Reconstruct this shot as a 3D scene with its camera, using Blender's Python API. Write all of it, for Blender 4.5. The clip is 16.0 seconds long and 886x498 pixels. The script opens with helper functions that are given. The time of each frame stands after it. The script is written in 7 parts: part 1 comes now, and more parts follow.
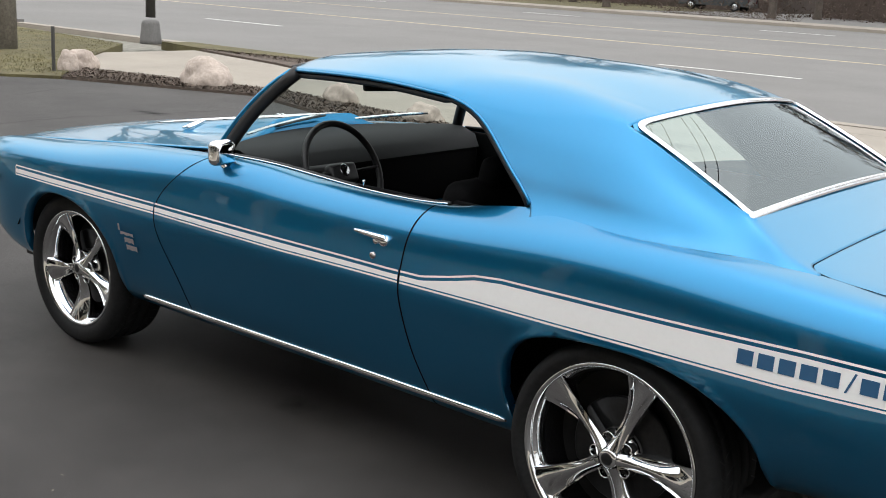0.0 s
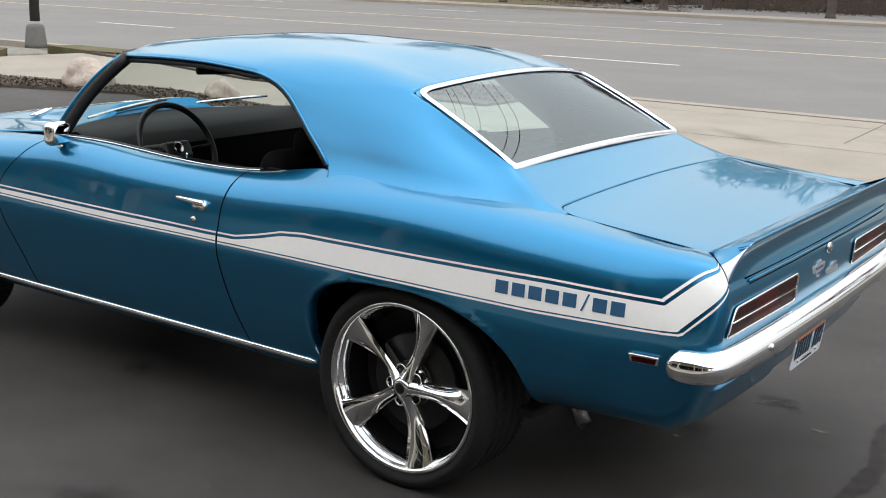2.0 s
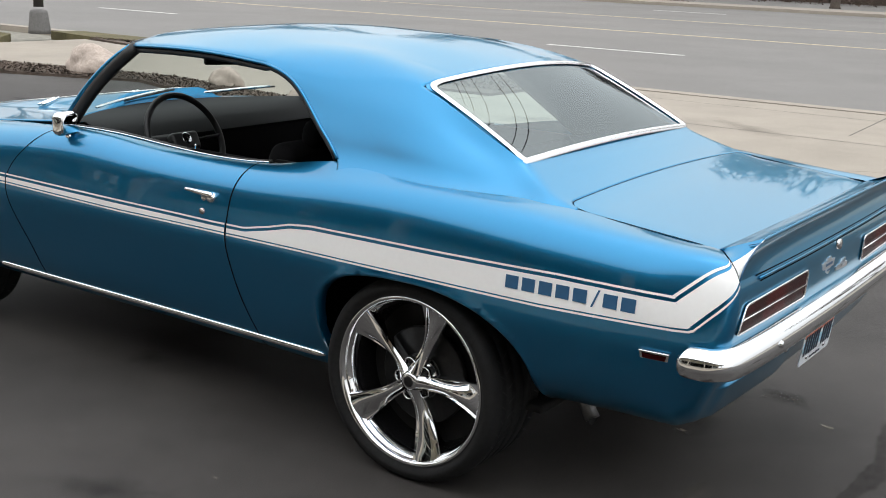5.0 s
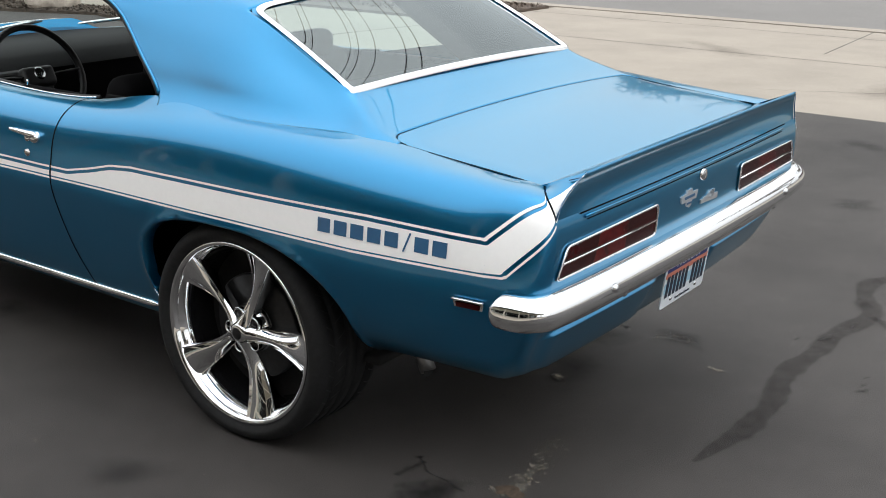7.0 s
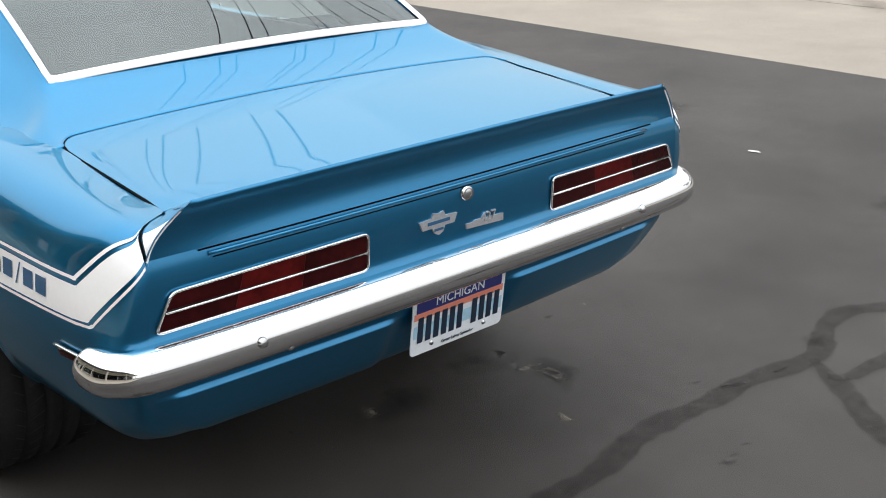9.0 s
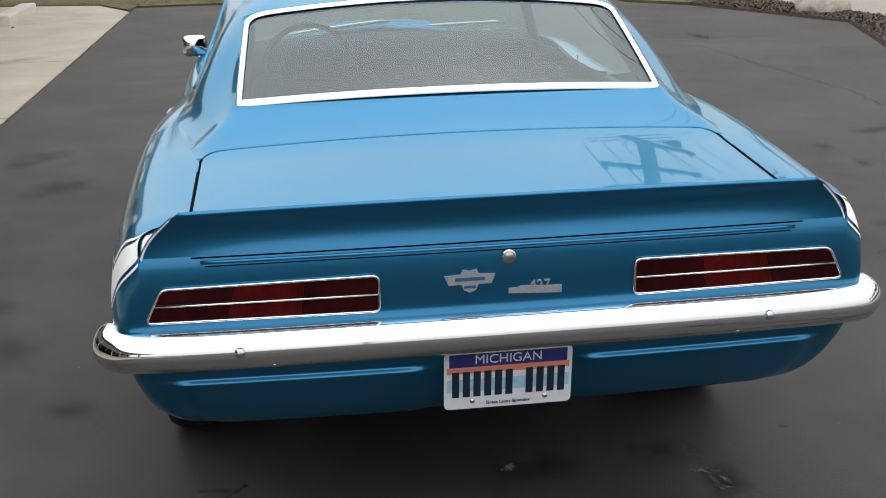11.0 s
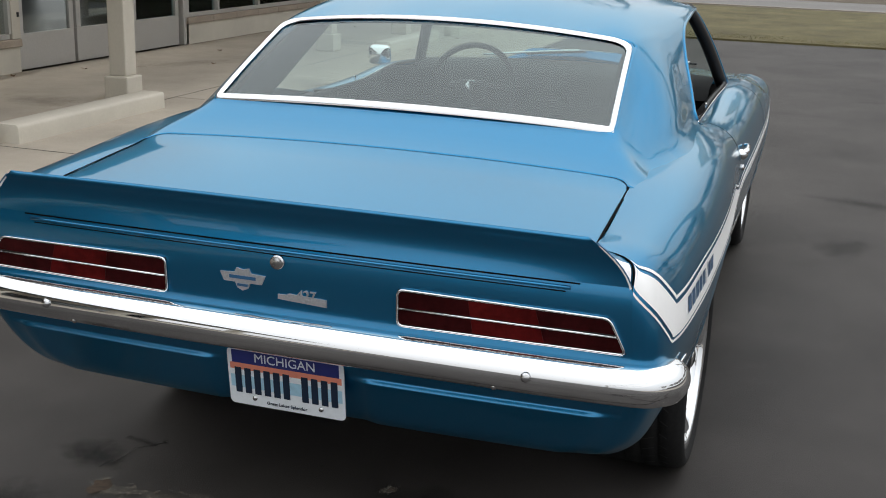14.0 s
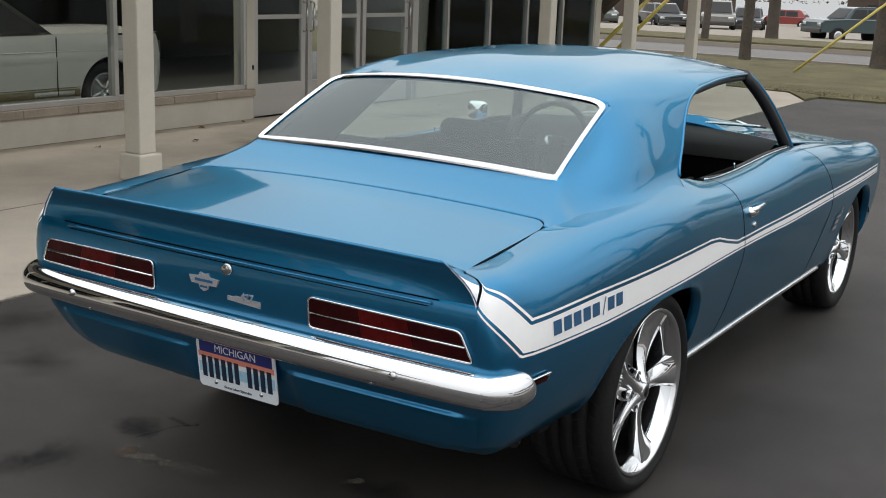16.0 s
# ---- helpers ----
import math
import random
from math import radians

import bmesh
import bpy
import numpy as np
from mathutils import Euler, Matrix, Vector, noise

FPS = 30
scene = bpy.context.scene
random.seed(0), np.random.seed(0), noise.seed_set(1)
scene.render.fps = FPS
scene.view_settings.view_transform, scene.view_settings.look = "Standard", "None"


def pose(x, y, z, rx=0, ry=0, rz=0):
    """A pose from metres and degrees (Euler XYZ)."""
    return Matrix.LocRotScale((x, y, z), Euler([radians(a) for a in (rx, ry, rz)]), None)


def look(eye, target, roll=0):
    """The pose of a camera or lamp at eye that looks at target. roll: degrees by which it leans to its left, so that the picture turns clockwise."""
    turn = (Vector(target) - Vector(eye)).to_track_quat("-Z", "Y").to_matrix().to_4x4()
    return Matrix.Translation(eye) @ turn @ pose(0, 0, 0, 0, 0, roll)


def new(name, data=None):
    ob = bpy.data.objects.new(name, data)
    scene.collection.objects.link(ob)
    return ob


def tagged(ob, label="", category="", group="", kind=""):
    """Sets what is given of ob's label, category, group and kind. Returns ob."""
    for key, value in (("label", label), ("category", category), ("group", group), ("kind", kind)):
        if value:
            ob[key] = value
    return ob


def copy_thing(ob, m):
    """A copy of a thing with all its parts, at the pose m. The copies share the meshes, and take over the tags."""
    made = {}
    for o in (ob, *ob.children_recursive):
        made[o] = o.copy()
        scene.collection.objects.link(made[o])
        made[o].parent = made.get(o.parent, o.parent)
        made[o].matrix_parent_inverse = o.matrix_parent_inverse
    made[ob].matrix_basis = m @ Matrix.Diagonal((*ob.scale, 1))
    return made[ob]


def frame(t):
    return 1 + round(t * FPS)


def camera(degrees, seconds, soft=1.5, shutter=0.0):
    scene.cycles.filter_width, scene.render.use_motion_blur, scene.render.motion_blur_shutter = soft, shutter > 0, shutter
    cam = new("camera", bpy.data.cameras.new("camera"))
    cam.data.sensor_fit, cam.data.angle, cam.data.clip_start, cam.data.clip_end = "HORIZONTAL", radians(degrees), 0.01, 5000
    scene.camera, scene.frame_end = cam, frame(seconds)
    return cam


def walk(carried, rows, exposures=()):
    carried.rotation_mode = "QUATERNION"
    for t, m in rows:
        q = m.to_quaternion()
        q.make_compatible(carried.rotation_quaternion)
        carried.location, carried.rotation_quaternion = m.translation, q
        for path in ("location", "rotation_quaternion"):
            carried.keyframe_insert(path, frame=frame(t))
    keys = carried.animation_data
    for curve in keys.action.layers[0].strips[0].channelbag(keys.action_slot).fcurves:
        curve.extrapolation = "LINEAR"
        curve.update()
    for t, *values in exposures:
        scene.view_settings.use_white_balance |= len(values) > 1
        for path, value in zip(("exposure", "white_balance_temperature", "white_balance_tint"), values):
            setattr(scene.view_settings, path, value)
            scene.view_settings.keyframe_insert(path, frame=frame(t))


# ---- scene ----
cam = camera(41.9, 16.0, soft=0.95)
PATH = [
    (0, (4.31, -3.621, 1.683), (3.09, -2.106, 1.216), 3.0),
    (0.5, (4.477, -3.853, 1.664), (3.249, -2.344, 1.198), 3.6),
    (1, (4.685, -3.817, 1.651), (3.496, -2.279, 1.182), 2.8),
    (1.5, (4.844, -3.748, 1.652), (3.683, -2.191, 1.174), 2.5),
    (2, (4.865, -3.741, 1.654), (3.764, -2.137, 1.191), 1.8),
    (2.5, (4.878, -3.734, 1.644), (3.798, -2.114, 1.184), 1.5),
    (3, (4.865, -3.754, 1.654), (3.796, -2.132, 1.178), 2.0),
    (3.5, (4.839, -3.764, 1.662), (3.738, -2.164, 1.185), 2.8),
    (6, (4.841, -3.705, 1.673), (3.749, -2.111, 1.158), 0.8),
    (6.5, (5.028, -3.503, 1.653), (3.935, -1.922, 1.1), -0.3),
    (7, (5.121, -3.173, 1.637), (4.021, -1.615, 1.035), 0.8),
    (7.5, (5.266, -2.855, 1.639), (4.151, -1.319, 1.008), -0.2),
    (8, (5.473, -2.522, 1.649), (4.145, -1.171, 1.008), -1.3),
    (8.5, (5.599, -2.2, 1.634), (4.219, -0.914, 0.967), -2.5),
    (9, (5.71, -1.817, 1.654), (4.33, -0.546, 0.96), -0.5),
    (9.5, (5.929, -1.46, 1.671), (4.378, -0.403, 0.978), 0.5),
    (12, (6.461, 0.091, 1.624), (4.536, -0.012, 1.089), 1.6),
    (12.5, (6.536, 0.381, 1.624), (4.624, 0.124, 1.097), 3.3),
    (13, (6.56, 0.653, 1.624), (4.677, 0.211, 1.112), -0.3),
    (13.5, (6.368, 0.889, 1.618), (4.496, 0.425, 1.089), 2.4),
    (14, (6.180, 1.186, 1.611), (4.352, 0.584, 1.066), 1.9),
    (14.5, (6.112, 1.509, 1.609), (4.358, 0.733, 1.041), 0.7),
    (15, (6.211, 1.777, 1.619), (4.51, 0.873, 1.081), 1.9),
    (15.5, (6.257, 2.013, 1.662), (4.585, 1.034, 1.168), 1.3),
    (16, (6.221, 2.263, 1.682), (4.579, 1.219, 1.218), 2.1),
]
walk(cam, [(t, look(eye, target, roll)) for t, eye, target, roll in PATH], ((0.0, 0.12), (0.5, 0.32), (1.0, 0.30), (2.0, 0.05), (2.5, -0.06), (3.5, -0.04), (6.0, 0.07), (6.5, 0.05), (7.0, 0.11), (8.0, 0.10), (9.0, 0.13), (9.5, 0.13), (12.0, -0.40), (14.0, -0.39), (16.0, -0.40)))
from mathutils.bvhtree import BVHTree

# ---- world, sun ----
world = bpy.data.worlds.new("overcast_sky")
scene.world = world
world.use_nodes = True
wn, wl = world.node_tree.nodes, world.node_tree.links
wn.clear()
w_out = wn.new("ShaderNodeOutputWorld")
w_bg = wn.new("ShaderNodeBackground")
w_sky = wn.new("ShaderNodeTexSky")
w_sky.sky_type = "NISHITA"
w_sky.sun_disc = False
w_sky.sun_elevation = radians(76)
w_sky.sun_rotation = radians(0)
w_sky.air_density, w_sky.dust_density, w_sky.ozone_density = 1.0, 4.0, 1.0
w_hsv = wn.new("ShaderNodeHueSaturation")
w_hsv.inputs["Saturation"].default_value = 0.175
# overcast: the zenith is about three times as bright as the horizon
w_tc = wn.new("ShaderNodeTexCoord")
w_sep = wn.new("ShaderNodeSeparateXYZ")
w_ramp = wn.new("ShaderNodeMapRange")
w_ramp.inputs[1].default_value, w_ramp.inputs[2].default_value = 0.0, 1.0
w_ramp.inputs[3].default_value, w_ramp.inputs[4].default_value = 0.65, 1.55
w_tint = wn.new("ShaderNodeMix")
w_tint.data_type, w_tint.blend_type = "RGBA", "MULTIPLY"
w_tint.inputs[0].default_value = 1
w_tint.inputs[6].default_value = (8.6, 8.8, 9.0, 1)
wl.new(w_tc.outputs["Generated"], w_sep.inputs[0])
wl.new(w_sep.outputs["Z"], w_ramp.inputs[0])
wl.new(w_ramp.outputs[0], w_tint.inputs[7])
w_mix = wn.new("ShaderNodeMix")
w_mix.data_type = "RGBA"
w_mix.inputs[0].default_value = 0.8
wl.new(w_tint.outputs[2], w_mix.inputs[7])
wl.new(w_sky.outputs[0], w_hsv.inputs["Color"])
wl.new(w_hsv.outputs[0], w_mix.inputs[6])
wl.new(w_mix.outputs[2], w_bg.inputs["Color"])
w_bg.inputs["Strength"].default_value = 0.175
wl.new(w_bg.outputs[0], w_out.inputs[0])

sun = new("sun", bpy.data.lights.new("sun", "SUN"))
sun.data.energy, sun.data.angle, sun.data.color = 0.6, radians(170), (1.0, 0.96, 0.9)
sun.matrix_world = look((0, 0, 20), (0, .55, 19.0))
scene.view_settings.exposure = 0.0

# ---- materials ----
def mat(name, color, rough=0.6, metal=0.0, coat=0.0, grain=0.0, scale=40.0, vary=0.0, vscale=3.0, bump=0.0, bscale=None, spec=0.5, rand=0.0):
    """A procedural surface: grain at a fine scale, stains at a coarse one, fine relief."""
    m = bpy.data.materials.new(name)
    m.use_nodes = True
    nt = m.node_tree
    bs = nt.nodes["Principled BSDF"]
    bs.inputs["Base Color"].default_value = (*color, 1)
    bs.inputs["Roughness"].default_value = rough
    bs.inputs["Metallic"].default_value = metal
    bs.inputs["Specular IOR Level"].default_value = spec
    if coat:
        bs.inputs["Coat Weight"].default_value = coat
        bs.inputs["Coat Roughness"].default_value = 0.02
    tc = nt.nodes.new("ShaderNodeTexCoord")
    source = None
    if grain or vary or rand:
        rgb = nt.nodes.new("ShaderNodeRGB")
        rgb.outputs[0].default_value = (*color, 1)
        source = rgb.outputs[0]
        for amount, sc, det in ((grain, scale, 4), (vary, vscale, 6)):
            if not amount:
                continue
            nz = nt.nodes.new("ShaderNodeTexNoise")
            nz.inputs["Scale"].default_value, nz.inputs["Detail"].default_value = sc, det
            nz.inputs["Roughness"].default_value = 0.65
            nt.links.new(tc.outputs["Object"], nz.inputs["Vector"])
            rmp = nt.nodes.new("ShaderNodeMapRange")
            rmp.inputs[1].default_value, rmp.inputs[2].default_value = 0.3, 0.7
            rmp.inputs[3].default_value, rmp.inputs[4].default_value = 1 - amount, 1 + amount
            nt.links.new(nz.outputs["Fac"], rmp.inputs[0])
            mul = nt.nodes.new("ShaderNodeMix")
            mul.data_type, mul.blend_type = "RGBA", "MULTIPLY"
            mul.inputs[0].default_value = 1
            nt.links.new(source, mul.inputs[6])
            nt.links.new(rmp.outputs[0], mul.inputs[7])
            source = mul.outputs[2]
        if rand:
            oi = nt.nodes.new("ShaderNodeObjectInfo")
            rmp = nt.nodes.new("ShaderNodeMapRange")
            rmp.inputs[3].default_value, rmp.inputs[4].default_value = 1 - rand, 1 + rand
            nt.links.new(oi.outputs["Random"], rmp.inputs[0])
            mul = nt.nodes.new("ShaderNodeMix")
            mul.data_type, mul.blend_type = "RGBA", "MULTIPLY"
            mul.inputs[0].default_value = 1
            nt.links.new(source, mul.inputs[6])
            nt.links.new(rmp.outputs[0], mul.inputs[7])
            source = mul.outputs[2]
        nt.links.new(source, bs.inputs["Base Color"])
    if bump:
        nz = nt.nodes.new("ShaderNodeTexNoise")
        nz.inputs["Scale"].default_value, nz.inputs["Detail"].default_value = bscale or scale, 5
        nt.links.new(tc.outputs["Object"], nz.inputs["Vector"])
        bp = nt.nodes.new("ShaderNodeBump")
        bp.inputs["Strength"].default_value = bump
        bp.inputs["Distance"].default_value = 0.01
        nt.links.new(nz.outputs["Fac"], bp.inputs["Height"])
        nt.links.new(bp.outputs[0], bs.inputs["Normal"])
    return m


def glass(name, tint, rough=0.0, ior=1.45):
    m = bpy.data.materials.new(name)
    m.use_nodes = True
    nt = m.node_tree
    nt.nodes.clear()
    out = nt.nodes.new("ShaderNodeOutputMaterial")
    tr = nt.nodes.new("ShaderNodeBsdfTransparent")
    tr.inputs[0].default_value = (*tint, 1)
    gl = nt.nodes.new("ShaderNodeBsdfGlossy")
    gl.inputs["Roughness"].default_value = rough
    gl.inputs["Color"].default_value = (.86, .95, .97, 1)
    fr = nt.nodes.new("ShaderNodeFresnel")
    fr.inputs[0].default_value = ior
    mx = nt.nodes.new("ShaderNodeMixShader")
    nt.links.new(fr.outputs[0], mx.inputs[0])
    nt.links.new(tr.outputs[0], mx.inputs[1])
    nt.links.new(gl.outputs[0], mx.inputs[2])
    nt.links.new(mx.outputs[0], out.inputs[0])
    return m


M = {}
M["paint"] = mat("blue_metallic_paint", (0.0110, 0.184, 0.380), 0.29, 0.88, coat=0.8, grain=0.06, scale=900)
M["paint"].node_tree.nodes["Principled BSDF"].inputs["Specular Tint"].default_value = (0.62, 0.96, 1.0, 1)
M["paint"].node_tree.nodes["Principled BSDF"].inputs["Coat IOR"].default_value = 1.52
M["white_vinyl"] = mat("white_vinyl", (0.96, 0.96, 0.955), 0.4, grain=0.015, scale=60)
M["blue_vinyl"] = mat("dark_blue_vinyl", (0.02, 0.10, 0.22), 0.35, coat=0.4, grain=0.03, scale=60)
M["chrome"] = mat("chrome", (0.82, 0.83, 0.84), 0.04, 1.0)
M["satin_chrome"] = mat("satin_chrome", (0.62, 0.63, 0.64), 0.22, 1.0, grain=0.08, scale=80)
M["pipe"] = mat("dull_exhaust_steel", (0.20, 0.20, 0.20), 0.38, 0.9, grain=0.2, scale=60)
M["bright_trim"] = mat("bright_trim", (0.86, 0.87, 0.88), 0.16, 1.0)
M["dark_gloss"] = mat("dark_glossy_metal", (0.012, 0.012, 0.013), 0.18, 0.3, grain=0.2, scale=50)
M["badge"] = mat("worn_silver_badge", (0.50, 0.51, 0.53), 0.34, 0.6, grain=0.15, scale=160)
M["gap"] = mat("dark_panel_gap", (0.004, 0.004, 0.0045), 0.9, spec=0.05)
M["tyre"] = mat("tyre_rubber", (0.014, 0.014, 0.0145), 0.7, spec=0.25, grain=0.25, scale=70, vary=0.2, vscale=9, bump=0.1)
M["black"] = mat("black_plastic", (0.012, 0.012, 0.013), 0.5, grain=0.15, scale=90)
M["liner"] = mat("dark_underbody", (0.012, 0.012, 0.012), 0.85, grain=0.3, scale=20)
M["vinyl_seat"] = mat("black_vinyl", (0.006, 0.006, 0.0065), 0.8, grain=0.04, scale=130, spec=0.05)
M["carpet"] = mat("black_carpet", (0.012, 0.012, 0.013), 0.95, grain=0.35, scale=200, bump=0.3)
M["dash"] = mat("dark_grey_dash", (0.006, 0.006, 0.0065), 0.9, grain=0.03, scale=140, spec=0.04)
M["dash_pad"] = mat("grey_padded_vinyl", (0.022, 0.023, 0.024), 0.75, grain=0.08, scale=140, spec=0.2)
M["lens_red"] = mat("red_lens", (0.028, 0.003, 0.0035), 0.25, spec=0.12, grain=0.15, scale=60, vary=.4, vscale=11)
M["lens_bright"] = mat("bright_red_lens", (0.075, 0.005, 0.005), 0.25, spec=0.12, grain=0.15, scale=60, vary=.45, vscale=11)
M["plate_white"] = mat("plate_white", (0.72, 0.76, 0.80), 0.35, grain=0.05, scale=90)
M["plate_blue"] = mat("plate_blue", (0.022, 0.030, 0.17), 0.35, grain=0.05, scale=90)
M["plate_orange"] = mat("plate_orange", (0.70, 0.24, 0.16), 0.35, grain=0.05, scale=90)
M["plate_sky"] = mat("plate_pale_blue", (0.35, 0.58, 0.72), 0.35, grain=0.08, scale=60)
M["ink"] = mat("dark_ink", (0.008, 0.02, 0.045), 0.4)
M["glass"] = glass("clear_glass", (0.80, 0.86, 0.84))
M["back_glass"] = glass("tinted_rear_glass", (0.55, 0.69, 0.66), ior=2.05)
M["iron"] = mat("dark_iron", (0.022, 0.022, 0.023), 0.45, 0.6, grain=0.2, scale=60)
M["shop_glass"] = glass("shop_glass", (0.86, 0.88, 0.87), ior=1.20)
M["mirror"] = mat("mirror_glass", (0.85, 0.85, 0.85), 0.01, 1.0)


# ---- mesh helpers ----
def mesh_of(name, verts, faces, material, smooth=True):
    me = bpy.data.meshes.new(name)
    me.from_pydata([tuple(v) for v in verts], [], faces)
    me.materials.append(material)
    if smooth:
        me.polygons.foreach_set("use_smooth", [True] * len(me.polygons))
    me.validate()
    me.update()
    return me


def part(name, bm, material=None, parent=None, label="", smooth=True, m=None):
    """Links a bmesh, or a mesh, as one object under a thing or a part."""
    if isinstance(bm, bmesh.types.BMesh):
        me = bpy.data.meshes.new(name)
        bm.to_mesh(me)
        bm.free()
        me.materials.append(material)
        if smooth:
            me.polygons.foreach_set("use_smooth", [True] * len(me.polygons))
    else:
        me = bm
    ob = new(name, me)
    if parent is not None:
        ob.parent = parent
    if m is not None:
        ob.matrix_basis = m
    if label:
        tagged(ob, label)
    return ob


def thing(name, label, category, group="", at=None, kind=""):
    ob = new(name)
    ob.empty_display_size = 0.2
    if at is not None:
        ob.matrix_basis = at
    return tagged(ob, label, category, group, kind)


def shade_auto(ob, degrees=35):
    """Sharp edges where faces meet at more than the angle."""
    me = ob.data
    bm = bmesh.new()
    bm.from_mesh(me)
    for e in bm.edges:
        e.smooth = len(e.link_faces) != 2 or e.calc_face_angle(0) < radians(degrees)
    bm.to_mesh(me)
    bm.free()
    return ob


def box(x0, x1, y0, y1, z0, z1, bevel=0.0, seg=2):
    bm = bmesh.new()
    bmesh.ops.create_cube(bm, size=1.0)
    for v in bm.verts:
        v.co = Vector((x0 + (v.co.x + 0.5) * (x1 - x0), y0 + (v.co.y + 0.5) * (y1 - y0), z0 + (v.co.z + 0.5) * (z1 - z0)))
    if bevel:
        bmesh.ops.bevel(bm, geom=bm.edges[:], offset=bevel, segments=seg, profile=0.5, affect="EDGES")
    bmesh.ops.recalc_face_normals(bm, faces=bm.faces)
    return bm


def lathe(profile, n=48, axis="y", closed=False):
    """Turns (radius, along) pairs round an axis."""
    verts, faces = [], []
    for i in range(n):
        a = 2 * math.pi * i / n
        for r, h in profile:
            p = (r * math.cos(a), h, r * math.sin(a)) if axis == "y" else ((r * math.cos(a), r * math.sin(a), h) if axis == "z" else (h, r * math.cos(a), r * math.sin(a)))
            verts.append(p)
    k = len(profile)
    for i in range(n):
        j = (i + 1) % n
        for q in range(k if closed else k - 1):
            q2 = (q + 1) % k
            faces.append((i * k + q, i * k + q2, j * k + q2, j * k + q))
    bm = bmesh.new()
    vs = [bm.verts.new(v) for v in verts]
    for f in faces:
        bm.faces.new([vs[q] for q in f])
    bmesh.ops.remove_doubles(bm, verts=bm.verts, dist=1e-5)
    bmesh.ops.recalc_face_normals(bm, faces=bm.faces)
    return bm


def tube(points, radius, n=8, closed=False, flat=1.0):
    """A round bar along a line of points; radius may be a list."""
    pts = [Vector(p) for p in points]
    k = len(pts)
    rad = radius if isinstance(radius, (list, tuple)) else [radius] * k
    bm = bmesh.new()
    rings = []
    up = None
    for i, p in enumerate(pts):
        a = pts[(i - 1) % k] if closed or i else p
        b = pts[(i + 1) % k] if closed or i < k - 1 else p
        d = (b - a).normalized()
        if up is None:
            up = Vector((0, 0, 1)) if abs(d.z) < 0.9 else Vector((1, 0, 0))
        side = d.cross(up).normalized()
        up = side.cross(d).normalized()
        rings.append([bm.verts.new(p + rad[i] * (math.cos(2 * math.pi * j / n) * side + flat * math.sin(2 * math.pi * j / n) * up)) for j in range(n)])
    for i in range(k if closed else k - 1):
        r0, r1 = rings[i], rings[(i + 1) % k]
        for j in range(n):
            bm.faces.new((r0[j], r0[(j + 1) % n], r1[(j + 1) % n], r1[j]))
    if not closed:
        bm.faces.new(rings[0][::-1])
        bm.faces.new(rings[-1])
    bmesh.ops.recalc_face_normals(bm, faces=bm.faces)
    return bm


def ribbon(a, b, material, name):
    """A strip between two lines of points."""
    verts = list(a) + list(b)
    n = len(a)
    return mesh_of(name, verts, [(i, i + 1, n + i + 1, n + i) for i in range(n - 1)], material)


def spline(ts, ys, tq):
    """Natural cubic spline through rows of numbers."""
    ts, ys, tq = np.asarray(ts, float), np.asarray(ys, float), np.asarray(tq, float)
    n, h = len(ts), np.diff(ts)
    shape = ys.shape[1:]
    y2 = ys.reshape(n, -1)
    a = np.zeros((n, n))
    r = np.zeros((n, y2.shape[1]))
    a[0, 0] = a[-1, -1] = 1
    for i in range(1, n - 1):
        a[i, i - 1], a[i, i], a[i, i + 1] = h[i - 1], 2 * (h[i - 1] + h[i]), h[i]
        r[i] = 6 * ((y2[i + 1] - y2[i]) / h[i] - (y2[i] - y2[i - 1]) / h[i - 1])
    m = np.linalg.solve(a, r)
    i = np.clip(np.searchsorted(ts, tq) - 1, 0, n - 2)
    d0, d1 = (tq - ts[i])[:, None], (ts[i + 1] - tq)[:, None]
    hh = h[i][:, None]
    out = m[i] * d1**3 / (6 * hh) + m[i + 1] * d0**3 / (6 * hh) + (y2[i] / hh - m[i] * hh / 6) * d1 + (y2[i + 1] / hh - m[i + 1] * hh / 6) * d0
    return out.reshape(len(tq), *shape)


def curve(table, q):
    """One smooth curve from rows of (t, value...)."""
    t = np.array(table, float)
    res = spline(t[:, 0], t[:, 1:], np.atleast_1d(np.asarray(q, float)))
    return res[:, 0] if t.shape[1] == 2 else res


def grid_faces(nu, nv, flip=False):
    fs = []
    for i in range(nu - 1):
        for j in range(nv - 1):
            a, b, c, d = i * nv + j, (i + 1) * nv + j, (i + 1) * nv + j + 1, i * nv + j + 1
            fs.append((a, d, c, b) if flip else (a, b, c, d))
    return fs


def solid(ob, depth, pivot=(1.5, 0, .5)):
    """Gives a shell its thickness, inwards, seen from the pivot."""
    me = ob.data
    c = Vector(pivot)
    if sum((p.center - c).dot(p.normal) * p.area for p in me.polygons) < 0:
        me.flip_normals()
    md = ob.modifiers.new("thickness", "SOLIDIFY")
    md.thickness, md.offset = depth, -1
    return ob

# ---- ground ----
M["asphalt"] = mat("sealed_asphalt", (0.0525, 0.0480, 0.0453), 0.60, grain=0.35, scale=260, vary=0.40, vscale=0.8, bump=0.3, bscale=320, spec=0.19)
M["concrete"] = mat("concrete", (0.41, 0.362, 0.297), 0.85, grain=0.12, scale=150, vary=0.16, vscale=1.1, bump=0.25, bscale=200)
M["walk"] = mat("pale_concrete", (0.296, 0.261, 0.218), 0.85, grain=0.12, scale=120, vary=0.12, vscale=1.0, bump=0.25, bscale=180)
M["road"] = mat("worn_road", (0.161, 0.153, 0.145), 0.8, grain=0.16, scale=90, vary=0.12, vscale=0.25, bump=0.2, bscale=120)
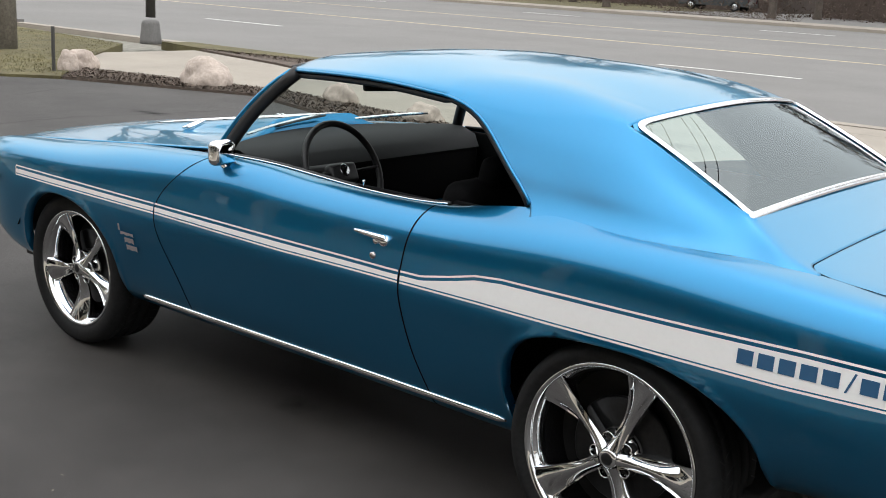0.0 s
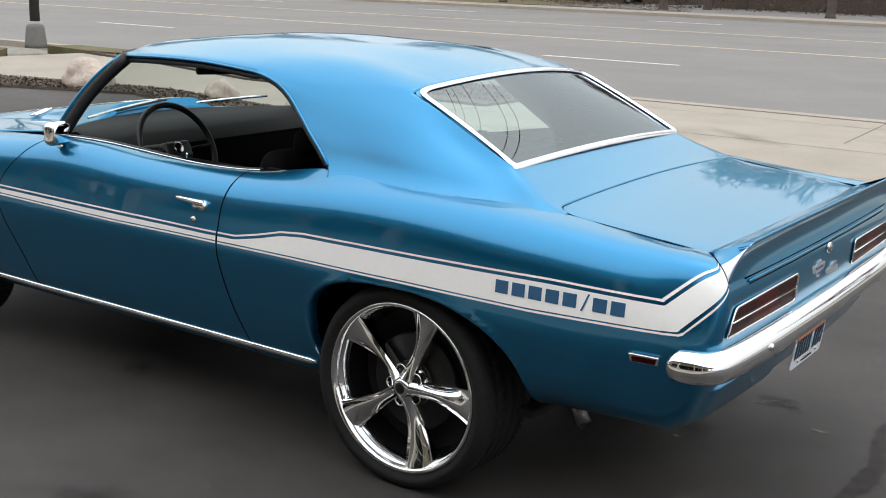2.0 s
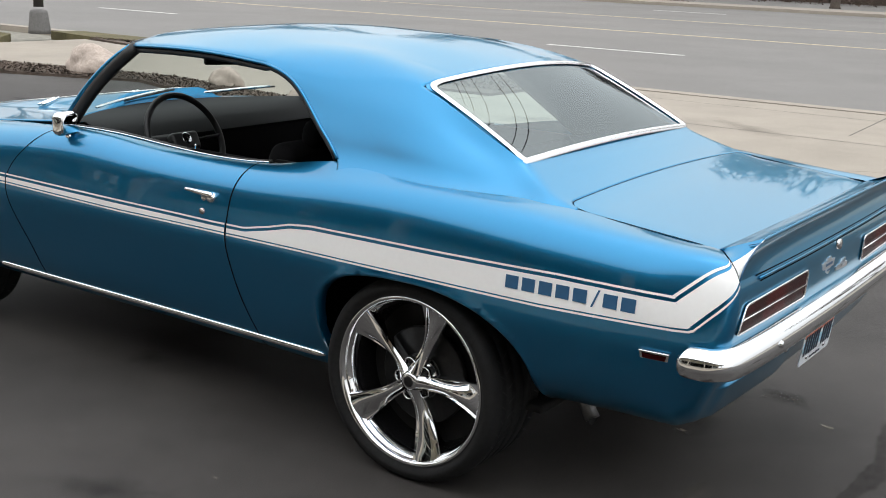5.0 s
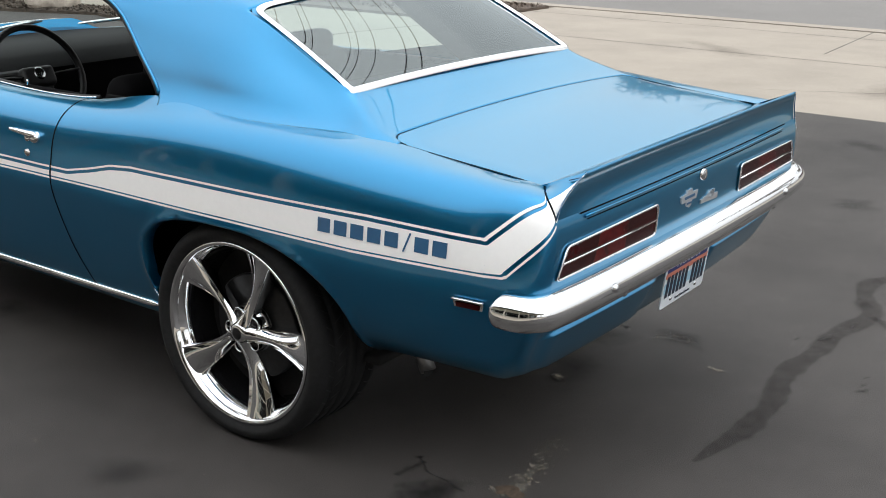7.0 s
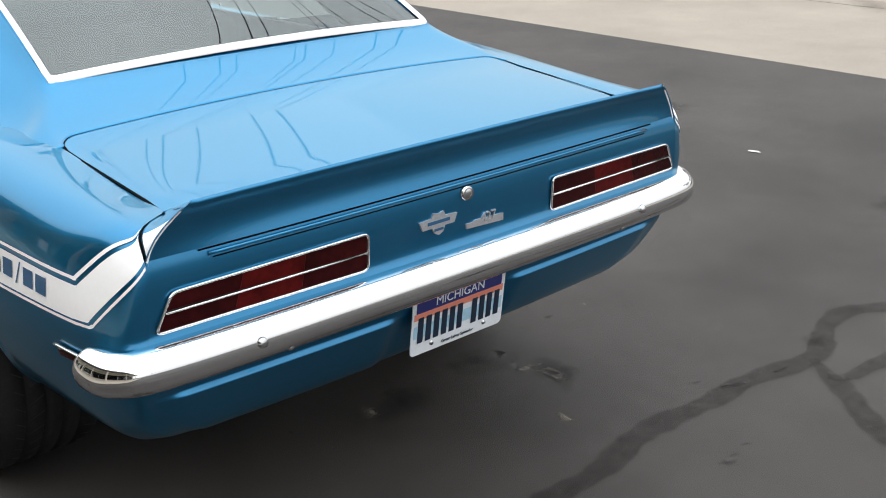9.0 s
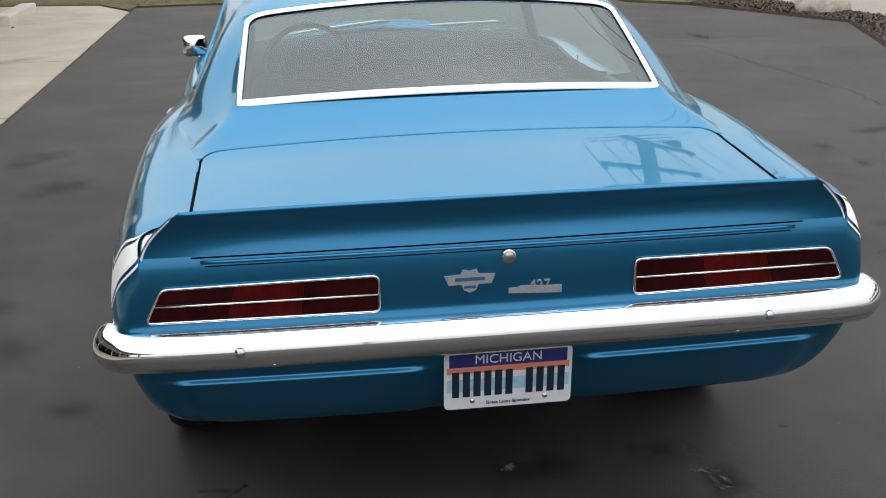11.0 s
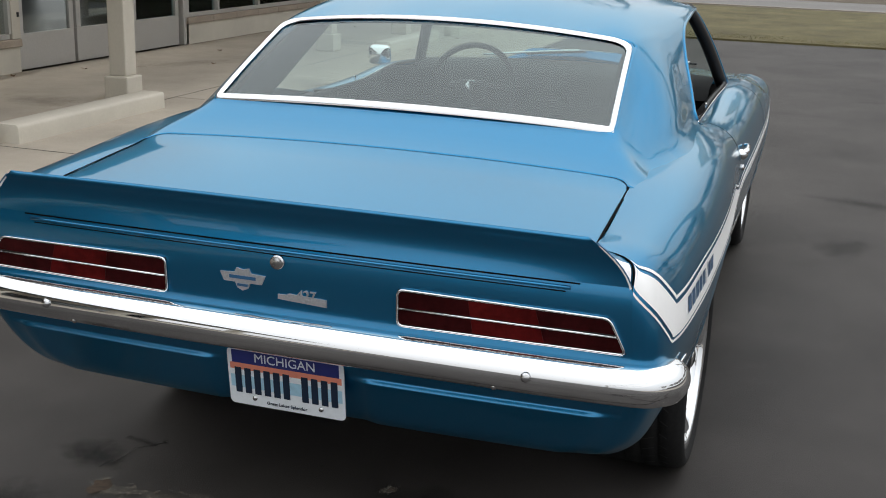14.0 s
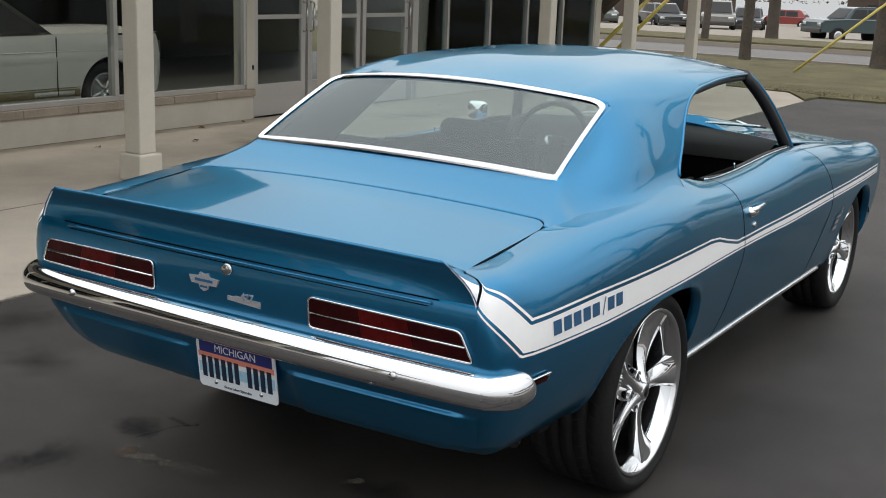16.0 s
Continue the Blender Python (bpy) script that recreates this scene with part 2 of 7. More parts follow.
M["grass"] = mat("dormant_grass", (0.109, 0.094, 0.042), 0.95, grain=0.45, scale=60, vary=0.35, vscale=1.2, bump=0.8, bscale=90)
M["mulch"] = mat("bark_mulch", (0.098, 0.074, 0.058), 0.95, grain=0.6, scale=45, vary=0.3, vscale=5, bump=1.0, bscale=50)
M["soil"] = mat("far_ground", (0.20, 0.19, 0.16), 0.95, grain=0.3, scale=8, vary=0.25, vscale=0.1)
M["line_white"] = mat("road_paint_white", (0.62, 0.61, 0.58), 0.7, grain=0.2, scale=40)
M["line_yellow"] = mat("road_paint_yellow", (0.56, 0.46, 0.30), 0.7, grain=0.2, scale=40)


def slab(name, outline, z, thick, material, label, category="ground", cut=0.0):
    """A flat piece of ground over a plan outline."""
    bm = bmesh.new()
    top = [bm.verts.new((x, y, z)) for x, y in outline]
    f = bm.faces.new(top)
    ex = bmesh.ops.extrude_face_region(bm, geom=[f])
    for v in ex["geom"]:
        if isinstance(v, bmesh.types.BMVert):
            v.co.z -= thick
    bmesh.ops.recalc_face_normals(bm, faces=bm.faces)
    ob = part(name, bm, material, smooth=False)
    return tagged(ob, label, category, kind="structure")


def drop(x, y):
    """The ground falls away gently towards the side street."""
    k = min(1, max(0, (11.4 - y) / 9.4))
    return .022 * min(0, x + 12) * k * k * (3 - 2 * k)


def land(name, x0, x1, y0, y1, z, thick, material, label, category="ground"):
    """A strip of ground that follows the fall of the land."""
    xs = sorted({x0, x1, *[x for x in (-100, -60, -40, -30, -12) if x0 < x < x1]})
    ys = sorted({y0, y1, *[y for y in (-60, -20, -5, 1, 2, 3, 4, 5, 6, 7, 8, 9, 10, 11, 11.4) if y0 < y < y1]})
    vs = [(x, y, z + drop(x, y)) for x in xs for y in ys]
    ob = part(name, mesh_of(name, vs, grid_faces(len(xs), len(ys)), material, False))
    solid(ob, thick)
    return tagged(ob, label, category, kind="structure")


land("ground", -400, 400, -400, 400, -.16, .05, M["soil"], "flat ground reaching to the horizon")
slab("pavement_lot", [(-12.0, -2.58), (70, -2.58), (70, 5.6), (-4.6, 5.6), (-7.0, 6.35), (-9.6, 5.3), (-10.4, 4.6), (-11.6, 4.4), (-12.2, 3.0)], 0, .14, M["asphalt"], "dark sealed asphalt parking lot with cracks and stains", "parking lot")
slab("pavement_walk", [(-13.4, -6.62), (14, -6.62), (14, -2.60), (-11.4, -2.60), (-12.6, -3.2)], 0, .14, M["concrete"], "light concrete apron under the porch of the shop", "pavement")
slab("pavement_lot_side", [(14.02, -40), (70, -40), (70, -2.62), (14.02, -2.62)], 0, .14, M["asphalt"], "dark sealed asphalt beside the shop", "parking lot")
slab("pavement_drive", [(-3.6, 5.62), (40, 5.62), (40, 11.3), (-3.2, 11.3)], -.004, .13, M["walk"], "pale concrete driveway apron leading to the road", "pavement")
slab("pavement_sidewalk", [(-13.2, 8.2), (-10.6, 6.3), (-7.0, 7.0), (-3.62, 6.4), (-3.22, 8.85), (-7.6, 9.0), (-10.4, 9.84), (-13.2, 10.4)], 0, .13, M["walk"], "pale concrete footpath curving to the road", "pavement")
slab("road", [(-120, 11.62), (160, 11.62), (160, 49), (-120, 49)], -.03, .1, M["road"], "wide grey main road with worn lane markings", "road")
land("road_side", -31.0, -21.0, -90, 11.6, -.03, .1, M["road"], "grey side street", "road")

# ---- verge, beds, kerbs, markings ----
M["bark"] = mat("bark", (0.085, 0.068, 0.055), 0.9, grain=0.4, scale=30, vary=0.25, vscale=3, bump=0.9, bscale=24)
M["rock"] = mat("pale_boulder", (0.42, 0.35, 0.30), 0.85, grain=0.2, scale=25, vary=0.25, vscale=4, bump=0.6, bscale=20)
M["cream"] = mat("cream_painted_block", (0.54, 0.502, 0.425), 0.7, grain=0.03, scale=60, vary=0.10, vscale=1.5, bump=0.05, bscale=60)
M["brick_cap"] = mat("tan_sill_stone", (0.33, 0.275, 0.22), 0.8, grain=0.15, scale=60, vary=0.12, vscale=3, bump=0.3, rand=0.08)
M["alu"] = mat("pale_aluminium", (0.52, 0.51, 0.49), 0.38, 0.6, grain=0.05, scale=60)
M["post_metal"] = mat("dark_post_paint", (0.05, 0.048, 0.045), 0.55, grain=0.15, scale=40)
M["lamp_base"] = mat("grey_cast_base", (0.15, 0.145, 0.14), 0.8, grain=0.2, scale=40, vary=.15, vscale=4)
M["pole_wood"] = mat("weathered_pole_wood", (0.21, 0.19, 0.165), 0.9, grain=0.25, scale=25, vary=0.2, vscale=3, bump=0.5)
# room surfaces coloured near black to stand in for the dim interior
M["room"] = mat("shade_toned_room_wall", (0.020, 0.019, 0.019), 0.8, grain=0.1, scale=10)
M["room_floor"] = mat("shade_toned_room_floor", (0.025, 0.024, 0.023), 0.35, grain=0.1, scale=10)
M["yellow_guard"] = mat("yellow_plastic", (0.55, 0.45, 0.10), 0.5, grain=0.1, scale=30)
M["hedge"] = mat("brown_hedge", (0.09, 0.065, 0.05), 0.95, grain=0.5, scale=5, vary=0.3, vscale=0.6)
M["rust_patch"] = mat("brown_worn_patch", (0.085, 0.060, 0.042), 0.9, grain=0.5, scale=90)
M["wire"] = mat("black_wire", (0.01, 0.01, 0.01), 0.5)

slab("grass_verge", [(-20.78, -60), (-12.3, -60), (-12.3, -13), (-13.45, -6.62), (-12.65, -3.2), (-11.45, -2.62), (-12.02, -2.56), (-12.22, 3.02), (-11.62, 4.42), (-10.42, 4.62), (-9.75, 5.35), (-12.2, 7.4), (-14.6, 9.8), (-20.78, 10.6)], .03, .18, M["grass"], "dormant yellow-green grass verge", "grass")
for v in bpy.data.objects["grass_verge"].data.vertices:
    v.co.z += drop(v.co.x, v.co.y)
slab("planting_bed", [(-9.72, 5.36), (-7.0, 6.38), (-4.6, 5.64), (-3.64, 5.64), (-3.64, 6.36), (-7.0, 6.98), (-10.5, 6.28)], .03, .16, M["mulch"], "dark bark mulch bed along the lot", "planting bed")
slab("planting_bed", [(-13.1, 10.44), (-10.4, 9.88), (-7.6, 9.04), (-3.22, 8.89), (-3.2, 11.1), (-9.2, 11.28)], .03, .16, M["mulch"], "dark bark mulch strip beside the road", "planting bed")
slab("grass_strip", [(-14.6, 10.7), (-13.12, 10.46), (-9.2, 11.0), (-9.2, 11.28), (-14.4, 11.3)], .05, .16, M["grass"], "strip of dull green grass by the kerb", "grass")
slab("kerb", [(-120, 11.32), (160, 11.32), (160, 11.60), (-120, 11.60)], .008, .12, M["walk"], "pale concrete kerb along the main road", "kerb")
slab("kerb", [(-120, 49.02), (160, 49.02), (160, 49.3), (-120, 49.3)], .11, .2, M["walk"], "pale concrete kerb across the main road", "kerb")
slab("pavement_far", [(-120, 49.32), (160, 49.32), (160, 53), (-120, 53)], .10, .2, M["walk"], "tan footpath across the main road", "pavement")
slab("grass_verge", [(-120, 53.02), (-30, 53.02), (-30, 70), (-120, 70)], .08, .2, M["grass"], "lawn across the main road", "grass")
slab("parking_far", [(-29.98, 53.02), (90, 53.02), (90, 90), (-29.98, 90)], .06, .2, M["road"], "grey parking lot across the main road", "parking lot")
land("kerb", -21.0, -20.8, -60, 11, .06, .16, M["walk"], "pale kerb along the side street", "kerb")
land("kerb", -31.25, -31.02, -60, 11, .06, .16, M["walk"], "pale kerb across the side street", "kerb")
land("grass_verge", -38.5, -31.27, -60, 11, .08, .2, M["grass"], "narrow lawn strip across the side street", "grass")
land("parking_side", -120, -38.52, -90, 11, .04, .16, M["walk"], "pale parking lot across the side street", "parking lot")
for x0 in range(-96, 120, 12):
    tagged(part("lane_dash", box(x0 * 1.25 - 8.0, x0 * 1.25 - 4.8, 18.6, 18.74, -.028, -.024), M["line_white"], smooth=False), "worn white lane dash on the road", "road marking", "lane dashes", "structure")
    tagged(part("lane_dash", box(x0 - 4.4, x0 - 1.2, 42.0, 42.16, -.028, -.024), M["line_white"], smooth=False), "worn white lane dash on the road", "road marking", "lane dashes", "structure")
for y in (25.6,):
    tagged(part("lane_line", box(-120, 160, y, y + .16, -.028, -.024), M["line_yellow"], smooth=False), "long yellow lane line on the road", "road marking", kind="structure")
tagged(part("lane_line", box(-120, 160, 34.0, 34.16, -.028, -.024), M["line_yellow"], smooth=False), "long pale yellow lane line on the road", "road marking", kind="structure")
# joints in the concrete
for k, (a, b) in enumerate((((-2.96, -4.43), (-2.96, -2.6)), ((-13, -4.45), (10, -4.40)), ((-.4, -4.43), (-.4, -2.6)), ((-6.2, -4.43), (-6.2, -2.6)), ((4.5, -4.40), (4.5, -2.6)), ((-3.3, 8.5), (13, 8.4)), ((1.35, 9.0), (1.2, 11.3)), ((-3.5, 10.6), (13, 10.55)))):
    d = Vector((b[0] - a[0], b[1] - a[1], 0)).normalized().cross(Vector((0, 0, 1))) * .006
    zz = .0015 if a[1] < 0 else -.0025
    me = mesh_of("pavement_joint", [(a[0] - d.x, a[1] - d.y, zz), (b[0] - d.x, b[1] - d.y, zz), (b[0] + d.x, b[1] + d.y, zz), (a[0] + d.x, a[1] + d.y, zz)], [(0, 1, 2, 3)], M["liner"], False)
    tagged(part("pavement_joint", me), "dark joint between concrete slabs", "joint", kind="structure")


def crack_line(points, w, material, name="crack", label="dark sealed crack across the asphalt", z=.003, jitter=.03, seed=1):
    rng = random.Random(seed)
    pts = []
    for (x0, y0), (x1, y1) in zip(points, points[1:]):
        n = max(2, int(math.hypot(x1 - x0, y1 - y0) / .06))
        for k in range(n):
            pts.append(Vector((x0 + (x1 - x0) * k / n + rng.uniform(-jitter, jitter), y0 + (y1 - y0) * k / n + rng.uniform(-jitter, jitter), z)))
    pts.append(Vector((*points[-1], z)))
    a, b, c = [], [], []
    for i, p in enumerate(pts):
        d = (pts[min(i + 1, len(pts) - 1)] - pts[max(0, i - 1)]).normalized().cross(Vector((0, 0, 1)))
        ww = w * rng.uniform(.9, 1.7)
        a.append(p + d * ww)
        b.append(p)
        c.append(p - d * ww)
    n = len(pts)
    me = mesh_of(name, a + b + c, [(i, i + 1, n + i + 1, n + i) for i in range(2 * n) if (i + 1) % n], material, False)
    uv = me.uv_layers.new(name="map")
    for lp_ in me.loops:
        uv.data[lp_.index].uv = (0, 0 if n <= lp_.vertex_index < 2 * n else 1)
    ob = tagged(part(name, me), label, "crack", kind="structure")
    ob.visible_shadow = False


def faded(name, color, rough, strength=1.0, grain=30):
    """A stain that fades out towards its rim, where v of the map is 1."""
    m = bpy.data.materials.new(name)
    m.use_nodes = True
    nt = m.node_tree
    bs = nt.nodes["Principled BSDF"]
    bs.inputs["Base Color"].default_value = (*color, 1)
    bs.inputs["Roughness"].default_value = rough
    bs.inputs["Specular IOR Level"].default_value = 0.2
    uv = nt.nodes.new("ShaderNodeUVMap")
    sx = nt.nodes.new("ShaderNodeSeparateXYZ")
    nt.links.new(uv.outputs[0], sx.inputs[0])
    tc = nt.nodes.new("ShaderNodeTexCoord")
    nz = nt.nodes.new("ShaderNodeTexNoise")
    nz.inputs["Scale"].default_value, nz.inputs["Detail"].default_value, nz.inputs["Roughness"].default_value = grain, 6, .7
    nt.links.new(tc.outputs["Object"], nz.inputs["Vector"])
    ad = nt.nodes.new("ShaderNodeMath")
    ad.operation = "MULTIPLY_ADD"
    nt.links.new(nz.outputs["Fac"], ad.inputs[0])
    ad.inputs[1].default_value = 1.3
    nt.links.new(sx.outputs["Y"], ad.inputs[2])
    rm = nt.nodes.new("ShaderNodeMapRange")
    rm.inputs[1].default_value, rm.inputs[2].default_value = 1.35, .45
    rm.inputs[3].default_value, rm.inputs[4].default_value = 0, strength
    nt.links.new(ad.outputs[0], rm.inputs[0])
    nt.links.new(rm.outputs[0], bs.inputs["Alpha"])
    return m


M["stain"] = faded("damp_stain", (0.012, 0.012, 0.012), .6, .8, 14)
M["old_sealer"] = faded("faded_crack_sealer", (0.0175, 0.0142, 0.0125), .7, .5, 16)
M["scuff"] = faded("worn_patch", (0.36, 0.32, 0.26), .85, 1.0, 60)
M["crack"] = faded("crack_sealer", (0.016, 0.015, 0.0145), .8, .62, 26)


def blotch(x, y, rx, ry, material, label, z=.002, seed=1, turn=0, ragged=.25):
    rng = random.Random(seed)
    n = 40
    vs = [(x, y, z)]
    ph = [rng.uniform(0, 6.28) for _ in range(5)]
    for k in range(n):
        a = 2 * math.pi * k / n
        r = 1.25 + ragged * sum(math.sin((q + 2) * a + ph[q]) / (q + 1.5) for q in range(5))
        u, v = rx * r * math.cos(a), ry * r * math.sin(a)
        c, s = math.cos(turn), math.sin(turn)
        vs.append((x + u * c - v * s, y + u * s + v * c, z))
    fs = [(0, 1 + k, 1 + (k + 1) % n) for k in range(n)]
    me = mesh_of("stain", vs, fs, material, False)
    uv = me.uv_layers.new(name="map")
    for lp_ in me.loops:
        uv.data[lp_.index].uv = (0, 0 if lp_.vertex_index == 0 else 1)
    ob = tagged(part("stain", me), label, "stain", kind="structure")
    ob.visible_shadow = False


def sealer_band(points, w, z, seed, ends=(.5, .5)):
    """A poured band of sealer with soft wavy edges."""
    rng = random.Random(seed)
    q = np.array(points, float)
    ts = np.r_[0, np.cumsum(np.linalg.norm(np.diff(q, axis=0), axis=1))]
    n = int(ts[-1] / .02)
    line = spline(ts, q, np.linspace(0, ts[-1], n))
    ph = [rng.uniform(0, 6.28) for _ in range(8)]
    vs = []
    for i, c in enumerate(line):
        d = line[min(i + 1, n - 1)] - line[max(0, i - 1)]
        d = np.array((d[1], -d[0])) / np.linalg.norm(d)
        u = i * ts[-1] / n
        for side in (1, -1):
            ww = w * (1 + .16 * math.sin(9 * u + ph[side]) + .12 * math.sin(23 * u + ph[2 + side]) + .07 * math.sin(61 * u + ph[4 + side]))
            ww *= min(1, ends[0] + i * .06, ends[1] + (n - 1 - i) * .06)
            for k in ((1.12, .72) if side > 0 else (.72, 1.12)):
                e = c + d * ww * k * side
                vs.append((e[0], e[1], z))
    me = mesh_of("crack", vs, grid_faces(n, 4), M["old_sealer"], False)
    uv = me.uv_layers.new(name="map")
    for lp_ in me.loops:
        uv.data[lp_.index].uv = (0, .98 if lp_.vertex_index % 4 in (0, 3) else .12)
    ob = tagged(part("crack", me), "brownish poured sealer over a crack in the asphalt", "crack", kind="structure")
    ob.visible_shadow = False


sealer_band([(3.95, -.20), (3.99, .19), (3.98, .42), (3.938, .596), (3.944, .75), (3.963, .95), (3.971, 1.125), (4.0, 1.27), (4.005, 1.40), (3.945, 1.56), (3.90, 1.72), (3.92, 1.85), (3.98, 1.95), (4.10, 2.4), (4.2, 3.8), (4.1, 5.5)], .047, .003, 2, (.2, .5))
sealer_band([(4.02, 1.37), (4.10, 1.31), (4.162, 1.268), (4.264, 1.186), (4.365, 1.116), (4.60, .98)], .045, .0045, 3)
sealer_band([(4.12, 1.29), (4.154, 1.316), (4.175, 1.423), (4.19, 1.53), (4.26, 1.85), (4.5, 2.3)], .036, .0052, 4)
blotch(3.955, 1.50, .075, .06, M["old_sealer"], "dark second coat of sealer on the crack", .006, seed=6, turn=.4)
crack_line([(3.93, .98), (3.965, 1.06)], .008, M["crack"], seed=33, jitter=.004, z=.0065)
crack_line([(3.99, 1.19), (4.0, 1.25)], .006, M["crack"], seed=34, jitter=.003, z=.0065)
for sx, sy, r in ((4.202, .616, .028), (4.192, .671, .018), (4.181, .744, .014), (3.196, 1.0, .022), (3.859, .952, .016), (3.29, .667, .020)):
    blotch(sx, sy, r * 1.3, r * .8, M["crack"], "small dark spot on the asphalt", .0042, seed=int(sy * 900), turn=1.2, ragged=.5)
crack_line([(1.6, 2.2), (.9, 3.2), (-.6, 3.9), (-2.5, 4.1), (-5.5, 3.9)], .012, M["crack"], seed=4)
crack_line([(-6.1, 1.4), (-6.3, 3.2), (-6.0, 5.0)], .014, M["crack"], seed=5)
crack_line([(-8.0, 1.6), (-8.2, 3.6), (-8.6, 4.6)], .014, M["crack"], seed=6)
crack_line([(-4.6, -2.0), (-5.0, -.5), (-4.9, 1.2)], .012, M["crack"], seed=9)
M["faint"] = faded("faint_stain", (0.016, 0.016, 0.016), .6, .5, 9)
M["grime"] = faded("grime_on_concrete", (0.10, 0.085, 0.07), .9, .32, 7)
M["dust"] = faded("pale_dust", (0.22, 0.195, 0.16), .9, .38, 70)
M["chalk"] = faded("chalky_scuff", (0.30, 0.265, 0.215), .9, .8, 90)
crack_line([(-11.4, -2.60), (-6, -2.585), (0, -2.60), (5, -2.585), (13, -2.60)], .022, M["crack"], "crack", "crumbling dark edge between asphalt and concrete", .0035, .014, 51)
crack_line([(1.6, 6.4), (3.2, 7.2), (5.0, 7.0)], .008, M["crack"], "crack", "thin crack in the pale driveway", .001, .03, 53)
for k, (sx, sy, rx, ry) in enumerate(((-1.6, -3.4, .5, .25), (-4.3, -3.6, .7, .3), (-2.2, -5.3, .6, .3), (-6.4, -3.2, .5, .2), (-5.2, -5.6, .8, .3), (.6, -3.1, .4, .2), (-8.4, -5.2, .7, .35), (2.6, 7.0, .6, .4), (.4, 8.6, .8, .3), (4.2, 9.6, .7, .4), (-1.6, 7.4, .6, .3))):
    blotch(sx, sy, rx, ry, M["grime"], "faint grime on the concrete", .0022, seed=200 + k, turn=k * .7)
blotch(3.83, -.89, .22, .14, M["stain"], "dark oil stain on the asphalt", seed=11)
blotch(3.42, -.83, .15, .10, M["stain"], "dark oil stain on the asphalt", seed=22, turn=1.0)
blotch(3.42, -.80, .12, .08, M["faint"], "dark oil stain on the asphalt", .003, seed=26, turn=1.0)
crack_line([(3.50, -.76), (3.43, -.742), (3.343, -.724), (3.276, -.666)], .006, M["crack"], "oil_trail", "black oil trail across the asphalt", .0038, .006, 27)
blotch(3.278, -.668, .022, .014, M["crack"], "small black oil spot on the asphalt", .004, seed=28, turn=.6)
blotch(3.50, .695, .14, .085, M["stain"], "dark damp stain on the asphalt", .002, seed=12)
prng = random.Random(13)
for k in range(16):
    q = prng.random()
    pr = prng.uniform(.005, .017)
    blotch(3.395 + .16 * q + prng.gauss(0, .012), .668 + .035 * q + prng.gauss(0, .014), pr * 1.4, pr * .7, M["dust" if k % 3 else "chalk"], "pale dried residue in a damp stain on the asphalt", .004 + .00003 * k, seed=500 + k, turn=prng.uniform(0, 1), ragged=.6)
blotch(3.60, -.676, .062, .050, M["scuff"], "pale worn patch on the asphalt", .004, seed=14, ragged=.5, turn=.5)
blotch(3.605, -.684, .034, .024, M["rust_patch"], "brown middle of a worn patch on the asphalt", .0055, seed=33, ragged=.4, turn=.5)
crng = random.Random(61)
for k in range(70):
    q = crng.random() ** 1.4
    sr = crng.uniform(.002, .0075) * (1.25 - .7 * q)
    blotch(3.60 - .045 * q + crng.gauss(0, .022), -.62 + .50 * q, sr * 1.3, sr, M["scuff"], "pale crumb of dried dirt on the asphalt", .005 + .00002 * k, seed=300 + k, ragged=.6, turn=crng.uniform(0, 3))
blotch(3.595, -.54, .04, .11, M["dust"], "pale chalky smear on the asphalt", .0045, seed=23, turn=.15, ragged=.6)
blotch(3.55, -.36, .04, .09, M["dust"], "pale chalky smear on the asphalt", .0046, seed=24, ragged=.6)
blotch(3.73, .49, .04, .025, M["chalk"], "pale chalky smear on the asphalt", .004, seed=25, ragged=.6)
crack_line([(3.29, -.80), (3.31, -.68)], .02, M["crack"], "stain", "black oil spot on the asphalt", .004, .01, 16)
blotch(3.31, .10, .035, .028, M["scuff"], "small pale pebble mark on the asphalt", .004, seed=17)
blotch(3.28, .67, .024, .018, M["crack"], "small black oil spot on the asphalt", .005, seed=18)
blotch(1.50, -2.42, .10, .07, M["stain"], "dark stain by the edge of the concrete", .002, seed=19)
blotch(-6.2, 4.2, .35, .16, M["stain"], "dark patch on the asphalt", .002, seed=21)
srng = random.Random(19)
for k in range(34):
    blotch(srng.uniform(-1.5, 5.8), srng.choice((srng.uniform(-2.4, -1.0), srng.uniform(1.0, 5.0), srng.uniform(-1, 2))), srng.uniform(.08, .4), srng.uniform(.06, .25), M["faint"], "faint dark stain on the asphalt", .0012 + .00003 * k, seed=100 + k, turn=srng.uniform(0, 3))
rng = random.Random(7)
for k in range(90):
    blotch(rng.uniform(-1.0, 5.6), rng.choice((rng.uniform(-2.4, -1.0), rng.uniform(-1.0, 4.8))), rng.uniform(.004, .016), rng.uniform(.004, .012), M["scuff"] if k % 2 else M["crack"], "tiny speck on the asphalt", .003, seed=30 + k)
blotch(2.48, 3.40, .03, .012, M["line_white"], "scrap of white litter on the asphalt", .004, seed=70)

# ---- shop front with its porch ----
shop = thing("shop_building", "single-storey shop front with cream walls, wide windows and a porch", "building", at=pose(0, -6.62, 0))


def spart(name, x0, x1, y0, y1, z0, z1, material, parent=shop, label="", bevel=.004):
    return part(name, box(x0, x1, y0, y1, z0, z1, bevel, 1), M[material], parent, label, smooth=False)


for x0, x1 in ((-3.65, 13.8), (-12.5, -6.86)):
    w = spart("low_wall", x0, x1, -.22, 0, -.02, .255, "cream", label="cream painted low brick wall")
    n = int((x1 - x0) / .62)
    step = (x1 - x0) / n
    for k in range(n):
        spart("sill_stone", x0 + k * step + .002, x0 + (k + 1) * step - .002, -.16, .035, .257, .335, "brick_cap", w, bevel=.006)
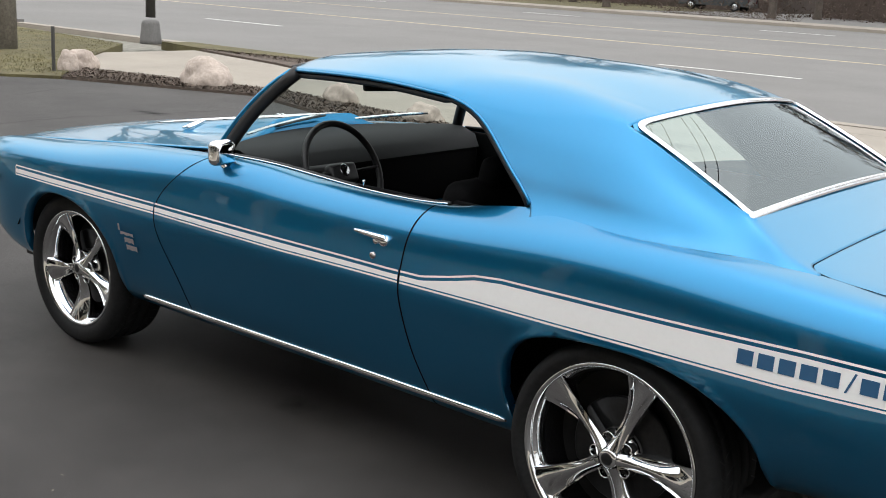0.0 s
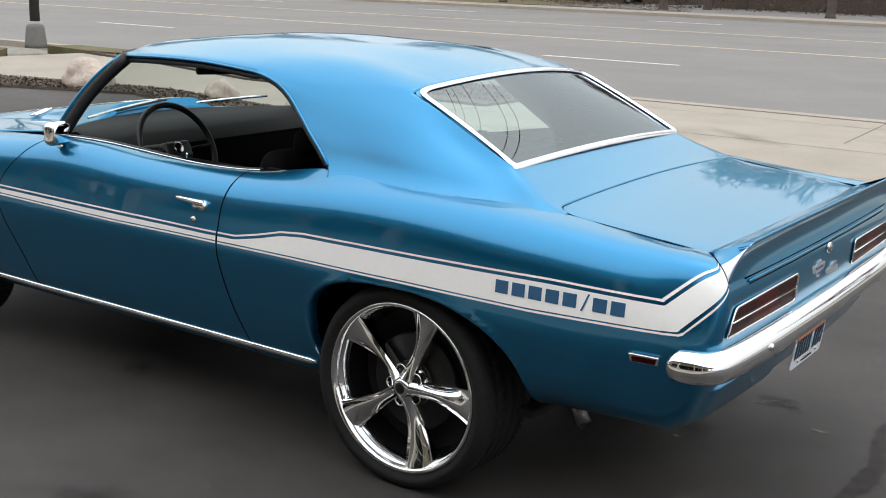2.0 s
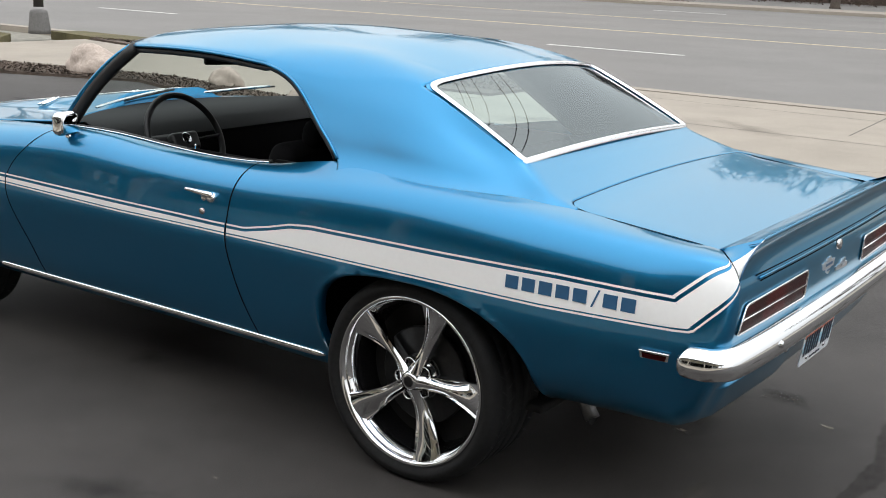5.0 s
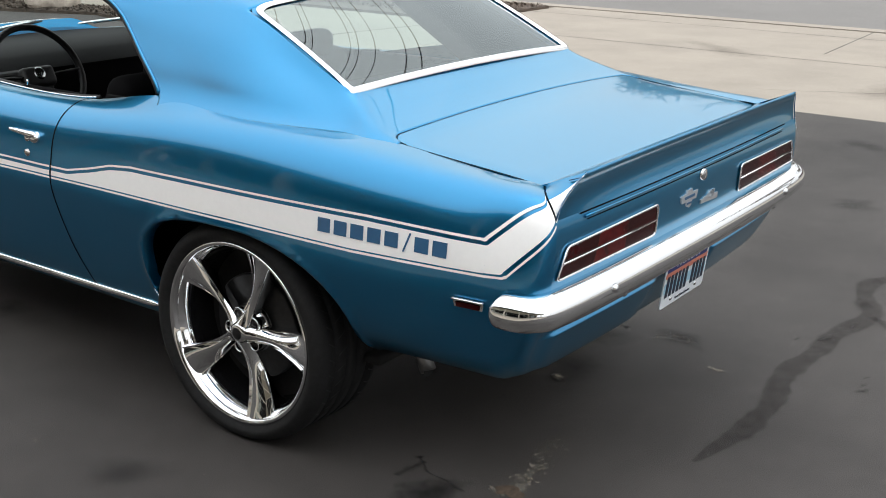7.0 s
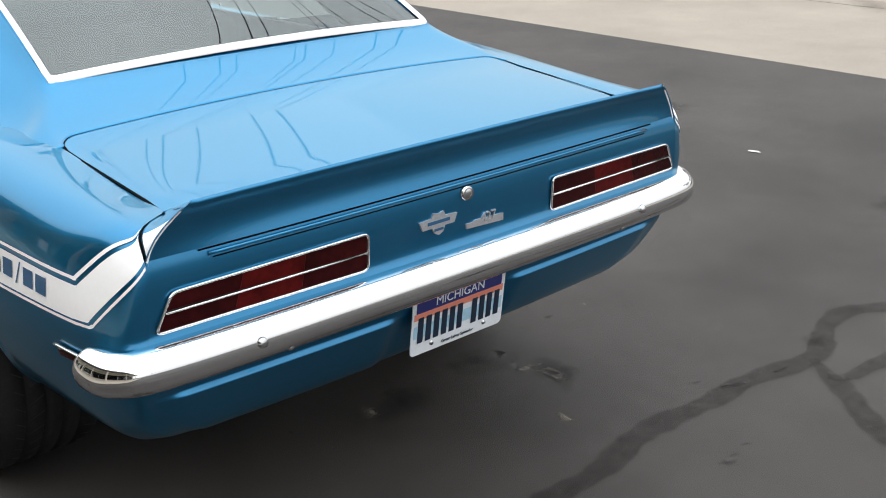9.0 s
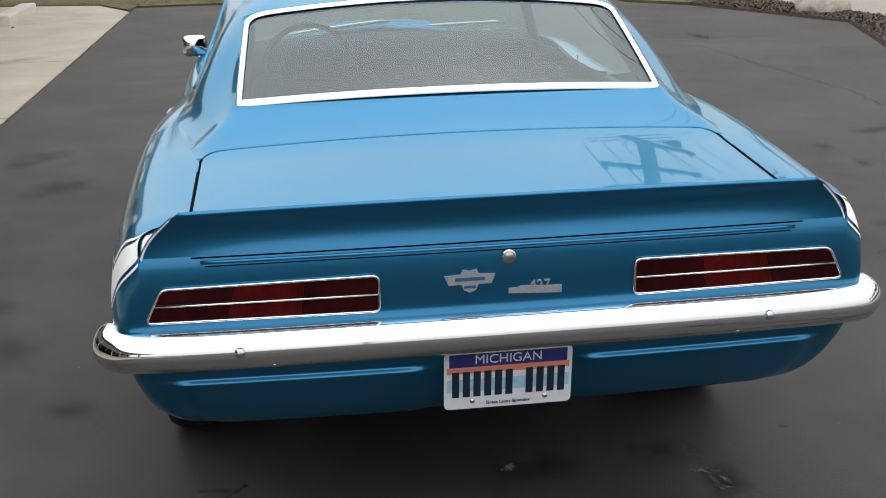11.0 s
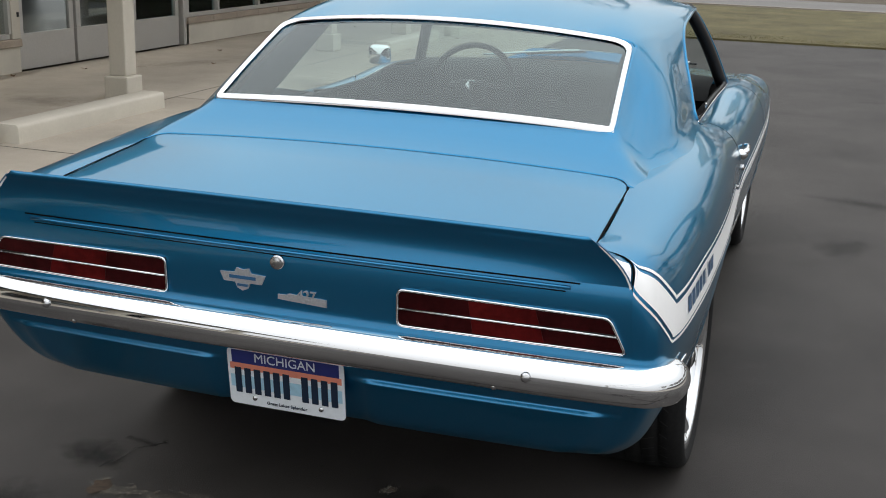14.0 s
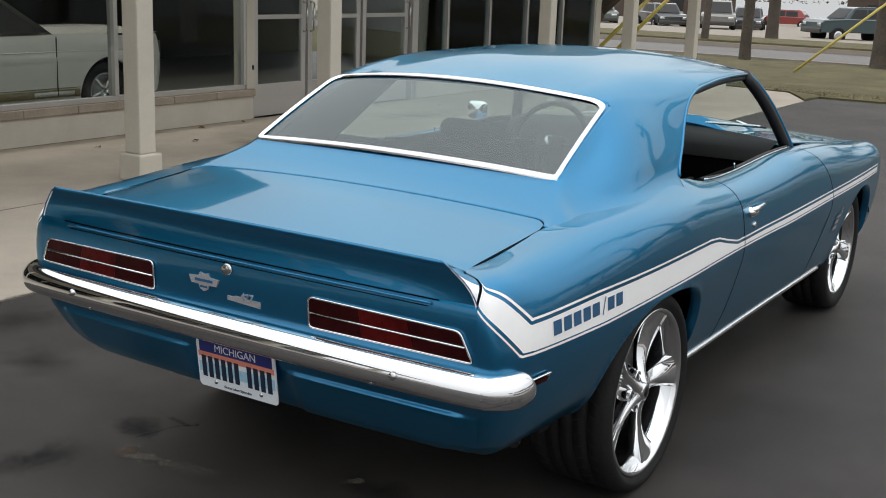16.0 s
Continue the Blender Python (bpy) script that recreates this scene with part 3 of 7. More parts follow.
# window frames and panes
for x0, x1, mull in ((-3.53, 13.8, (-1.68, .35, 2.1, 3.9, 5.7, 7.5, 9.3, 11.1, 12.5)), (-12.4, -6.92, (-7.7, -8.85, -10.0, -11.2))):
    fr = spart("window_frame", x0, x1, -.10, -.02, .336, .385, "alu", label="pale aluminium shop window frame")
    spart("frame_head", x0, x1, -.10, -.02, 2.48, 2.55, "alu", fr)
    posts = sorted([x0, *mull, x1])
    for x in posts:
        spart("mullion", x - .025, x + .025, -.11, -.01, .386, 2.48, "alu", fr)
    for a, b in zip(posts, posts[1:]):
        g = spart("pane", a + .026, b - .026, -.066, -.058, .386, 2.48, "shop_glass", fr, bevel=0)
        g.visible_shadow = False
spart("jamb_wall", -3.67, -3.54, -.2, .0, .336, 2.55, "cream")
spart("jamb_wall", -6.91, -6.80, -.2, .0, .0, 2.55, "alu")
spart("end_wall", -12.62, -12.41, -5.6, .0, -.02, 2.98, "cream", label="cream end wall")
spart("header_wall", -12.62, 13.8, -.2, .02, 2.56, 2.98, "cream", label="cream wall over the windows")
# doors
for x0, x1, hand in ((-4.62, -3.69, 1), (-5.70, -4.65, -1), (-6.76, -5.73, 1)):
    d = part("door", box(x0 + .01, x1 - .01, -.09, -.045, .008, .37, .004, 1), M["alu"], shop, "aluminium framed glass shop door", smooth=False)
    spart("stile", x0 + .01, x0 + .085, -.09, -.045, .37, 2.2, "alu", d)
    spart("stile", x1 - .085, x1 - .01, -.09, -.045, .37, 2.2, "alu", d)
    spart("mid_rail", x0 + .085, x1 - .085, -.09, -.045, 1.10, 1.15, "alu", d)
    spart("top_rail", x0 + .01, x1 - .01, -.09, -.045, 2.2, 2.3, "alu", d)
    for z0, z1 in ((.37, 1.10), (1.15, 2.2)):
        g = spart("pane", x0 + .086, x1 - .086, -.07, -.064, z0, z1, "shop_glass", d, bevel=0)
        g.visible_shadow = False
    hx = x0 + .05 if hand > 0 else x1 - .05
    part("pull_handle", tube([(hx, -.045, .95), (hx, .012, .96), (hx, .012, 1.28), (hx, -.045, 1.29)], .012, 8), M["satin_chrome"], d)
spart("transom", -6.79, -3.68, -.10, -.02, 2.31, 2.55, "alu")
spart("door_lock_box", -3.65, -3.62, .0, .012, .55, .60, "black")
# poster behind the glass
spart("poster", -5.10, -4.72, -.13, -.125, 1.62, 1.98, "plate_orange", label="orange and black poster behind the door glass")
spart("poster_shelf", -5.16, -4.62, -.14, -.115, 1.50, 1.53, "alu")
# showroom behind the glass, its indoor shade put into near-black surface colours
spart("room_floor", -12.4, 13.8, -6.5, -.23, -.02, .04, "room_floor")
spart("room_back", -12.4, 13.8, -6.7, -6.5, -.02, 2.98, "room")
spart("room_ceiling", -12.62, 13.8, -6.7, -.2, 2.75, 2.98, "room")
spart("room_side", 13.8, 14.0, -6.7, .0, -.02, 2.98, "cream")
spart("roof_slab", -13.6, 14.6, -7.0, 2.35, 2.99, 3.10, "post_metal", label="flat roof over shop and porch")
spart("porch_ceiling", -13.4, 14.4, .03, 2.05, 2.722, 2.80, "cream", label="cream porch ceiling")
spart("porch_beam", -13.4, 14.4, 2.052, 2.20, 2.715, 2.985, "post_metal", label="dark fascia beam over the columns")
M["spot"] = bpy.data.materials.new("lit_spot")
M["spot"].use_nodes = True
_b = M["spot"].node_tree.nodes["Principled BSDF"]
_b.inputs["Emission Color"].default_value = (1, .92, .8, 1)
_b.inputs["Emission Strength"].default_value = 6
for x, y, z in ((-2.6, -2.6, 1.75), (-4.0, -3.4, 1.6), (-5.6, -2.8, 1.55), (-6.3, -3.2, 1.6), (-1.3, -3.6, 1.7), (-8.0, -3.0, 1.7), (-9.4, -3.4, 1.7)):
    part("spot_light", lathe([(0, .025), (.03, .02), (.035, 0), (0, -.005)], 12, "z"), M["spot"], shop, "small lit ceiling spot", m=pose(x, y, z + .6))
    part("spot_stem", tube([(x, y, z + .62), (x, y, 2.75)], .012, 6), M["black"], shop)

# area lamp added below the showroom ceiling to brighten the car inside
lamp_d = bpy.data.lights.new("showroom_fill", "AREA")
lamp_d.shape, lamp_d.size, lamp_d.size_y, lamp_d.energy, lamp_d.color = "RECTANGLE", 9.0, 2.6, 190, (1, .95, .88)
lamp_d.spread = radians(105)
lamp_o = new("showroom_fill", lamp_d)
lamp_o.matrix_world = pose(-3.0, -8.6, 2.7)

# porch columns
col = thing("porch_column", "cream square porch column with a wider foot", "column", "porch columns", at=pose(-.13, -4.64, 0))
part("shaft", box(-.085, .085, -.085, .085, .215, 2.72, .012, 2), M["cream"], col, smooth=False)
part("foot", box(-.12, .12, -.12, .12, 0, .215, .015, 2), M["cream"], col, smooth=False)
part("capital", box(-.13, .13, -.13, .13, 2.60, 2.719, .012, 2), M["cream"], col, smooth=False)
for x, y in ((-2.63, -4.74), (-7.30, -4.86), (-9.95, -4.88), (-12.5, -4.88), (2.37, -4.64), (4.92, -4.64), (7.49, -4.64), (10.06, -4.64), (12.63, -4.64)):
    copy_thing(col, pose(x, y, 0))
# concrete wheel stops
def wheel_stop():
    bm = bmesh.new()
    prof = [(-.115, 0), (-.112, .11), (-.106, .126), (-.09, .135), (.09, .135), (.106, .126), (.112, .11), (.115, 0)]
    rings = [[bm.verts.new((x, y, z)) for y, z in prof] for x in (-.95, -.94, -.5, 0, .5, .94, .95)]
    for a, b in zip(rings, rings[1:]):
        for j in range(len(prof) - 1):
            bm.faces.new((a[j], a[j + 1], b[j + 1], b[j]))
    bm.faces.new(rings[0])
    bm.faces.new(rings[-1][::-1])
    bmesh.ops.recalc_face_normals(bm, faces=bm.faces)
    return bm


stop = part("wheel_stop", wheel_stop(), M["cream"])
stop.matrix_basis = pose(-1.45, -4.30, 0)
tagged(stop, "cream concrete wheel stop on the apron", "wheel stop", "wheel stops")
for x, y in ((-8.42, -4.2), (-10.95, -4.12)):
    copy_thing(stop, pose(x, y, 0))

# ---- posts, poles, rocks ----
wp = thing("white_post", "square white painted post at the edge of the grass", "post", at=pose(-12.25, 2.86, 0))
part("shaft", box(-.13, .13, -.13, .13, 0, 3.4, .01, 2), M["cream"], wp, smooth=False)
part("sign_board", box(-.06, .06, -1.4, .16, 3.4, 4.6, .01, 1), M["cream"], wp, smooth=False)
up = thing("utility_pole", "thick weathered wooden utility pole with crossarms", "utility pole", at=pose(-14.1, 7.05, 0))
part("pole", tube([(0, 0, -.1), (0, 0, 3), (0, 0, 11.5)], [.23, .215, .15], 16), M["pole_wood"], up)
for z in (9.2, 10.2, 11.1):
    part("crossarm", box(-.05, .05, -1.2, 1.2, z, z + .12, .01, 1), M["pole_wood"], up, smooth=False, m=pose(0, 0, 0, 0, 0, 20))
    for y in (-1.1, -.5, .5, 1.1):
        part("insulator", lathe([(0, .12), (.03, .11), (.05, .05), (.03, 0)], 10, "z"), M["post_metal"], up, m=pose(-math.sin(radians(20)) * y, math.cos(radians(20)) * y, z + .12))
part("transformer", lathe([(0, .9), (.2, .9), (.24, .85), (.24, .05), (.2, 0), (0, 0)], 20, "z"), M["lamp_base"], up, m=pose(.1, .45, 8.0))
for k, (dy, z) in enumerate(((-1.1, 9.35), (.5, 9.35), (1.1, 9.35), (-1.1, 10.35), (1.1, 10.35), (.5, 11.25), (0, 7.3), (0, 6.9))):
    pts = [(-14.1 + 80 * q / 24, 7.05 + dy - .06 * 80 * q / 24, z - 3.2 * (q / 24) * (1 - q / 24)) for q in range(25)]
    tagged(part("overhead_wire", tube(pts, .012, 5), M["wire"]), "black overhead wire strung from the utility pole", "wire", "overhead wires")
    pts = [(-14.1 - 60 * q / 12, 7.05 + dy + .05 * 60 * q / 12, z - 2 * (q / 12) * (1 - q / 12)) for q in range(13)]
    tagged(part("overhead_wire", tube(pts, .012, 5), M["wire"]), "black overhead wire strung from the utility pole", "wire", "overhead wires")
copy_thing(up, pose(65.9, 2.2, 0))
lp = thing("street_lamp", "dark lamp post on a grey cast base", "street lamp", at=pose(-14.4, 10.3, .03))
part("base", lathe([(0, 0), (.21, 0), (.205, .08), (.17, .38), (.155, .43), (.11, .45), (0, .45)], 20, "z"), M["lamp_base"], lp, "grey cast base")
part("pole", tube([(0, 0, .5), (0, 0, 6.5)], [.095, .07], 14), M["post_metal"], lp)
part("lamp_head", box(-.2, .2, -.35, .35, 6.5, 6.7, .05, 2), M["post_metal"], lp)
mp = thing("marker_post", "thin grey metal marker post in the mulch", "post", at=pose(-10.40, 5.66, .03))
part("stake", box(-.02, .02, -.02, .02, -.03, .62, .004, 1), M["post_metal"], mp, smooth=False)


def boulder(name, x, y, sx, sy, sz, seed, label):
    bm = bmesh.new()
    bmesh.ops.create_icosphere(bm, subdivisions=4, radius=1)
    for v in bm.verts:
        n1 = noise.noise(v.co * 1.3 + Vector((seed, 0, 0)))
        n2 = noise.noise(v.co * 3.5 + Vector((0, seed, 0)))
        q = v.co * (1 + .28 * n1 + .10 * n2)
        q.z = max(q.z, -.25)
        v.co = Vector((q.x * sx, q.y * sy, (q.z + .2) * sz))
    ob = part(name, bm, M["rock"])
    ob.matrix_basis = pose(x, y, .02, 0, 0, seed * 40)
    return tagged(ob, label, "boulder", "pale boulders")


boulder("boulder", -10.50, 5.95, .15, .14, .24, 1.3, "narrow upright pale boulder beside a thin post")
boulder("boulder", -10.72, 6.28, .27, .22, .25, 2.1, "pale pinkish boulder leaning on a narrow one")
boulder("boulder", -8.15, 6.58, .46, .34, .31, 3.7, "large angular pale boulder at the back of the mulch bed")
boulder("boulder", -5.85, 6.80, .22, .19, .20, 4.4, "small pale pinkish boulder at the back of the mulch bed")
boulder("boulder", -4.10, 6.35, .22, .19, .17, 5.2, "low pale boulder in the mulch bed")

# mulch chips and grass blades, past counting
def scatter(name, poly, count, seed, maker, material, label, category):
    rng = random.Random(seed)
    xs, ys = [p[0] for p in poly], [p[1] for p in poly]
    verts, faces = [], []
    k = 0
    while k < count:
        x, y = rng.uniform(min(xs), max(xs)), rng.uniform(min(ys), max(ys))
        inside = False
        j = len(poly) - 1
        for i in range(len(poly)):
            if (poly[i][1] > y) != (poly[j][1] > y) and x < (poly[j][0] - poly[i][0]) * (y - poly[i][1]) / (poly[j][1] - poly[i][1]) + poly[i][0]:
                inside = not inside
            j = i
        if not inside:
            continue
        k += 1
        maker(x, y, rng, verts, faces)
    tagged(part(name, mesh_of(name, verts, faces, material, False)), label, category, kind="stuff")


def chip(x, y, rng, verts, faces):
    a, l, w, h = rng.uniform(0, 6.28), rng.uniform(.010, .032), rng.uniform(.005, .012), rng.uniform(.033, .05)
    c, s = math.cos(a), math.sin(a)
    n = len(verts)
    tilt = rng.uniform(-.02, .02)
    for u, v in ((-l, -w), (l, -w), (l, w), (-l, w)):
        verts.append((x + u * c - v * s, y + u * s + v * c, h + (tilt if u > 0 else -tilt)))
    faces.append((n, n + 1, n + 2, n + 3))


def blade(x, y, rng, verts, faces):
    for _ in range(3):
        a, h, w = rng.uniform(0, 6.28), rng.uniform(.012, .042), .005
        dx, dy = rng.uniform(-.04, .04), rng.uniform(-.04, .04)
        xx, yy = x + rng.uniform(-.05, .05), y + rng.uniform(-.05, .05)
        n = len(verts)
        zb = .028 + drop(xx, yy)
        verts += [(xx - w * math.cos(a), yy - w * math.sin(a), zb), (xx + w * math.cos(a), yy + w * math.sin(a), zb), (xx + dx, yy + dy, zb + h)]
        faces.append((n, n + 1, n + 2))


scatter("mulch_chips", [(-9.72, 5.36), (-7.0, 6.38), (-4.6, 5.64), (-3.64, 5.64), (-3.64, 6.36), (-7.0, 6.98), (-10.5, 6.28)], 9000, 3, chip, M["mulch"], "loose dark bark chips", "mulch")
scatter("mulch_chips", [(-13.1, 10.44), (-10.4, 10.24), (-7.6, 9.34), (-3.22, 9.24), (-3.2, 11.1), (-9.2, 11.28)], 9000, 4, chip, M["mulch"], "loose dark bark chips", "mulch")
M["blades"] = mat("dry_grass_blades", (0.157, 0.139, 0.065), 0.9, grain=0.3, scale=3, vary=0.4, vscale=.7)
scatter("grass_blades", [(-20.7, -12), (-12.4, -12), (-13.4, -6.6), (-12.6, -3.1), (-12.05, -2.5), (-12.25, 3.02), (-11.65, 4.45), (-9.8, 5.4), (-12.2, 7.4), (-14.6, 9.8), (-20.7, 10.4)], 30000, 5, blade, M["blades"], "short dry grass blades on the verge", "grass")

# ---- bare trees ----
def bare_tree(seed, height, girth, depth=5, spread=.6, kids=3, twig=0.0, label="bare leafless tree with grey-brown bark"):
    rng = random.Random(seed)
    t = thing("tree", label, "tree", "bare trees")
    bm_t = tube([(0, 0, -.05), (0, 0, .12), (.02, 0, .5), (.05, .03, height * .22), (.02, .05, height * .36)], [girth * 1.4, girth * 1.12, girth, girth * .9, girth * .75], 12)
    part("trunk", bm_t, M["bark"], t)
    verts, faces = [], []

    def limb(p, d, length, r, level):
        n = 4
        pts, q, dd = [p], p, d.copy()
        for k in range(n):
            dd = (dd + Vector((rng.uniform(-.22, .22), rng.uniform(-.22, .22), rng.uniform(-.08, .20)))).normalized()
            q = q + dd * length / n
            pts.append(q)
        side_n = 5 if level < 2 else 3
        base = len(verts)
        for k, c in enumerate(pts):
            rr = max(twig, r * (1 - .6 * k / n))
            ax = (pts[min(k + 1, n)] - pts[max(0, k - 1)]).normalized()
            s = ax.cross(Vector((.3, .5, .81))).normalized()
            u = s.cross(ax)
            for j in range(side_n):
                a = 2 * math.pi * j / side_n
                verts.append(c + rr * (math.cos(a) * s + math.sin(a) * u))
        for k in range(n):
            for j in range(side_n):
                faces.append((base + k * side_n + j, base + k * side_n + (j + 1) % side_n, base + (k + 1) * side_n + (j + 1) % side_n, base + (k + 1) * side_n + j))
        if level < depth:
            for _ in range(kids):
                k = rng.randint(1, n)
                nd = (dd + Vector((rng.uniform(-1, 1), rng.uniform(-1, 1), rng.uniform(-.3, .7))) * spread).normalized()
                limb(pts[k], nd, length * rng.uniform(.55, .8), r * (1 - .6 * k / n) * .72, level + 1)

    top = Vector((.02, .05, height * .34))
    for k in range(5):
        a = 2 * math.pi * k / 5 + rng.uniform(-.4, .4)
        d = Vector((math.cos(a) * .6, math.sin(a) * .6, rng.uniform(.5, 1.1))).normalized()
        limb(top + Vector((0, 0, rng.uniform(-.12, .1) * height)), d, height * rng.uniform(.22, .30), girth * .5, 1)
    part("branches", mesh_of("branches", verts, faces, M["bark"]), M["bark"], t)
    return t


big = bare_tree(3, 11, .30, 5)
big.matrix_basis = pose(-20.2, -3.40, drop(-20.2, -3.4))
tagged(big, "large bare tree with a flared trunk on the grass verge")
small = bare_tree(5, 7, .13, 5)
small.matrix_basis = pose(-20.1, -6.47, -.17)
copy_thing(small, pose(-31.8, -11.8, -.38, 0, 0, 100))
mid = bare_tree(8, 9, .24, 5)
tall = bare_tree(9, 19, .22, 5, .75, 4, .028)
tall.matrix_basis = pose(-13, 56, .08 + drop(-13, 56), 0, 0, 10)
mid.matrix_basis = pose(-38.2, -11.5, -.50)
for x, y, r, s in ((-23, 58, 80, 1), (-33, 57, 220, 1), (0, 57, 150, 1), (9, 60, 40, 1), (-52, 58, 200, 1), (22, 57, 260, 1), (-7, 63, 30, 1), (-22, 62, 120, 1), (-40, 64, 170, 1), (-36, 6, 50, 1), (-37, -34, 300, 1)):
    copy_thing(tall if y > 50 else big if (x // 3) % 2 else mid, pose(x, y, .08 + drop(x, y), 0, 0, r))
# bare wood beyond the end of the road, and the row along its far side
for k in range(18):
    y = -14 + 5.2 * k
    copy_thing(tall, pose(-124 - 7 * (k % 3), y, .08 + drop(-124, y), 0, 0, 67 * k) @ Matrix.Scale(1.2 + .12 * (k % 2), 4))
for k, x in enumerate((-62, -71, -80, -90, -101, -112)):
    copy_thing(tall, pose(x, 58 + 3 * (k % 2), .08 + drop(x, 58), 0, 0, 50 * k))
lean = thing("leaning_tree", "gnarled dark bare tree leaning beside the shop wall", "tree", at=pose(-13.3, -7.6, .03))
part("trunk", tube([(0, 0, -.05), (.05, .1, .5), (-.15, .45, 1.0), (.15, .35, 1.6), (-.1, -.1, 2.3), (.2, -.5, 3.2), (.1, -.6, 4.2)], [.30, .24, .20, .16, .12, .09, .05], 12), M["bark"], lean)
for k, pts in enumerate((((-.15, .45, 1.0), (-.5, .9, 1.5), (-.6, 1.1, 2.3), (-.5, 1.5, 3.2)), ((.15, .35, 1.6), (.6, .7, 1.9), (.9, .7, 2.6), (1.2, 1.1, 3.4)), ((-.1, -.1, 2.3), (-.6, -.2, 2.8), (-.9, .1, 3.6)))):
    part("branch", tube(pts, [.13, .09, .06, .03][:len(pts)], 8), M["bark"], lean)
for k, y in enumerate((-7.2, -7.0)):
    st = thing("stake_pole", "pale wooden stake leaning by the gnarled tree", "stake", "leaning stakes", at=pose(-12.9 - .4 * k, y, .03))
    part("pole", tube([(0, .0, 0), (-1.2, 1.4, 1.9)], .035, 8), M["yellow_guard"], st)
gw = thing("guy_wire", "steel guy wire with a yellow plastic guard", "guy wire", at=pose(-17.0, -4.61, drop(-17, -4.6)))
part("guard", tube([(0, 0, -.03), (-.9, 2.15, 2.0)], .026, 10), M["yellow_guard"], gw, "yellow plastic guard")
part("cable", tube([(-.9, 2.15, 2.0), (-3.4, 8.1, 7.6)], .012, 6), M["wire"], gw)

# ---- parked cars, hedges and houses in the distance ----
def distant_car(color, kind, label, name="parked_car"):
    c = thing(name, label, "car", "parked cars")
    paint = mat("car_paint_" + kind, color, 0.3, 0.2, coat=.8, grain=.03, scale=60)
    L, H, hood_l, boot_l, sill = {"suv": (4.6, 1.72, 1.15, .12, .42), "sedan": (4.7, 1.45, 1.25, .85, .30), "van": (4.8, 1.75, .95, .1, .35), "wagon": (4.25, 1.62, 1.2, .06, .45)}[kind]
    belt = sill + (.62 if kind != "sedan" else .58)
    side = [(-L / 2, sill + .05), (-L / 2, belt - .18), (-L / 2 + .15, belt - .06), (-L / 2 + hood_l, belt), (L / 2 - .05, belt), (L / 2, belt - .1), (L / 2, sill + .05)]
    bm = bmesh.new()
    rings = []
    for y, ins in ((-.88, .06), (-.92, 0), (-.86, -.0), (.86, 0), (.92, 0), (.88, .06)):
        zz = 0.03 if abs(y) < .9 else 0
        rings.append([bm.verts.new((x, y, z + (zz if z > belt - .2 else 0))) for x, z in side])
    for a, b in zip(rings, rings[1:]):
        for j in range(len(side)):
            k = (j + 1) % len(side)
            bm.faces.new((a[j], a[k], b[k], b[j]))
    bm.faces.new(rings[0][::-1])
    bm.faces.new(rings[-1])
    bmesh.ops.recalc_face_normals(bm, faces=bm.faces)
    part("body", bm, paint, c, smooth=False)
    x0, x1 = -L / 2 + hood_l - .1, L / 2 - boot_l
    cab = [(x0, belt), (x0 + .55, H - .05), (x0 + .8, H), (x1 - .35, H), (x1 - .12, H - .06), (x1 + (.3 if kind == "sedan" else .0), belt)]
    bm = bmesh.new()
    rings = []
    for s in (-1, 1):
        rings.append([bm.verts.new((x, s * (.80 if z < belt + .1 else .66), z)) for x, z in cab])
    for j in range(len(cab) - 1):
        bm.faces.new((rings[0][j], rings[0][j + 1], rings[1][j + 1], rings[1][j]))
    for r in rings:
        bm.faces.new(r)
    bmesh.ops.recalc_face_normals(bm, faces=bm.faces)
    cabin = part("cabin", bm, paint, c, smooth=False)
    for s in (-1, 1):
        spans = 3 if kind != "sedan" else 2
        for k in range(spans):
            a = x0 + .42 + (x1 - x0 - .72) * k / spans
            b = x0 + .42 + (x1 - x0 - .72) * (k + 1) / spans - .07
            lo, hi = belt + .06, H - .10
            f = lambda z: s * (.80 + (.66 - .80) * (z - belt) / (H - belt) + .012)
            me = mesh_of("side_window", [(a - (.1 if k == 0 else 0), f(lo), lo), (b, f(lo), lo), (b - (.05 if k == spans - 1 else 0), f(hi), hi), (a + (.18 if k == 0 else 0), f(hi), hi)], [(0, 1, 2, 3)], M["black"], False)
            part("side_window", me, M["black"], c, "dark side window")
    for xa, za, xb, zb in ((x0 + .03, belt + .05, x0 + .52, H - .09), (x1 + (.24 if kind == "sedan" else -.02), belt + .08, x1 - .12, H - .12)):
        d = -.014 if xa < 0 else .014
        me = mesh_of("screen", [(xa + d, -.70, za), (xa + d, .70, za), (xb + d, .60, zb + .012), (xb + d, -.60, zb + .012)], [(0, 1, 2, 3)], M["black"], False)
        part("screen", me, M["black"], c, "dark window glass")
    r = .36 if kind in ("suv", "wagon") else .32
    for x in (-L / 2 + .85, L / 2 - .85):
        for s in (-1, 1):
            w = part("wheel", lathe([(r * .62, .105), (r * .95, .11), (r, .08), (r, -.1), (0, -.1)], 24, "y"), M["tyre"], c, m=pose(x, s * .84, r, 0, 0, 0 if s > 0 else 180))
            part("rim", lathe([(0, .09), (r * .2, .10), (r * .6, .095), (r * .63, .08)], 16, "y"), M["satin_chrome"], w)
    for s in (-1, 1):
        part("headlight", box(-L / 2 - .012, -L / 2 + .05, s * .66 - .16, s * .66 + .16, belt - .30, belt - .15, .02, 1), M["satin_chrome"], c)
        part("tail_light", box(L / 2 - .04, L / 2 + .012, s * .74 - .10, s * .74 + .10, belt - .30, belt - .06, .02, 1), M["lens_bright"], c)
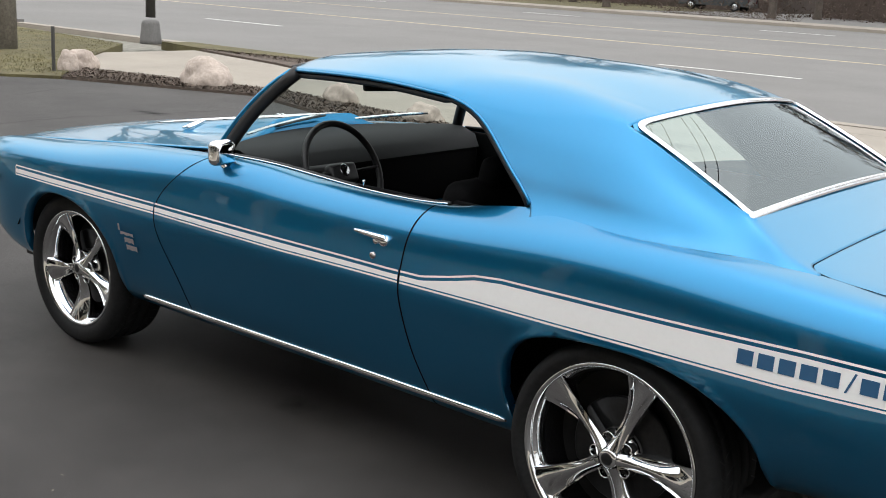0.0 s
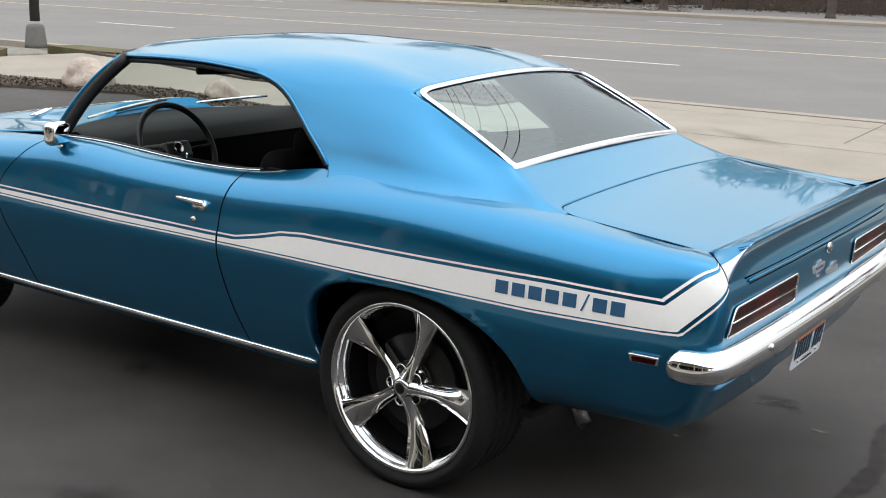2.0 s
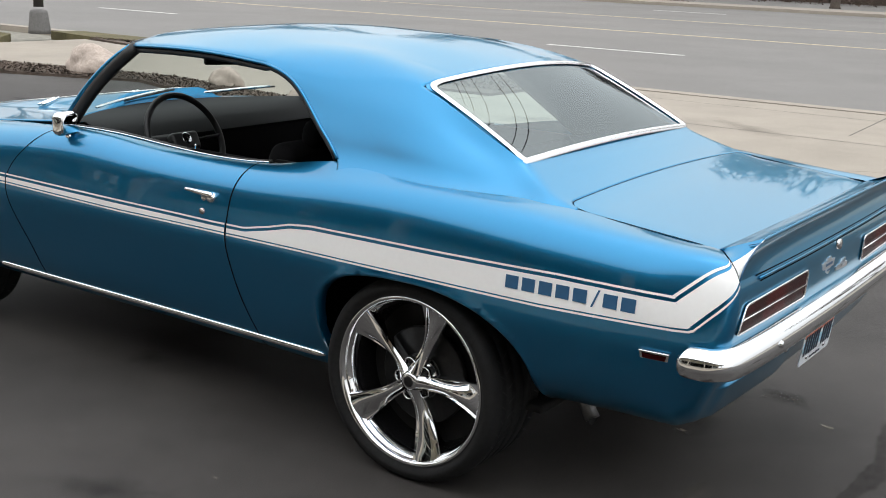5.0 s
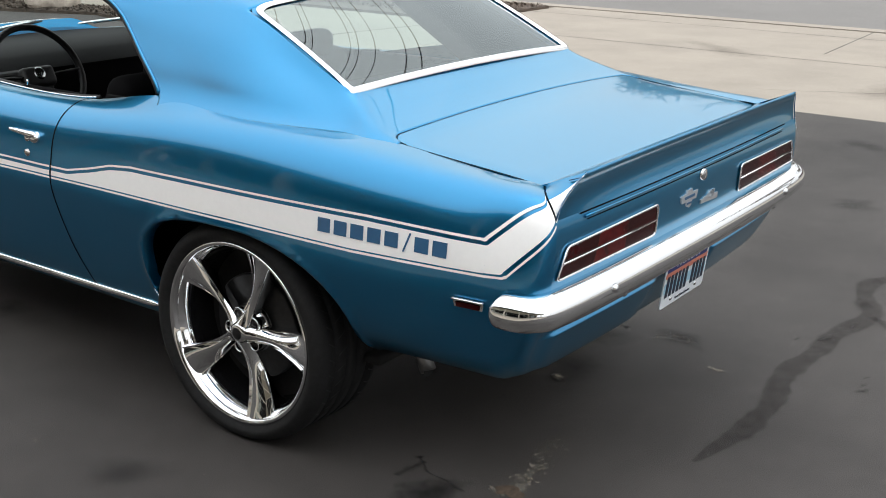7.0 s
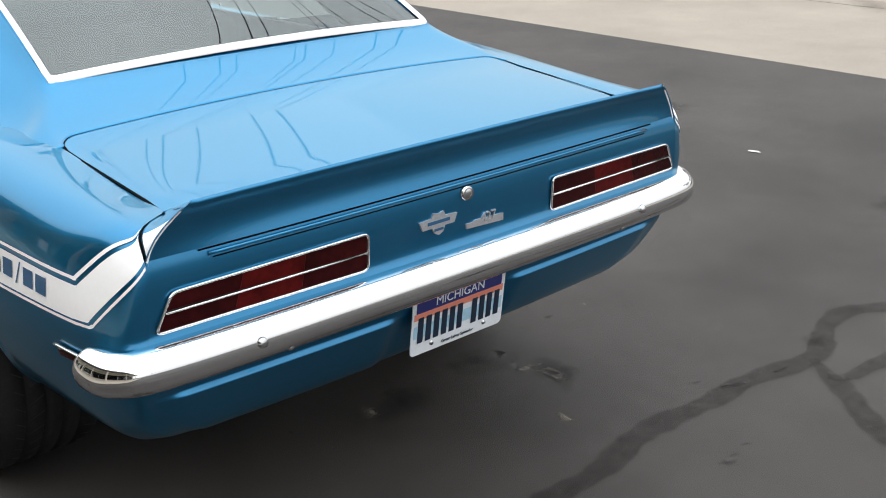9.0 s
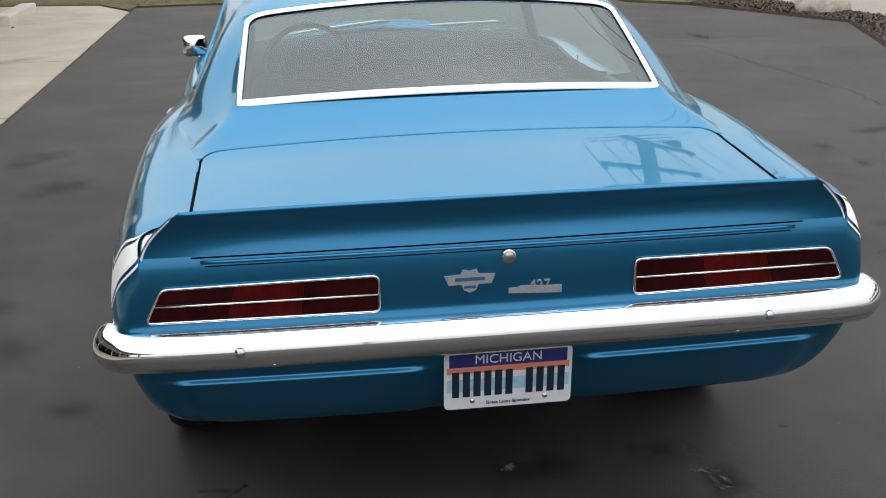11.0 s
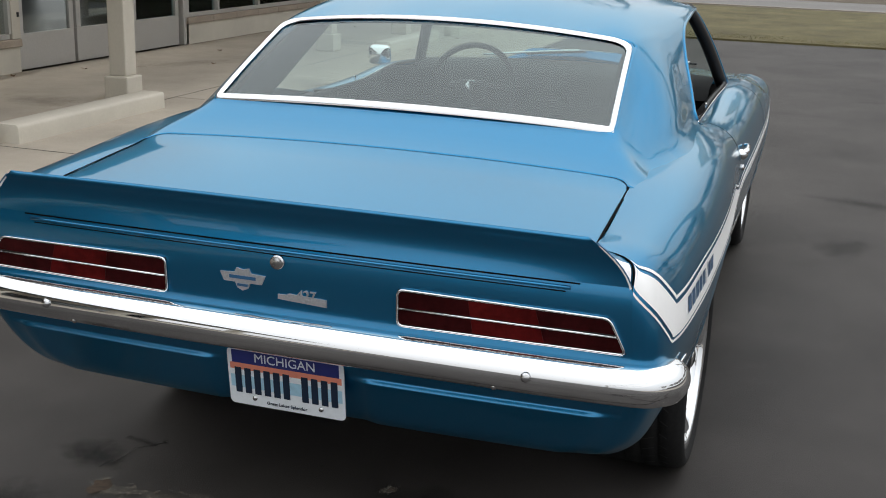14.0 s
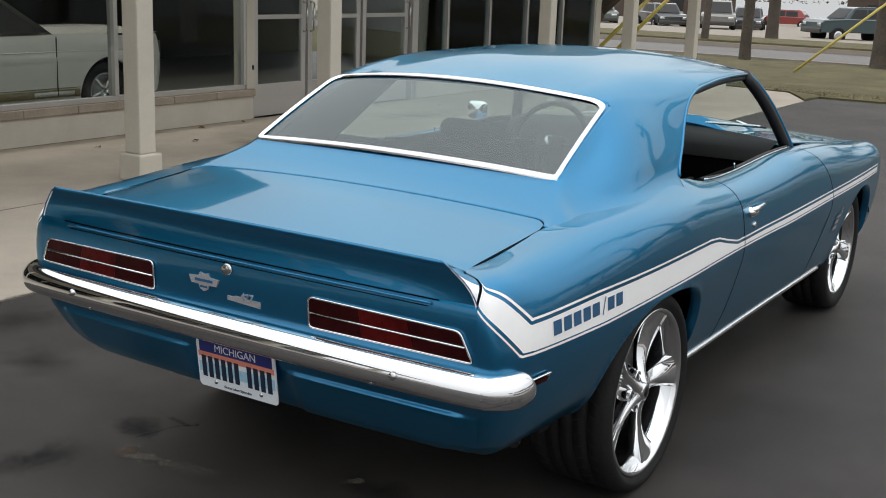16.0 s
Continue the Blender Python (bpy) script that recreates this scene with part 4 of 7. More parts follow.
    part("bumper", box(-L / 2 - .06, -L / 2 + .1, -.86, .86, sill, sill + .22, .04, 2), M["post_metal"], c)
    part("bumper", box(L / 2 - .1, L / 2 + .06, -.86, .86, sill, sill + .22, .04, 2), M["post_metal"], c)
    return c


jeep = distant_car((.045, .075, .085), "wagon", "boxy teal sport utility wagon parked across the street", "parked_wagon")
jeep.matrix_basis = pose(-48.6, -11.0, drop(-48.6, -11) + .03, 0, 0, 134)
silver = distant_car((.20, .195, .185), "suv", "grey utility vehicle in the far parking row")
dark = distant_car((.05, .055, .06), "sedan", "dark grey sedan in the far parking row")
white = distant_car((.20, .205, .21), "van", "grey van in the far parking row")
green = distant_car((.10, .12, .11), "sedan", "grey-green sedan in the far parking row")
row = ((silver, -57.5, -20.6, 20), (dark, -58.5, -24.4, 40), (green, -57.5, -27.9, 30))
for c, x, y, r in row:
    c.matrix_basis = pose(x, y, drop(x, y) + .03, 0, 0, 180 + r)
white.matrix_basis = pose(-54, -37, drop(-54, -37) + .03, 0, 0, 200)
for c, x, y, r in ((dark, -61.5, -20.2, 196), (silver, -59.5, -31.4, 205), (dark, -56, -33.8, 200), (green, -60, -44, 190), (green, -72, -8, 90), (white, -60, 2, 95)):
    copy_thing(c, pose(x, y, drop(x, y) + .03, 0, 0, r))
red = distant_car((.25, .03, .025), "sedan", "red sedan far across the lot")
red.matrix_basis = pose(-88, -26, drop(-88, -26) + .03, 0, 0, 95)
for c, x, y, r in ((dark, -31, 67.5, 5), (silver, 16, 60, 0), (dark, 24, 59, 0)):
    copy_thing(c, pose(x, y, .06, 0, 0, r))


def hedge(name, x0, x1, y0, y1, h, seed, label, size=1.0, dense=26):
    rng = random.Random(seed)
    verts, faces = [], []
    n = int(max(x1 - x0, y1 - y0) * dense)
    for _ in range(min(n, 15000)):
        x, y, z = rng.uniform(x0, x1), rng.uniform(y0, y1), h * rng.random() ** 1.6 * rng.uniform(.6, 1)
        for _ in range(2):
            s = rng.uniform(.15, .5) * size
            a = Vector((rng.uniform(-1, 1), rng.uniform(-1, 1), rng.uniform(-.2, 1))) * s
            b = Vector((rng.uniform(-1, 1), rng.uniform(-1, 1), rng.uniform(-1, 1))) * s * .4
            k = len(verts)
            verts += [(x, y, z), (x + a.x, y + a.y, z + a.z), (x + a.x * .5 + b.x, y + a.y * .5 + b.y, max(0, z + a.z * .5 + b.z))]
            faces.append((k, k + 1, k + 2))
    tagged(part(name, mesh_of(name, verts, faces, M["hedge"], False)), label, "hedge", kind="stuff")


hedge("hedge", -110, 60, 62, 66, 3.0, 1, "brown leafless hedge across the main road", .6, 88)
hedge("hedge", -112, -106, -80, 10, 5.5, 2, "brown leafless thicket behind the far lot")
hedge("hedge", -28, -20, 53.8, 55, .45, 3, "low brown shrubs by the footpath", .2, 400)
hedge("hedge", -136, -124, -18, 82, 9.0, 4, "dark leafless undergrowth of the wood beyond the road", 1.5, 140)
M["siding"] = mat("pale_siding", (0.45, 0.43, 0.40), 0.8, grain=.05, scale=20, vary=.1, vscale=1)
M["brown_brick"] = mat("brown_brick_wall", (0.085, 0.062, 0.05), 0.85, grain=.2, scale=14, vary=.2, vscale=2)
M["shingle"] = mat("grey_shingles", (0.12, 0.11, 0.10), 0.9, grain=.2, scale=8)


def house(x, y, turn, w, d, h, label, skin="siding"):
    hs = thing("house", label, "house", "far houses", at=pose(x, y, drop(x, y), 0, 0, turn))
    part("wall", box(-w / 2, w / 2, -d / 2, d / 2, -.1, h), M[skin], hs, smooth=False)
    bm = bmesh.new()
    v = [bm.verts.new(p) for p in ((-w / 2 - .4, -d / 2 - .4, h), (w / 2 + .4, -d / 2 - .4, h), (w / 2 + .4, d / 2 + .4, h), (-w / 2 - .4, d / 2 + .4, h), (-w / 2 - .4, 0, h + 2.2), (w / 2 + .4, 0, h + 2.2))]
    for f in ((0, 1, 5, 4), (2, 3, 4, 5), (0, 4, 3), (1, 2, 5), (3, 2, 1, 0)):
        bm.faces.new([v[i] for i in f])
    part("roof", bm, M["shingle"], hs, smooth=False)
    for k in range(4):
        xx = -w / 2 + w * (k + .5) / 4
        wn_ = part("window", box(xx - .6, xx + .6, -d / 2 - .04, -d / 2 + .02, 1.0, 2.3), M["black"], hs, smooth=False)
        part("frame", box(xx - .68, xx + .68, -d / 2 - .06, -d / 2 - .041, .9, 1.0), M["cream"], wn_, smooth=False)


house(-2, 72, 0, 44, 9, 3.4, "low brown brick commercial building across the main road", "brown_brick")
house(-52, 75, 0, 48, 9, 3.2, "low brown brick building behind the hedge", "brown_brick")
house(-100, -14, 90, 18, 10, 3.2, "low brown house behind the far parking lot", "brown_brick")
house(-100, -44, 90, 16, 10, 3.2, "low brown house behind the far parking lot", "brown_brick")


# ---- the car: a blue two-door coupe, front axle at x = 0, tail towards +x ----
car = thing("car", "blue metallic two-door muscle car with white side stripes on asphalt", "car", at=pose(0, 0, 0))

# rows of (x, y, z) from the sill up to the seam of hood or boot lid
SIDE = [
    [(-.70, .66, .36), (-.74, .72, .38), (-.78, .76, .42), (-.80, .775, .50), (-.81, .78, .60), (-.815, .78, .68), (-.815, .775, .73), (-.81, .765, .78), (-.79, .75, .825), (-.76, .73, .85), (-.70, .68, .862)],
    [(-.60, .70, .33), (-.60, .78, .345), (-.61, .82, .39), (-.62, .845, .48), (-.62, .86, .58), (-.62, .865, .68), (-.62, .862, .74), (-.62, .845, .81), (-.62, .815, .858), (-.62, .775, .882), (-.60, .69, .888)],
]
for x, row in (
    (-.30, ((.70, .30), (.80, .315), (.845, .36), (.875, .47), (.895, .60), (.903, .70), (.90, .76), (.885, .838), (.848, .890), (.79, .914), (.70, .92))),
    (.10, ((.70, .28), (.80, .29), (.85, .345), (.885, .46), (.908, .60), (.915, .70), (.91, .76), (.891, .853), (.852, .911), (.79, .938), (.70, .945))),
    (.45, ((.70, .27), (.795, .285), (.84, .335), (.88, .455), (.908, .60), (.917, .70), (.912, .765), (.894, .862), (.854, .924), (.795, .952), (.71, .955))),
):
    SIDE.append([(x, y, z) for y, z in row])
SIDE.append([(.86, .70, .27), (.85, .795, .285), (.83, .838, .335), (.79, .875, .45), (.71, .905, .60), (.685, .917, .70), (.70, .912, .765), (.79, .895, .866), (.86, .857, .927), (.90, .808, .955), (.88, .745, .955)])
SIDE.append([(1.35, y, z) for y, z in ((.70, .27), (.795, .285), (.836, .335), (.872, .45), (.903, .60), (.918, .70), (.912, .765), (.895, .862), (.860, .920), (.81, .949), (.745, .950))])
SIDE.append([(2.05, .70, .27), (2.05, .80, .285), (2.045, .838, .335), (2.005, .875, .45), (1.965, .905, .60), (1.955, .918, .70), (1.96, .913, .76), (1.975, .899, .858), (1.985, .863, .914), (1.99, .812, .943), (1.99, .75, .945)])
for x, row in (
    (2.40, ((.70, .27), (.80, .285), (.84, .335), (.885, .45), (.92, .60), (.935, .70), (.93, .77), (.919, .867), (.886, .932), (.838, .967), (.784, 1.004))),
    (2.75, ((.70, .30), (.80, .315), (.85, .36), (.90, .46), (.932, .60), (.945, .70), (.94, .775), (.929, .875), (.895, .941), (.843, .974), (.775, .984))),
    (3.15, ((.70, .36), (.80, .375), (.855, .41), (.905, .49), (.935, .60), (.945, .70), (.94, .77), (.928, .862), (.896, .921), (.848, .956), (.7265, .970))),
    (3.45, ((.70, .38), (.80, .395), (.855, .43), (.90, .50), (.928, .60), (.938, .70), (.932, .765), (.916, .852), (.884, .905), (.839, .934), (.7270, .9395))),
    (3.62, ((.70, .385), (.79, .395), (.845, .43), (.885, .50), (.915, .60), (.928, .70), (.923, .765), (.902, .85), (.873, .900), (.828, .926), (.7295, .9235))),
):
    SIDE.append([(x, y, z) for y, z in row])
SIDE.append([(3.64, .68, .395), (3.66, .765, .40), (3.68, .82, .435), (3.71, .865, .505), (3.74, .893, .60), (3.755, .905, .70), (3.757, .90, .76), (3.755, .879, .845), (3.745, .855, .897), (3.725, .82, .92), (3.675, .7275, .922)])
SIDE.append([(3.66, .66, .40), (3.68, .735, .405), (3.70, .785, .43), (3.735, .835, .50), (3.775, .86, .60), (3.797, .870, .70), (3.802, .868, .76), (3.802, .855, .84), (3.79, .842, .885), (3.765, .822, .913), (3.70, .728, .919)])
SIDE = np.array(SIDE)
# the nose falls away ahead of the doors


def nose_fall(x):
    k = np.clip((.75 - x) / 1.25, 0, 1)
    return .062 * k * (2 - k)


SIDE[:, :, 2] -= nose_fall(SIDE[:, :, 0]) * np.clip((SIDE[:, :, 2] - .77) / .14, 0, 1)
# and narrows a little in plan
SIDE[:, 1:10, 1] *= 1 - .036 * np.clip((.6 - SIDE[:, 1:10, 0]) / 1.4, 0, 1)
# the corner turns into the rear face over a soft radius
turn_w = np.array((.2, .3, .4, .7, 1, 1, 1, .7, .25, 0, 0))[:, None]
corner_in = SIDE[-2] + (SIDE[-1] - SIDE[-2]) * .80 + turn_w * (.004, .005, 0)
SIDE[-1] += turn_w * (.004, -.027, 0)
SIDE = np.concatenate([SIDE[:-1], corner_in[None], SIDE[-1:]])
S_T = np.r_[0, np.cumsum(np.linalg.norm(np.diff(SIDE[:, 3:9].mean(1), axis=0), axis=1))]
S_K = np.r_[0, np.cumsum(np.linalg.norm(np.diff(SIDE, axis=1), axis=2).mean(0))]
NV = 56


def side_grid(t0, t1, n):
    rows = spline(S_T, SIDE, np.linspace(t0, t1, n))
    return spline(S_K, rows.transpose(1, 0, 2), np.linspace(S_K[0], S_K[-1], NV)).transpose(1, 0, 2)


# wheel openings: centre, half-lengths to front and rear, height, squareness of each half
ARCHES = ((0.0, .40, .345, .385, .283, 2.2, 2.1), (2.80, .46, .430, .420, .236, 2.85, 1.95))


def arch_at(x, z, arch):
    """Above 1 outside an opening; and the point of its rim nearest along the ray from its centre."""
    cx, cz, af, ar, h, nf, nr = arch
    dx, dz = x - cx, z - cz
    a, n = (af, nf) if dx < 0 else (ar, nr)
    if dz >= 0:
        q = max(1e-4, (abs(dx / a) ** n + (dz / h) ** n) ** (1 / n))
        return q, cx + dx / q, cz + dz / q
    a += -.25 * dz if dx > 0 else .22 * dz
    q = max(1e-4, abs(dx) / a)
    return q, cx + dx / q, z


def side_panel(name, t0, t1, n, sgn, label):
    g = side_grid(t0, t1, n)
    v = g.reshape(-1, 3).copy()
    inside = np.zeros(len(v), bool)
    for i, (x, y, z) in enumerate(g.reshape(-1, 3)):
        for arch in ARCHES:
            if abs(x - arch[0]) > .6 or z > .8:
                continue
            q, rx, rz = arch_at(x, z, arch)
            far = math.hypot(x - rx, z - rz)
            if q < 1:
                inside[i] = True
                if far < .075:
                    v[i, 0], v[i, 2] = rx, rz
                    v[i, 1] += .005
            elif far < .018:
                v[i, 1] += .005 * (1 - far / .018) ** 2
    faces = [f for f in grid_faces(*g.shape[:2], flip=sgn > 0) if not all(inside[i] for i in f)]
    v[:, 1] *= sgn
    bm = bmesh.new()
    vs = [bm.verts.new(p) for p in v]
    for f in faces:
        bm.faces.new([vs[i] for i in f])
    bmesh.ops.delete(bm, geom=[q for q in bm.verts if not q.link_faces], context="VERTS")
    # rolled lips round the openings
    lip = []
    for e in bm.edges:
        if len(e.link_faces) == 1 and any(all(abs(arch_at(q.co.x, q.co.z, arch)[0] - 1) < .004 for q in e.verts) for arch in ARCHES):
            lip.append(e)
    for inset, rise in ((.004, .006), (.035, .002)):
        if not lip:
            break
        ex = bmesh.ops.extrude_edge_only(bm, edges=lip)["geom"]
        for q in ex:
            if isinstance(q, bmesh.types.BMVert):
                q.co.y -= sgn * inset
                for arch in ARCHES:
                    if abs(q.co.x - arch[0]) < .6 and q.co.z > arch[1]:
                        q.co.x += rise * (arch[0] - q.co.x) / .4
                        q.co.z -= rise * max(0, q.co.z - arch[1]) / .23
        lip = [q for q in ex if isinstance(q, bmesh.types.BMEdge)]
        lip = [e for e in lip if len(e.link_faces) == 1]
    return part(name, bm, M["paint"], car, label)


GAP = 0.0020
for sgn in (1, -1):
    fender = side_panel("front_fender", S_T[0], S_T[5] - GAP, 70, sgn, "")
    door = side_panel("door", S_T[5] + GAP, S_T[7] - GAP, 56, sgn, "blue door with its window wound down")
    quarter = side_panel("rear_quarter", S_T[7] + GAP, S_T[-1], 96, sgn, "")
    if sgn > 0:
        door_r, quarter_r, fender_r = door, quarter, fender
    else:
        door_l, quarter_l, fender_l = door, quarter, fender
    for t, host in ((S_T[5], door), (S_T[7], door)):
        a, b = side_grid(t - GAP - .0012, t + GAP + .0012, 2)
        a, b = a.copy(), b.copy()
        for q in (a, b):
            q[:, 1] += 0.0008
            q[:, 1] *= sgn
        part("door_seam", ribbon(a, b, M["gap"], "door_seam"), M["gap"], host, "dark gap round the door")

# projector onto the outer skin of a side
SKIN = {}
_g = side_grid(S_T[0], S_T[-1], 260)
for sgn in (1, -1):
    v = _g.reshape(-1, 3) * (1, sgn, 1)
    SKIN[sgn] = BVHTree.FromPolygons([Vector(p) for p in v], grid_faces(*_g.shape[:2]))


def on_side(x, z, sgn, lift=0.002):
    hit = None
    for _ in range(60):
        g = 1.1 * min(1, max(0, (z - .86) / .03))
        hit, nrm, _, _ = SKIN[sgn].ray_cast(Vector((x, sgn * 1.6, z + .75 * g)), Vector((0, -sgn, -g)).normalized())
        if hit is not None:
            break
        # past the edge: step back towards the middle of the corner
        x, z = x + (3.70 - x) * .02, z + (.83 - z) * .02
    if hit is None:
        hit, nrm = Vector((x, sgn * 0.86, z)), Vector((0, sgn, 0))
    if nrm.y * sgn < 0:
        nrm = -nrm
    return hit + nrm * lift


def decal(name, low, high, sgn, material, parent, lift=0.002, rows=4, label=""):
    """A strip laid on the side between two lines of (x, z)."""
    verts, n = [], len(low)
    for q in range(rows + 1):
        k = q / rows
        for (xa, za), (xb, zb) in zip(low, high):
            verts.append(on_side(xa + (xb - xa) * k, za + (zb - za) * k, sgn, lift))
    return part(name, mesh_of(name, verts, grid_faces(rows + 1, n, flip=sgn < 0), material), material, parent, label)


# strips laid in the panel's own lengthwise and upward measure
_ft, _fk = np.linspace(S_T[-4], S_T[-1], 160), np.linspace(S_K[3], S_K[10], 160)
_fine = spline(S_K, spline(S_T, SIDE, _ft).transpose(1, 0, 2), _fk).transpose(1, 0, 2)


def tk(x, z):
    """Panel measure of the point at x, z near the tail corner."""
    d = (_fine[:, :, 0] - x) ** 2 + (_fine[:, :, 2] - z) ** 2
    i, j = np.unravel_index(np.argmin(d), d.shape)
    return _ft[i], _fk[j]


def skin(t, k, sgn, lift):
    q = [Vector(spline(S_K, spline(S_T, SIDE, [min(S_T[-1], t + a)])[0], [k + b])[0]) for a, b in ((0, 0), (-.004, 0), (0, .004))]
    n = (q[0] - q[1]).cross(q[2] - q[0]).normalized()
    if n.y < 0:
        n = -n
    p = q[0] + n * lift
    return Vector((p.x, sgn * p.y, p.z))


def strip(name, low, high, sgn, material, parent, lift=.002, cols=14, rows=6):
    """A strip between two straight lines, each from one (t, k) to another."""
    vs = []
    for j in range(rows + 1):
        for i in range(cols + 1):
            a = [low[0][m] + (low[1][m] - low[0][m]) * i / cols for m in (0, 1)]
            b = [high[0][m] + (high[1][m] - high[0][m]) * i / cols for m in (0, 1)]
            vs.append(skin(a[0] + (b[0] - a[0]) * j / rows, a[1] + (b[1] - a[1]) * j / rows, sgn, lift))
    return part(name, mesh_of(name, vs, grid_faces(rows + 1, cols + 1, flip=sgn < 0), material), material, parent)


# greenhouse: rows of roof, sail panel and the frame of the rear window
ROOF = np.array([
    [(1.10, .585, 1.293), (1.09, .572, 1.300), (1.085, .555, 1.304), (1.045, .40, 1.327), (1.015, .20, 1.341), (1.005, 0, 1.345)],
    [(1.36, .632, 1.305), (1.36, .620, 1.314), (1.36, .60, 1.320), (1.36, .42, 1.357), (1.36, .21, 1.377), (1.36, 0, 1.382)],
    [(1.65, .652, 1.305), (1.65, .642, 1.314), (1.65, .62, 1.323), (1.65, .43, 1.370), (1.65, .215, 1.390), (1.65, 0, 1.395)],
    [(1.90, .664, 1.289), (1.90, .653, 1.301), (1.905, .63, 1.315), (1.91, .43, 1.367), (1.92, .215, 1.386), (1.92, 0, 1.390)],
    [(2.25, .655, 1.268), (2.25, .640, 1.281), (2.255, .615, 1.300), (2.27, .42, 1.351), (2.28, .21, 1.369), (2.28, 0, 1.373)],
    [(2.565, .604, 1.256), (2.568, .594, 1.262), (2.572, .580, 1.267), (2.595, .40, 1.293), (2.61, .20, 1.307), (2.62, 0, 1.312)],
])
R_T = np.r_[0, np.cumsum(np.linalg.norm(np.diff(ROOF.mean(1), axis=0), axis=1))]
R_K = np.r_[0, np.cumsum(np.linalg.norm(np.diff(ROOF, axis=1), axis=2).mean(0))]
# sail panel: rows run down from the roof's edge
SAIL = np.array([
    [(1.90, .664, 1.289), (2.040, .680, 1.252), (2.153, .710, 1.176), (2.26, .749, 1.088), (2.352, .785, 1.012), (2.385, .850, .953)],
    [(2.25, .650, 1.266), (2.325, .688, 1.205), (2.40, .722, 1.140), (2.49, .758, 1.065), (2.57, .790, 1.006), (2.60, .862, .951)],
    [(2.568, .600, 1.261), (2.615, .665, 1.190), (2.67, .713, 1.122), (2.735, .752, 1.052), (2.80, .780, 1.000), (2.83, .860, .955)],
    [(2.72, .607, 1.196), (2.755, .648, 1.138), (2.80, .692, 1.085), (2.855, .732, 1.030), (2.91, .762, .988), (2.94, .842, .956)],
    [(2.995, .627, 1.063), (3.01, .652, 1.036), (3.03, .679, 1.012), (3.055, .706, .990), (3.08, .734, .974), (3.10, .792, .944)],
    [(3.200, .640, .9735), (3.201, .660, .972), (3.202, .680, .970), (3.203, .697, .968), (3.204, .713, .9655), (3.21, .752, .945)],
])
A_T = np.r_[0, np.cumsum(np.linalg.norm(np.diff(SAIL.mean(1), axis=0), axis=1))]
A_K = np.r_[0, np.cumsum(np.linalg.norm(np.diff(SAIL, axis=1), axis=2).mean(0))]


def patch(rows, rt, rk, nu, nv):
    g = spline(rt, rows, np.linspace(rt[0], rt[-1], nu))
    return spline(rk, g.transpose(1, 0, 2), np.linspace(rk[0], rk[-1], nv)).transpose(1, 0, 2)


def rows_at(rows, rt, rk, ts, nv):
    g = spline(rt, rows, ts)
    return spline(rk, g.transpose(1, 0, 2), np.linspace(rk[0], rk[-1], nv)).transpose(1, 0, 2)


def deck_line(x):
    if x > 3.2:
        d = x - 3.2
        return .990 - .143 * d
    d = (3.2 - x) / .225
    return .990 + .078 * d + .012 * d * d


def deck_z(x, y):
    """Height of the tail's upper surface behind the rear window."""
    c = sum(deck_line(x + (k - 4) * .026) for k in range(9)) / 9 - .0008
    return c - (0.016 + 0.004 * min(1, max(0, (x - 3.0) / .2))) * (1 - .95 * min(1, max(0, (x - 3.2) / .43))) * (y / .68) ** 2


LID_HALF, LID_R = .7165, .05


def lid_front(y):
    """Front edge of the boot lid, with rounded corners."""
    d = min(LID_R, max(0, abs(y) - (LID_HALF - LID_R)))
    return 3.204 + LID_R - math.sqrt(LID_R**2 - d * d)


NA = 44
fr = np.linspace(0, 2, NA)
roof_g = np.concatenate([
    rows_at(ROOF, R_T, R_K, np.linspace(R_T[0], R_T[3], 40)[:-1], 40),
    rows_at(ROOF, R_T, R_K, np.interp(fr, (0, 1, 2), R_T[3:6]), 40)])
sail_g = np.concatenate([
    rows_at(SAIL, A_T, A_K, np.interp(fr, (0, 1, 2), A_T[0:3]), 36),
    rows_at(SAIL, A_T, A_K, np.linspace(A_T[2], A_T[4], 30)[1:], 36)])
# the roof's edge and the head of the sail panel are one line
shift = sail_g[:NA, 0] - roof_g[-NA:, 0]
fade = np.linspace(1, 0, 12)[None, :, None]
roof_g[-NA:, :12] += shift[:, None] * fade
full = np.concatenate([roof_g * (1, -1, 1), roof_g[:, ::-1][:, 1:]], axis=1)
# panel between rear window and boot lid, running up into the foot of each sail panel
last = sail_g[-1]
start = [(2.985 - .006 * (y / .626) ** 2, y, deck_z(2.985 - .006 * (y / .626) ** 2, y)) for y in np.linspace(0, .626, 25)[:-1]] + [tuple(q) for q in last]
prof_y, prof_z = last[:, 1], last[:, 2]
ND = 26
deck_g = np.zeros((ND, len(start), 3))
for c, (x0, y0, z0) in enumerate(start):
    y1 = y0 * 1.022 if y0 < .626 else .640 + (y0 - .626) * .74
    x1 = min(lid_front(min(y1, .7165)), 3.246) - .004
    if y0 < .626:
        b0 = deck_z(x0, y0)
    for r in range(ND):
        u = r / (ND - 1)
        x, y = x0 + (x1 - x0) * u, y0 + (y1 - y0) * u
        a = deck_z(x, y)
        b = float(np.interp(y - .075 * u, prof_y, prof_z)) if y - .075 * u > .626 else 1.06 + (.626 - y + .075 * u) * 1.0
        k = .004 + .05 * min(1, u * 1.6)
        h = max(0, k - abs(a - b)) / k
        z = min(a, b) - h * h * k * .25
        z -= max(0, y - .728) * .5 * u
        if r == 0:
            miss = z0 - z
        deck_g[r, c] = (x, y, z + miss * (1 - u) ** 2)
bm = bmesh.new()
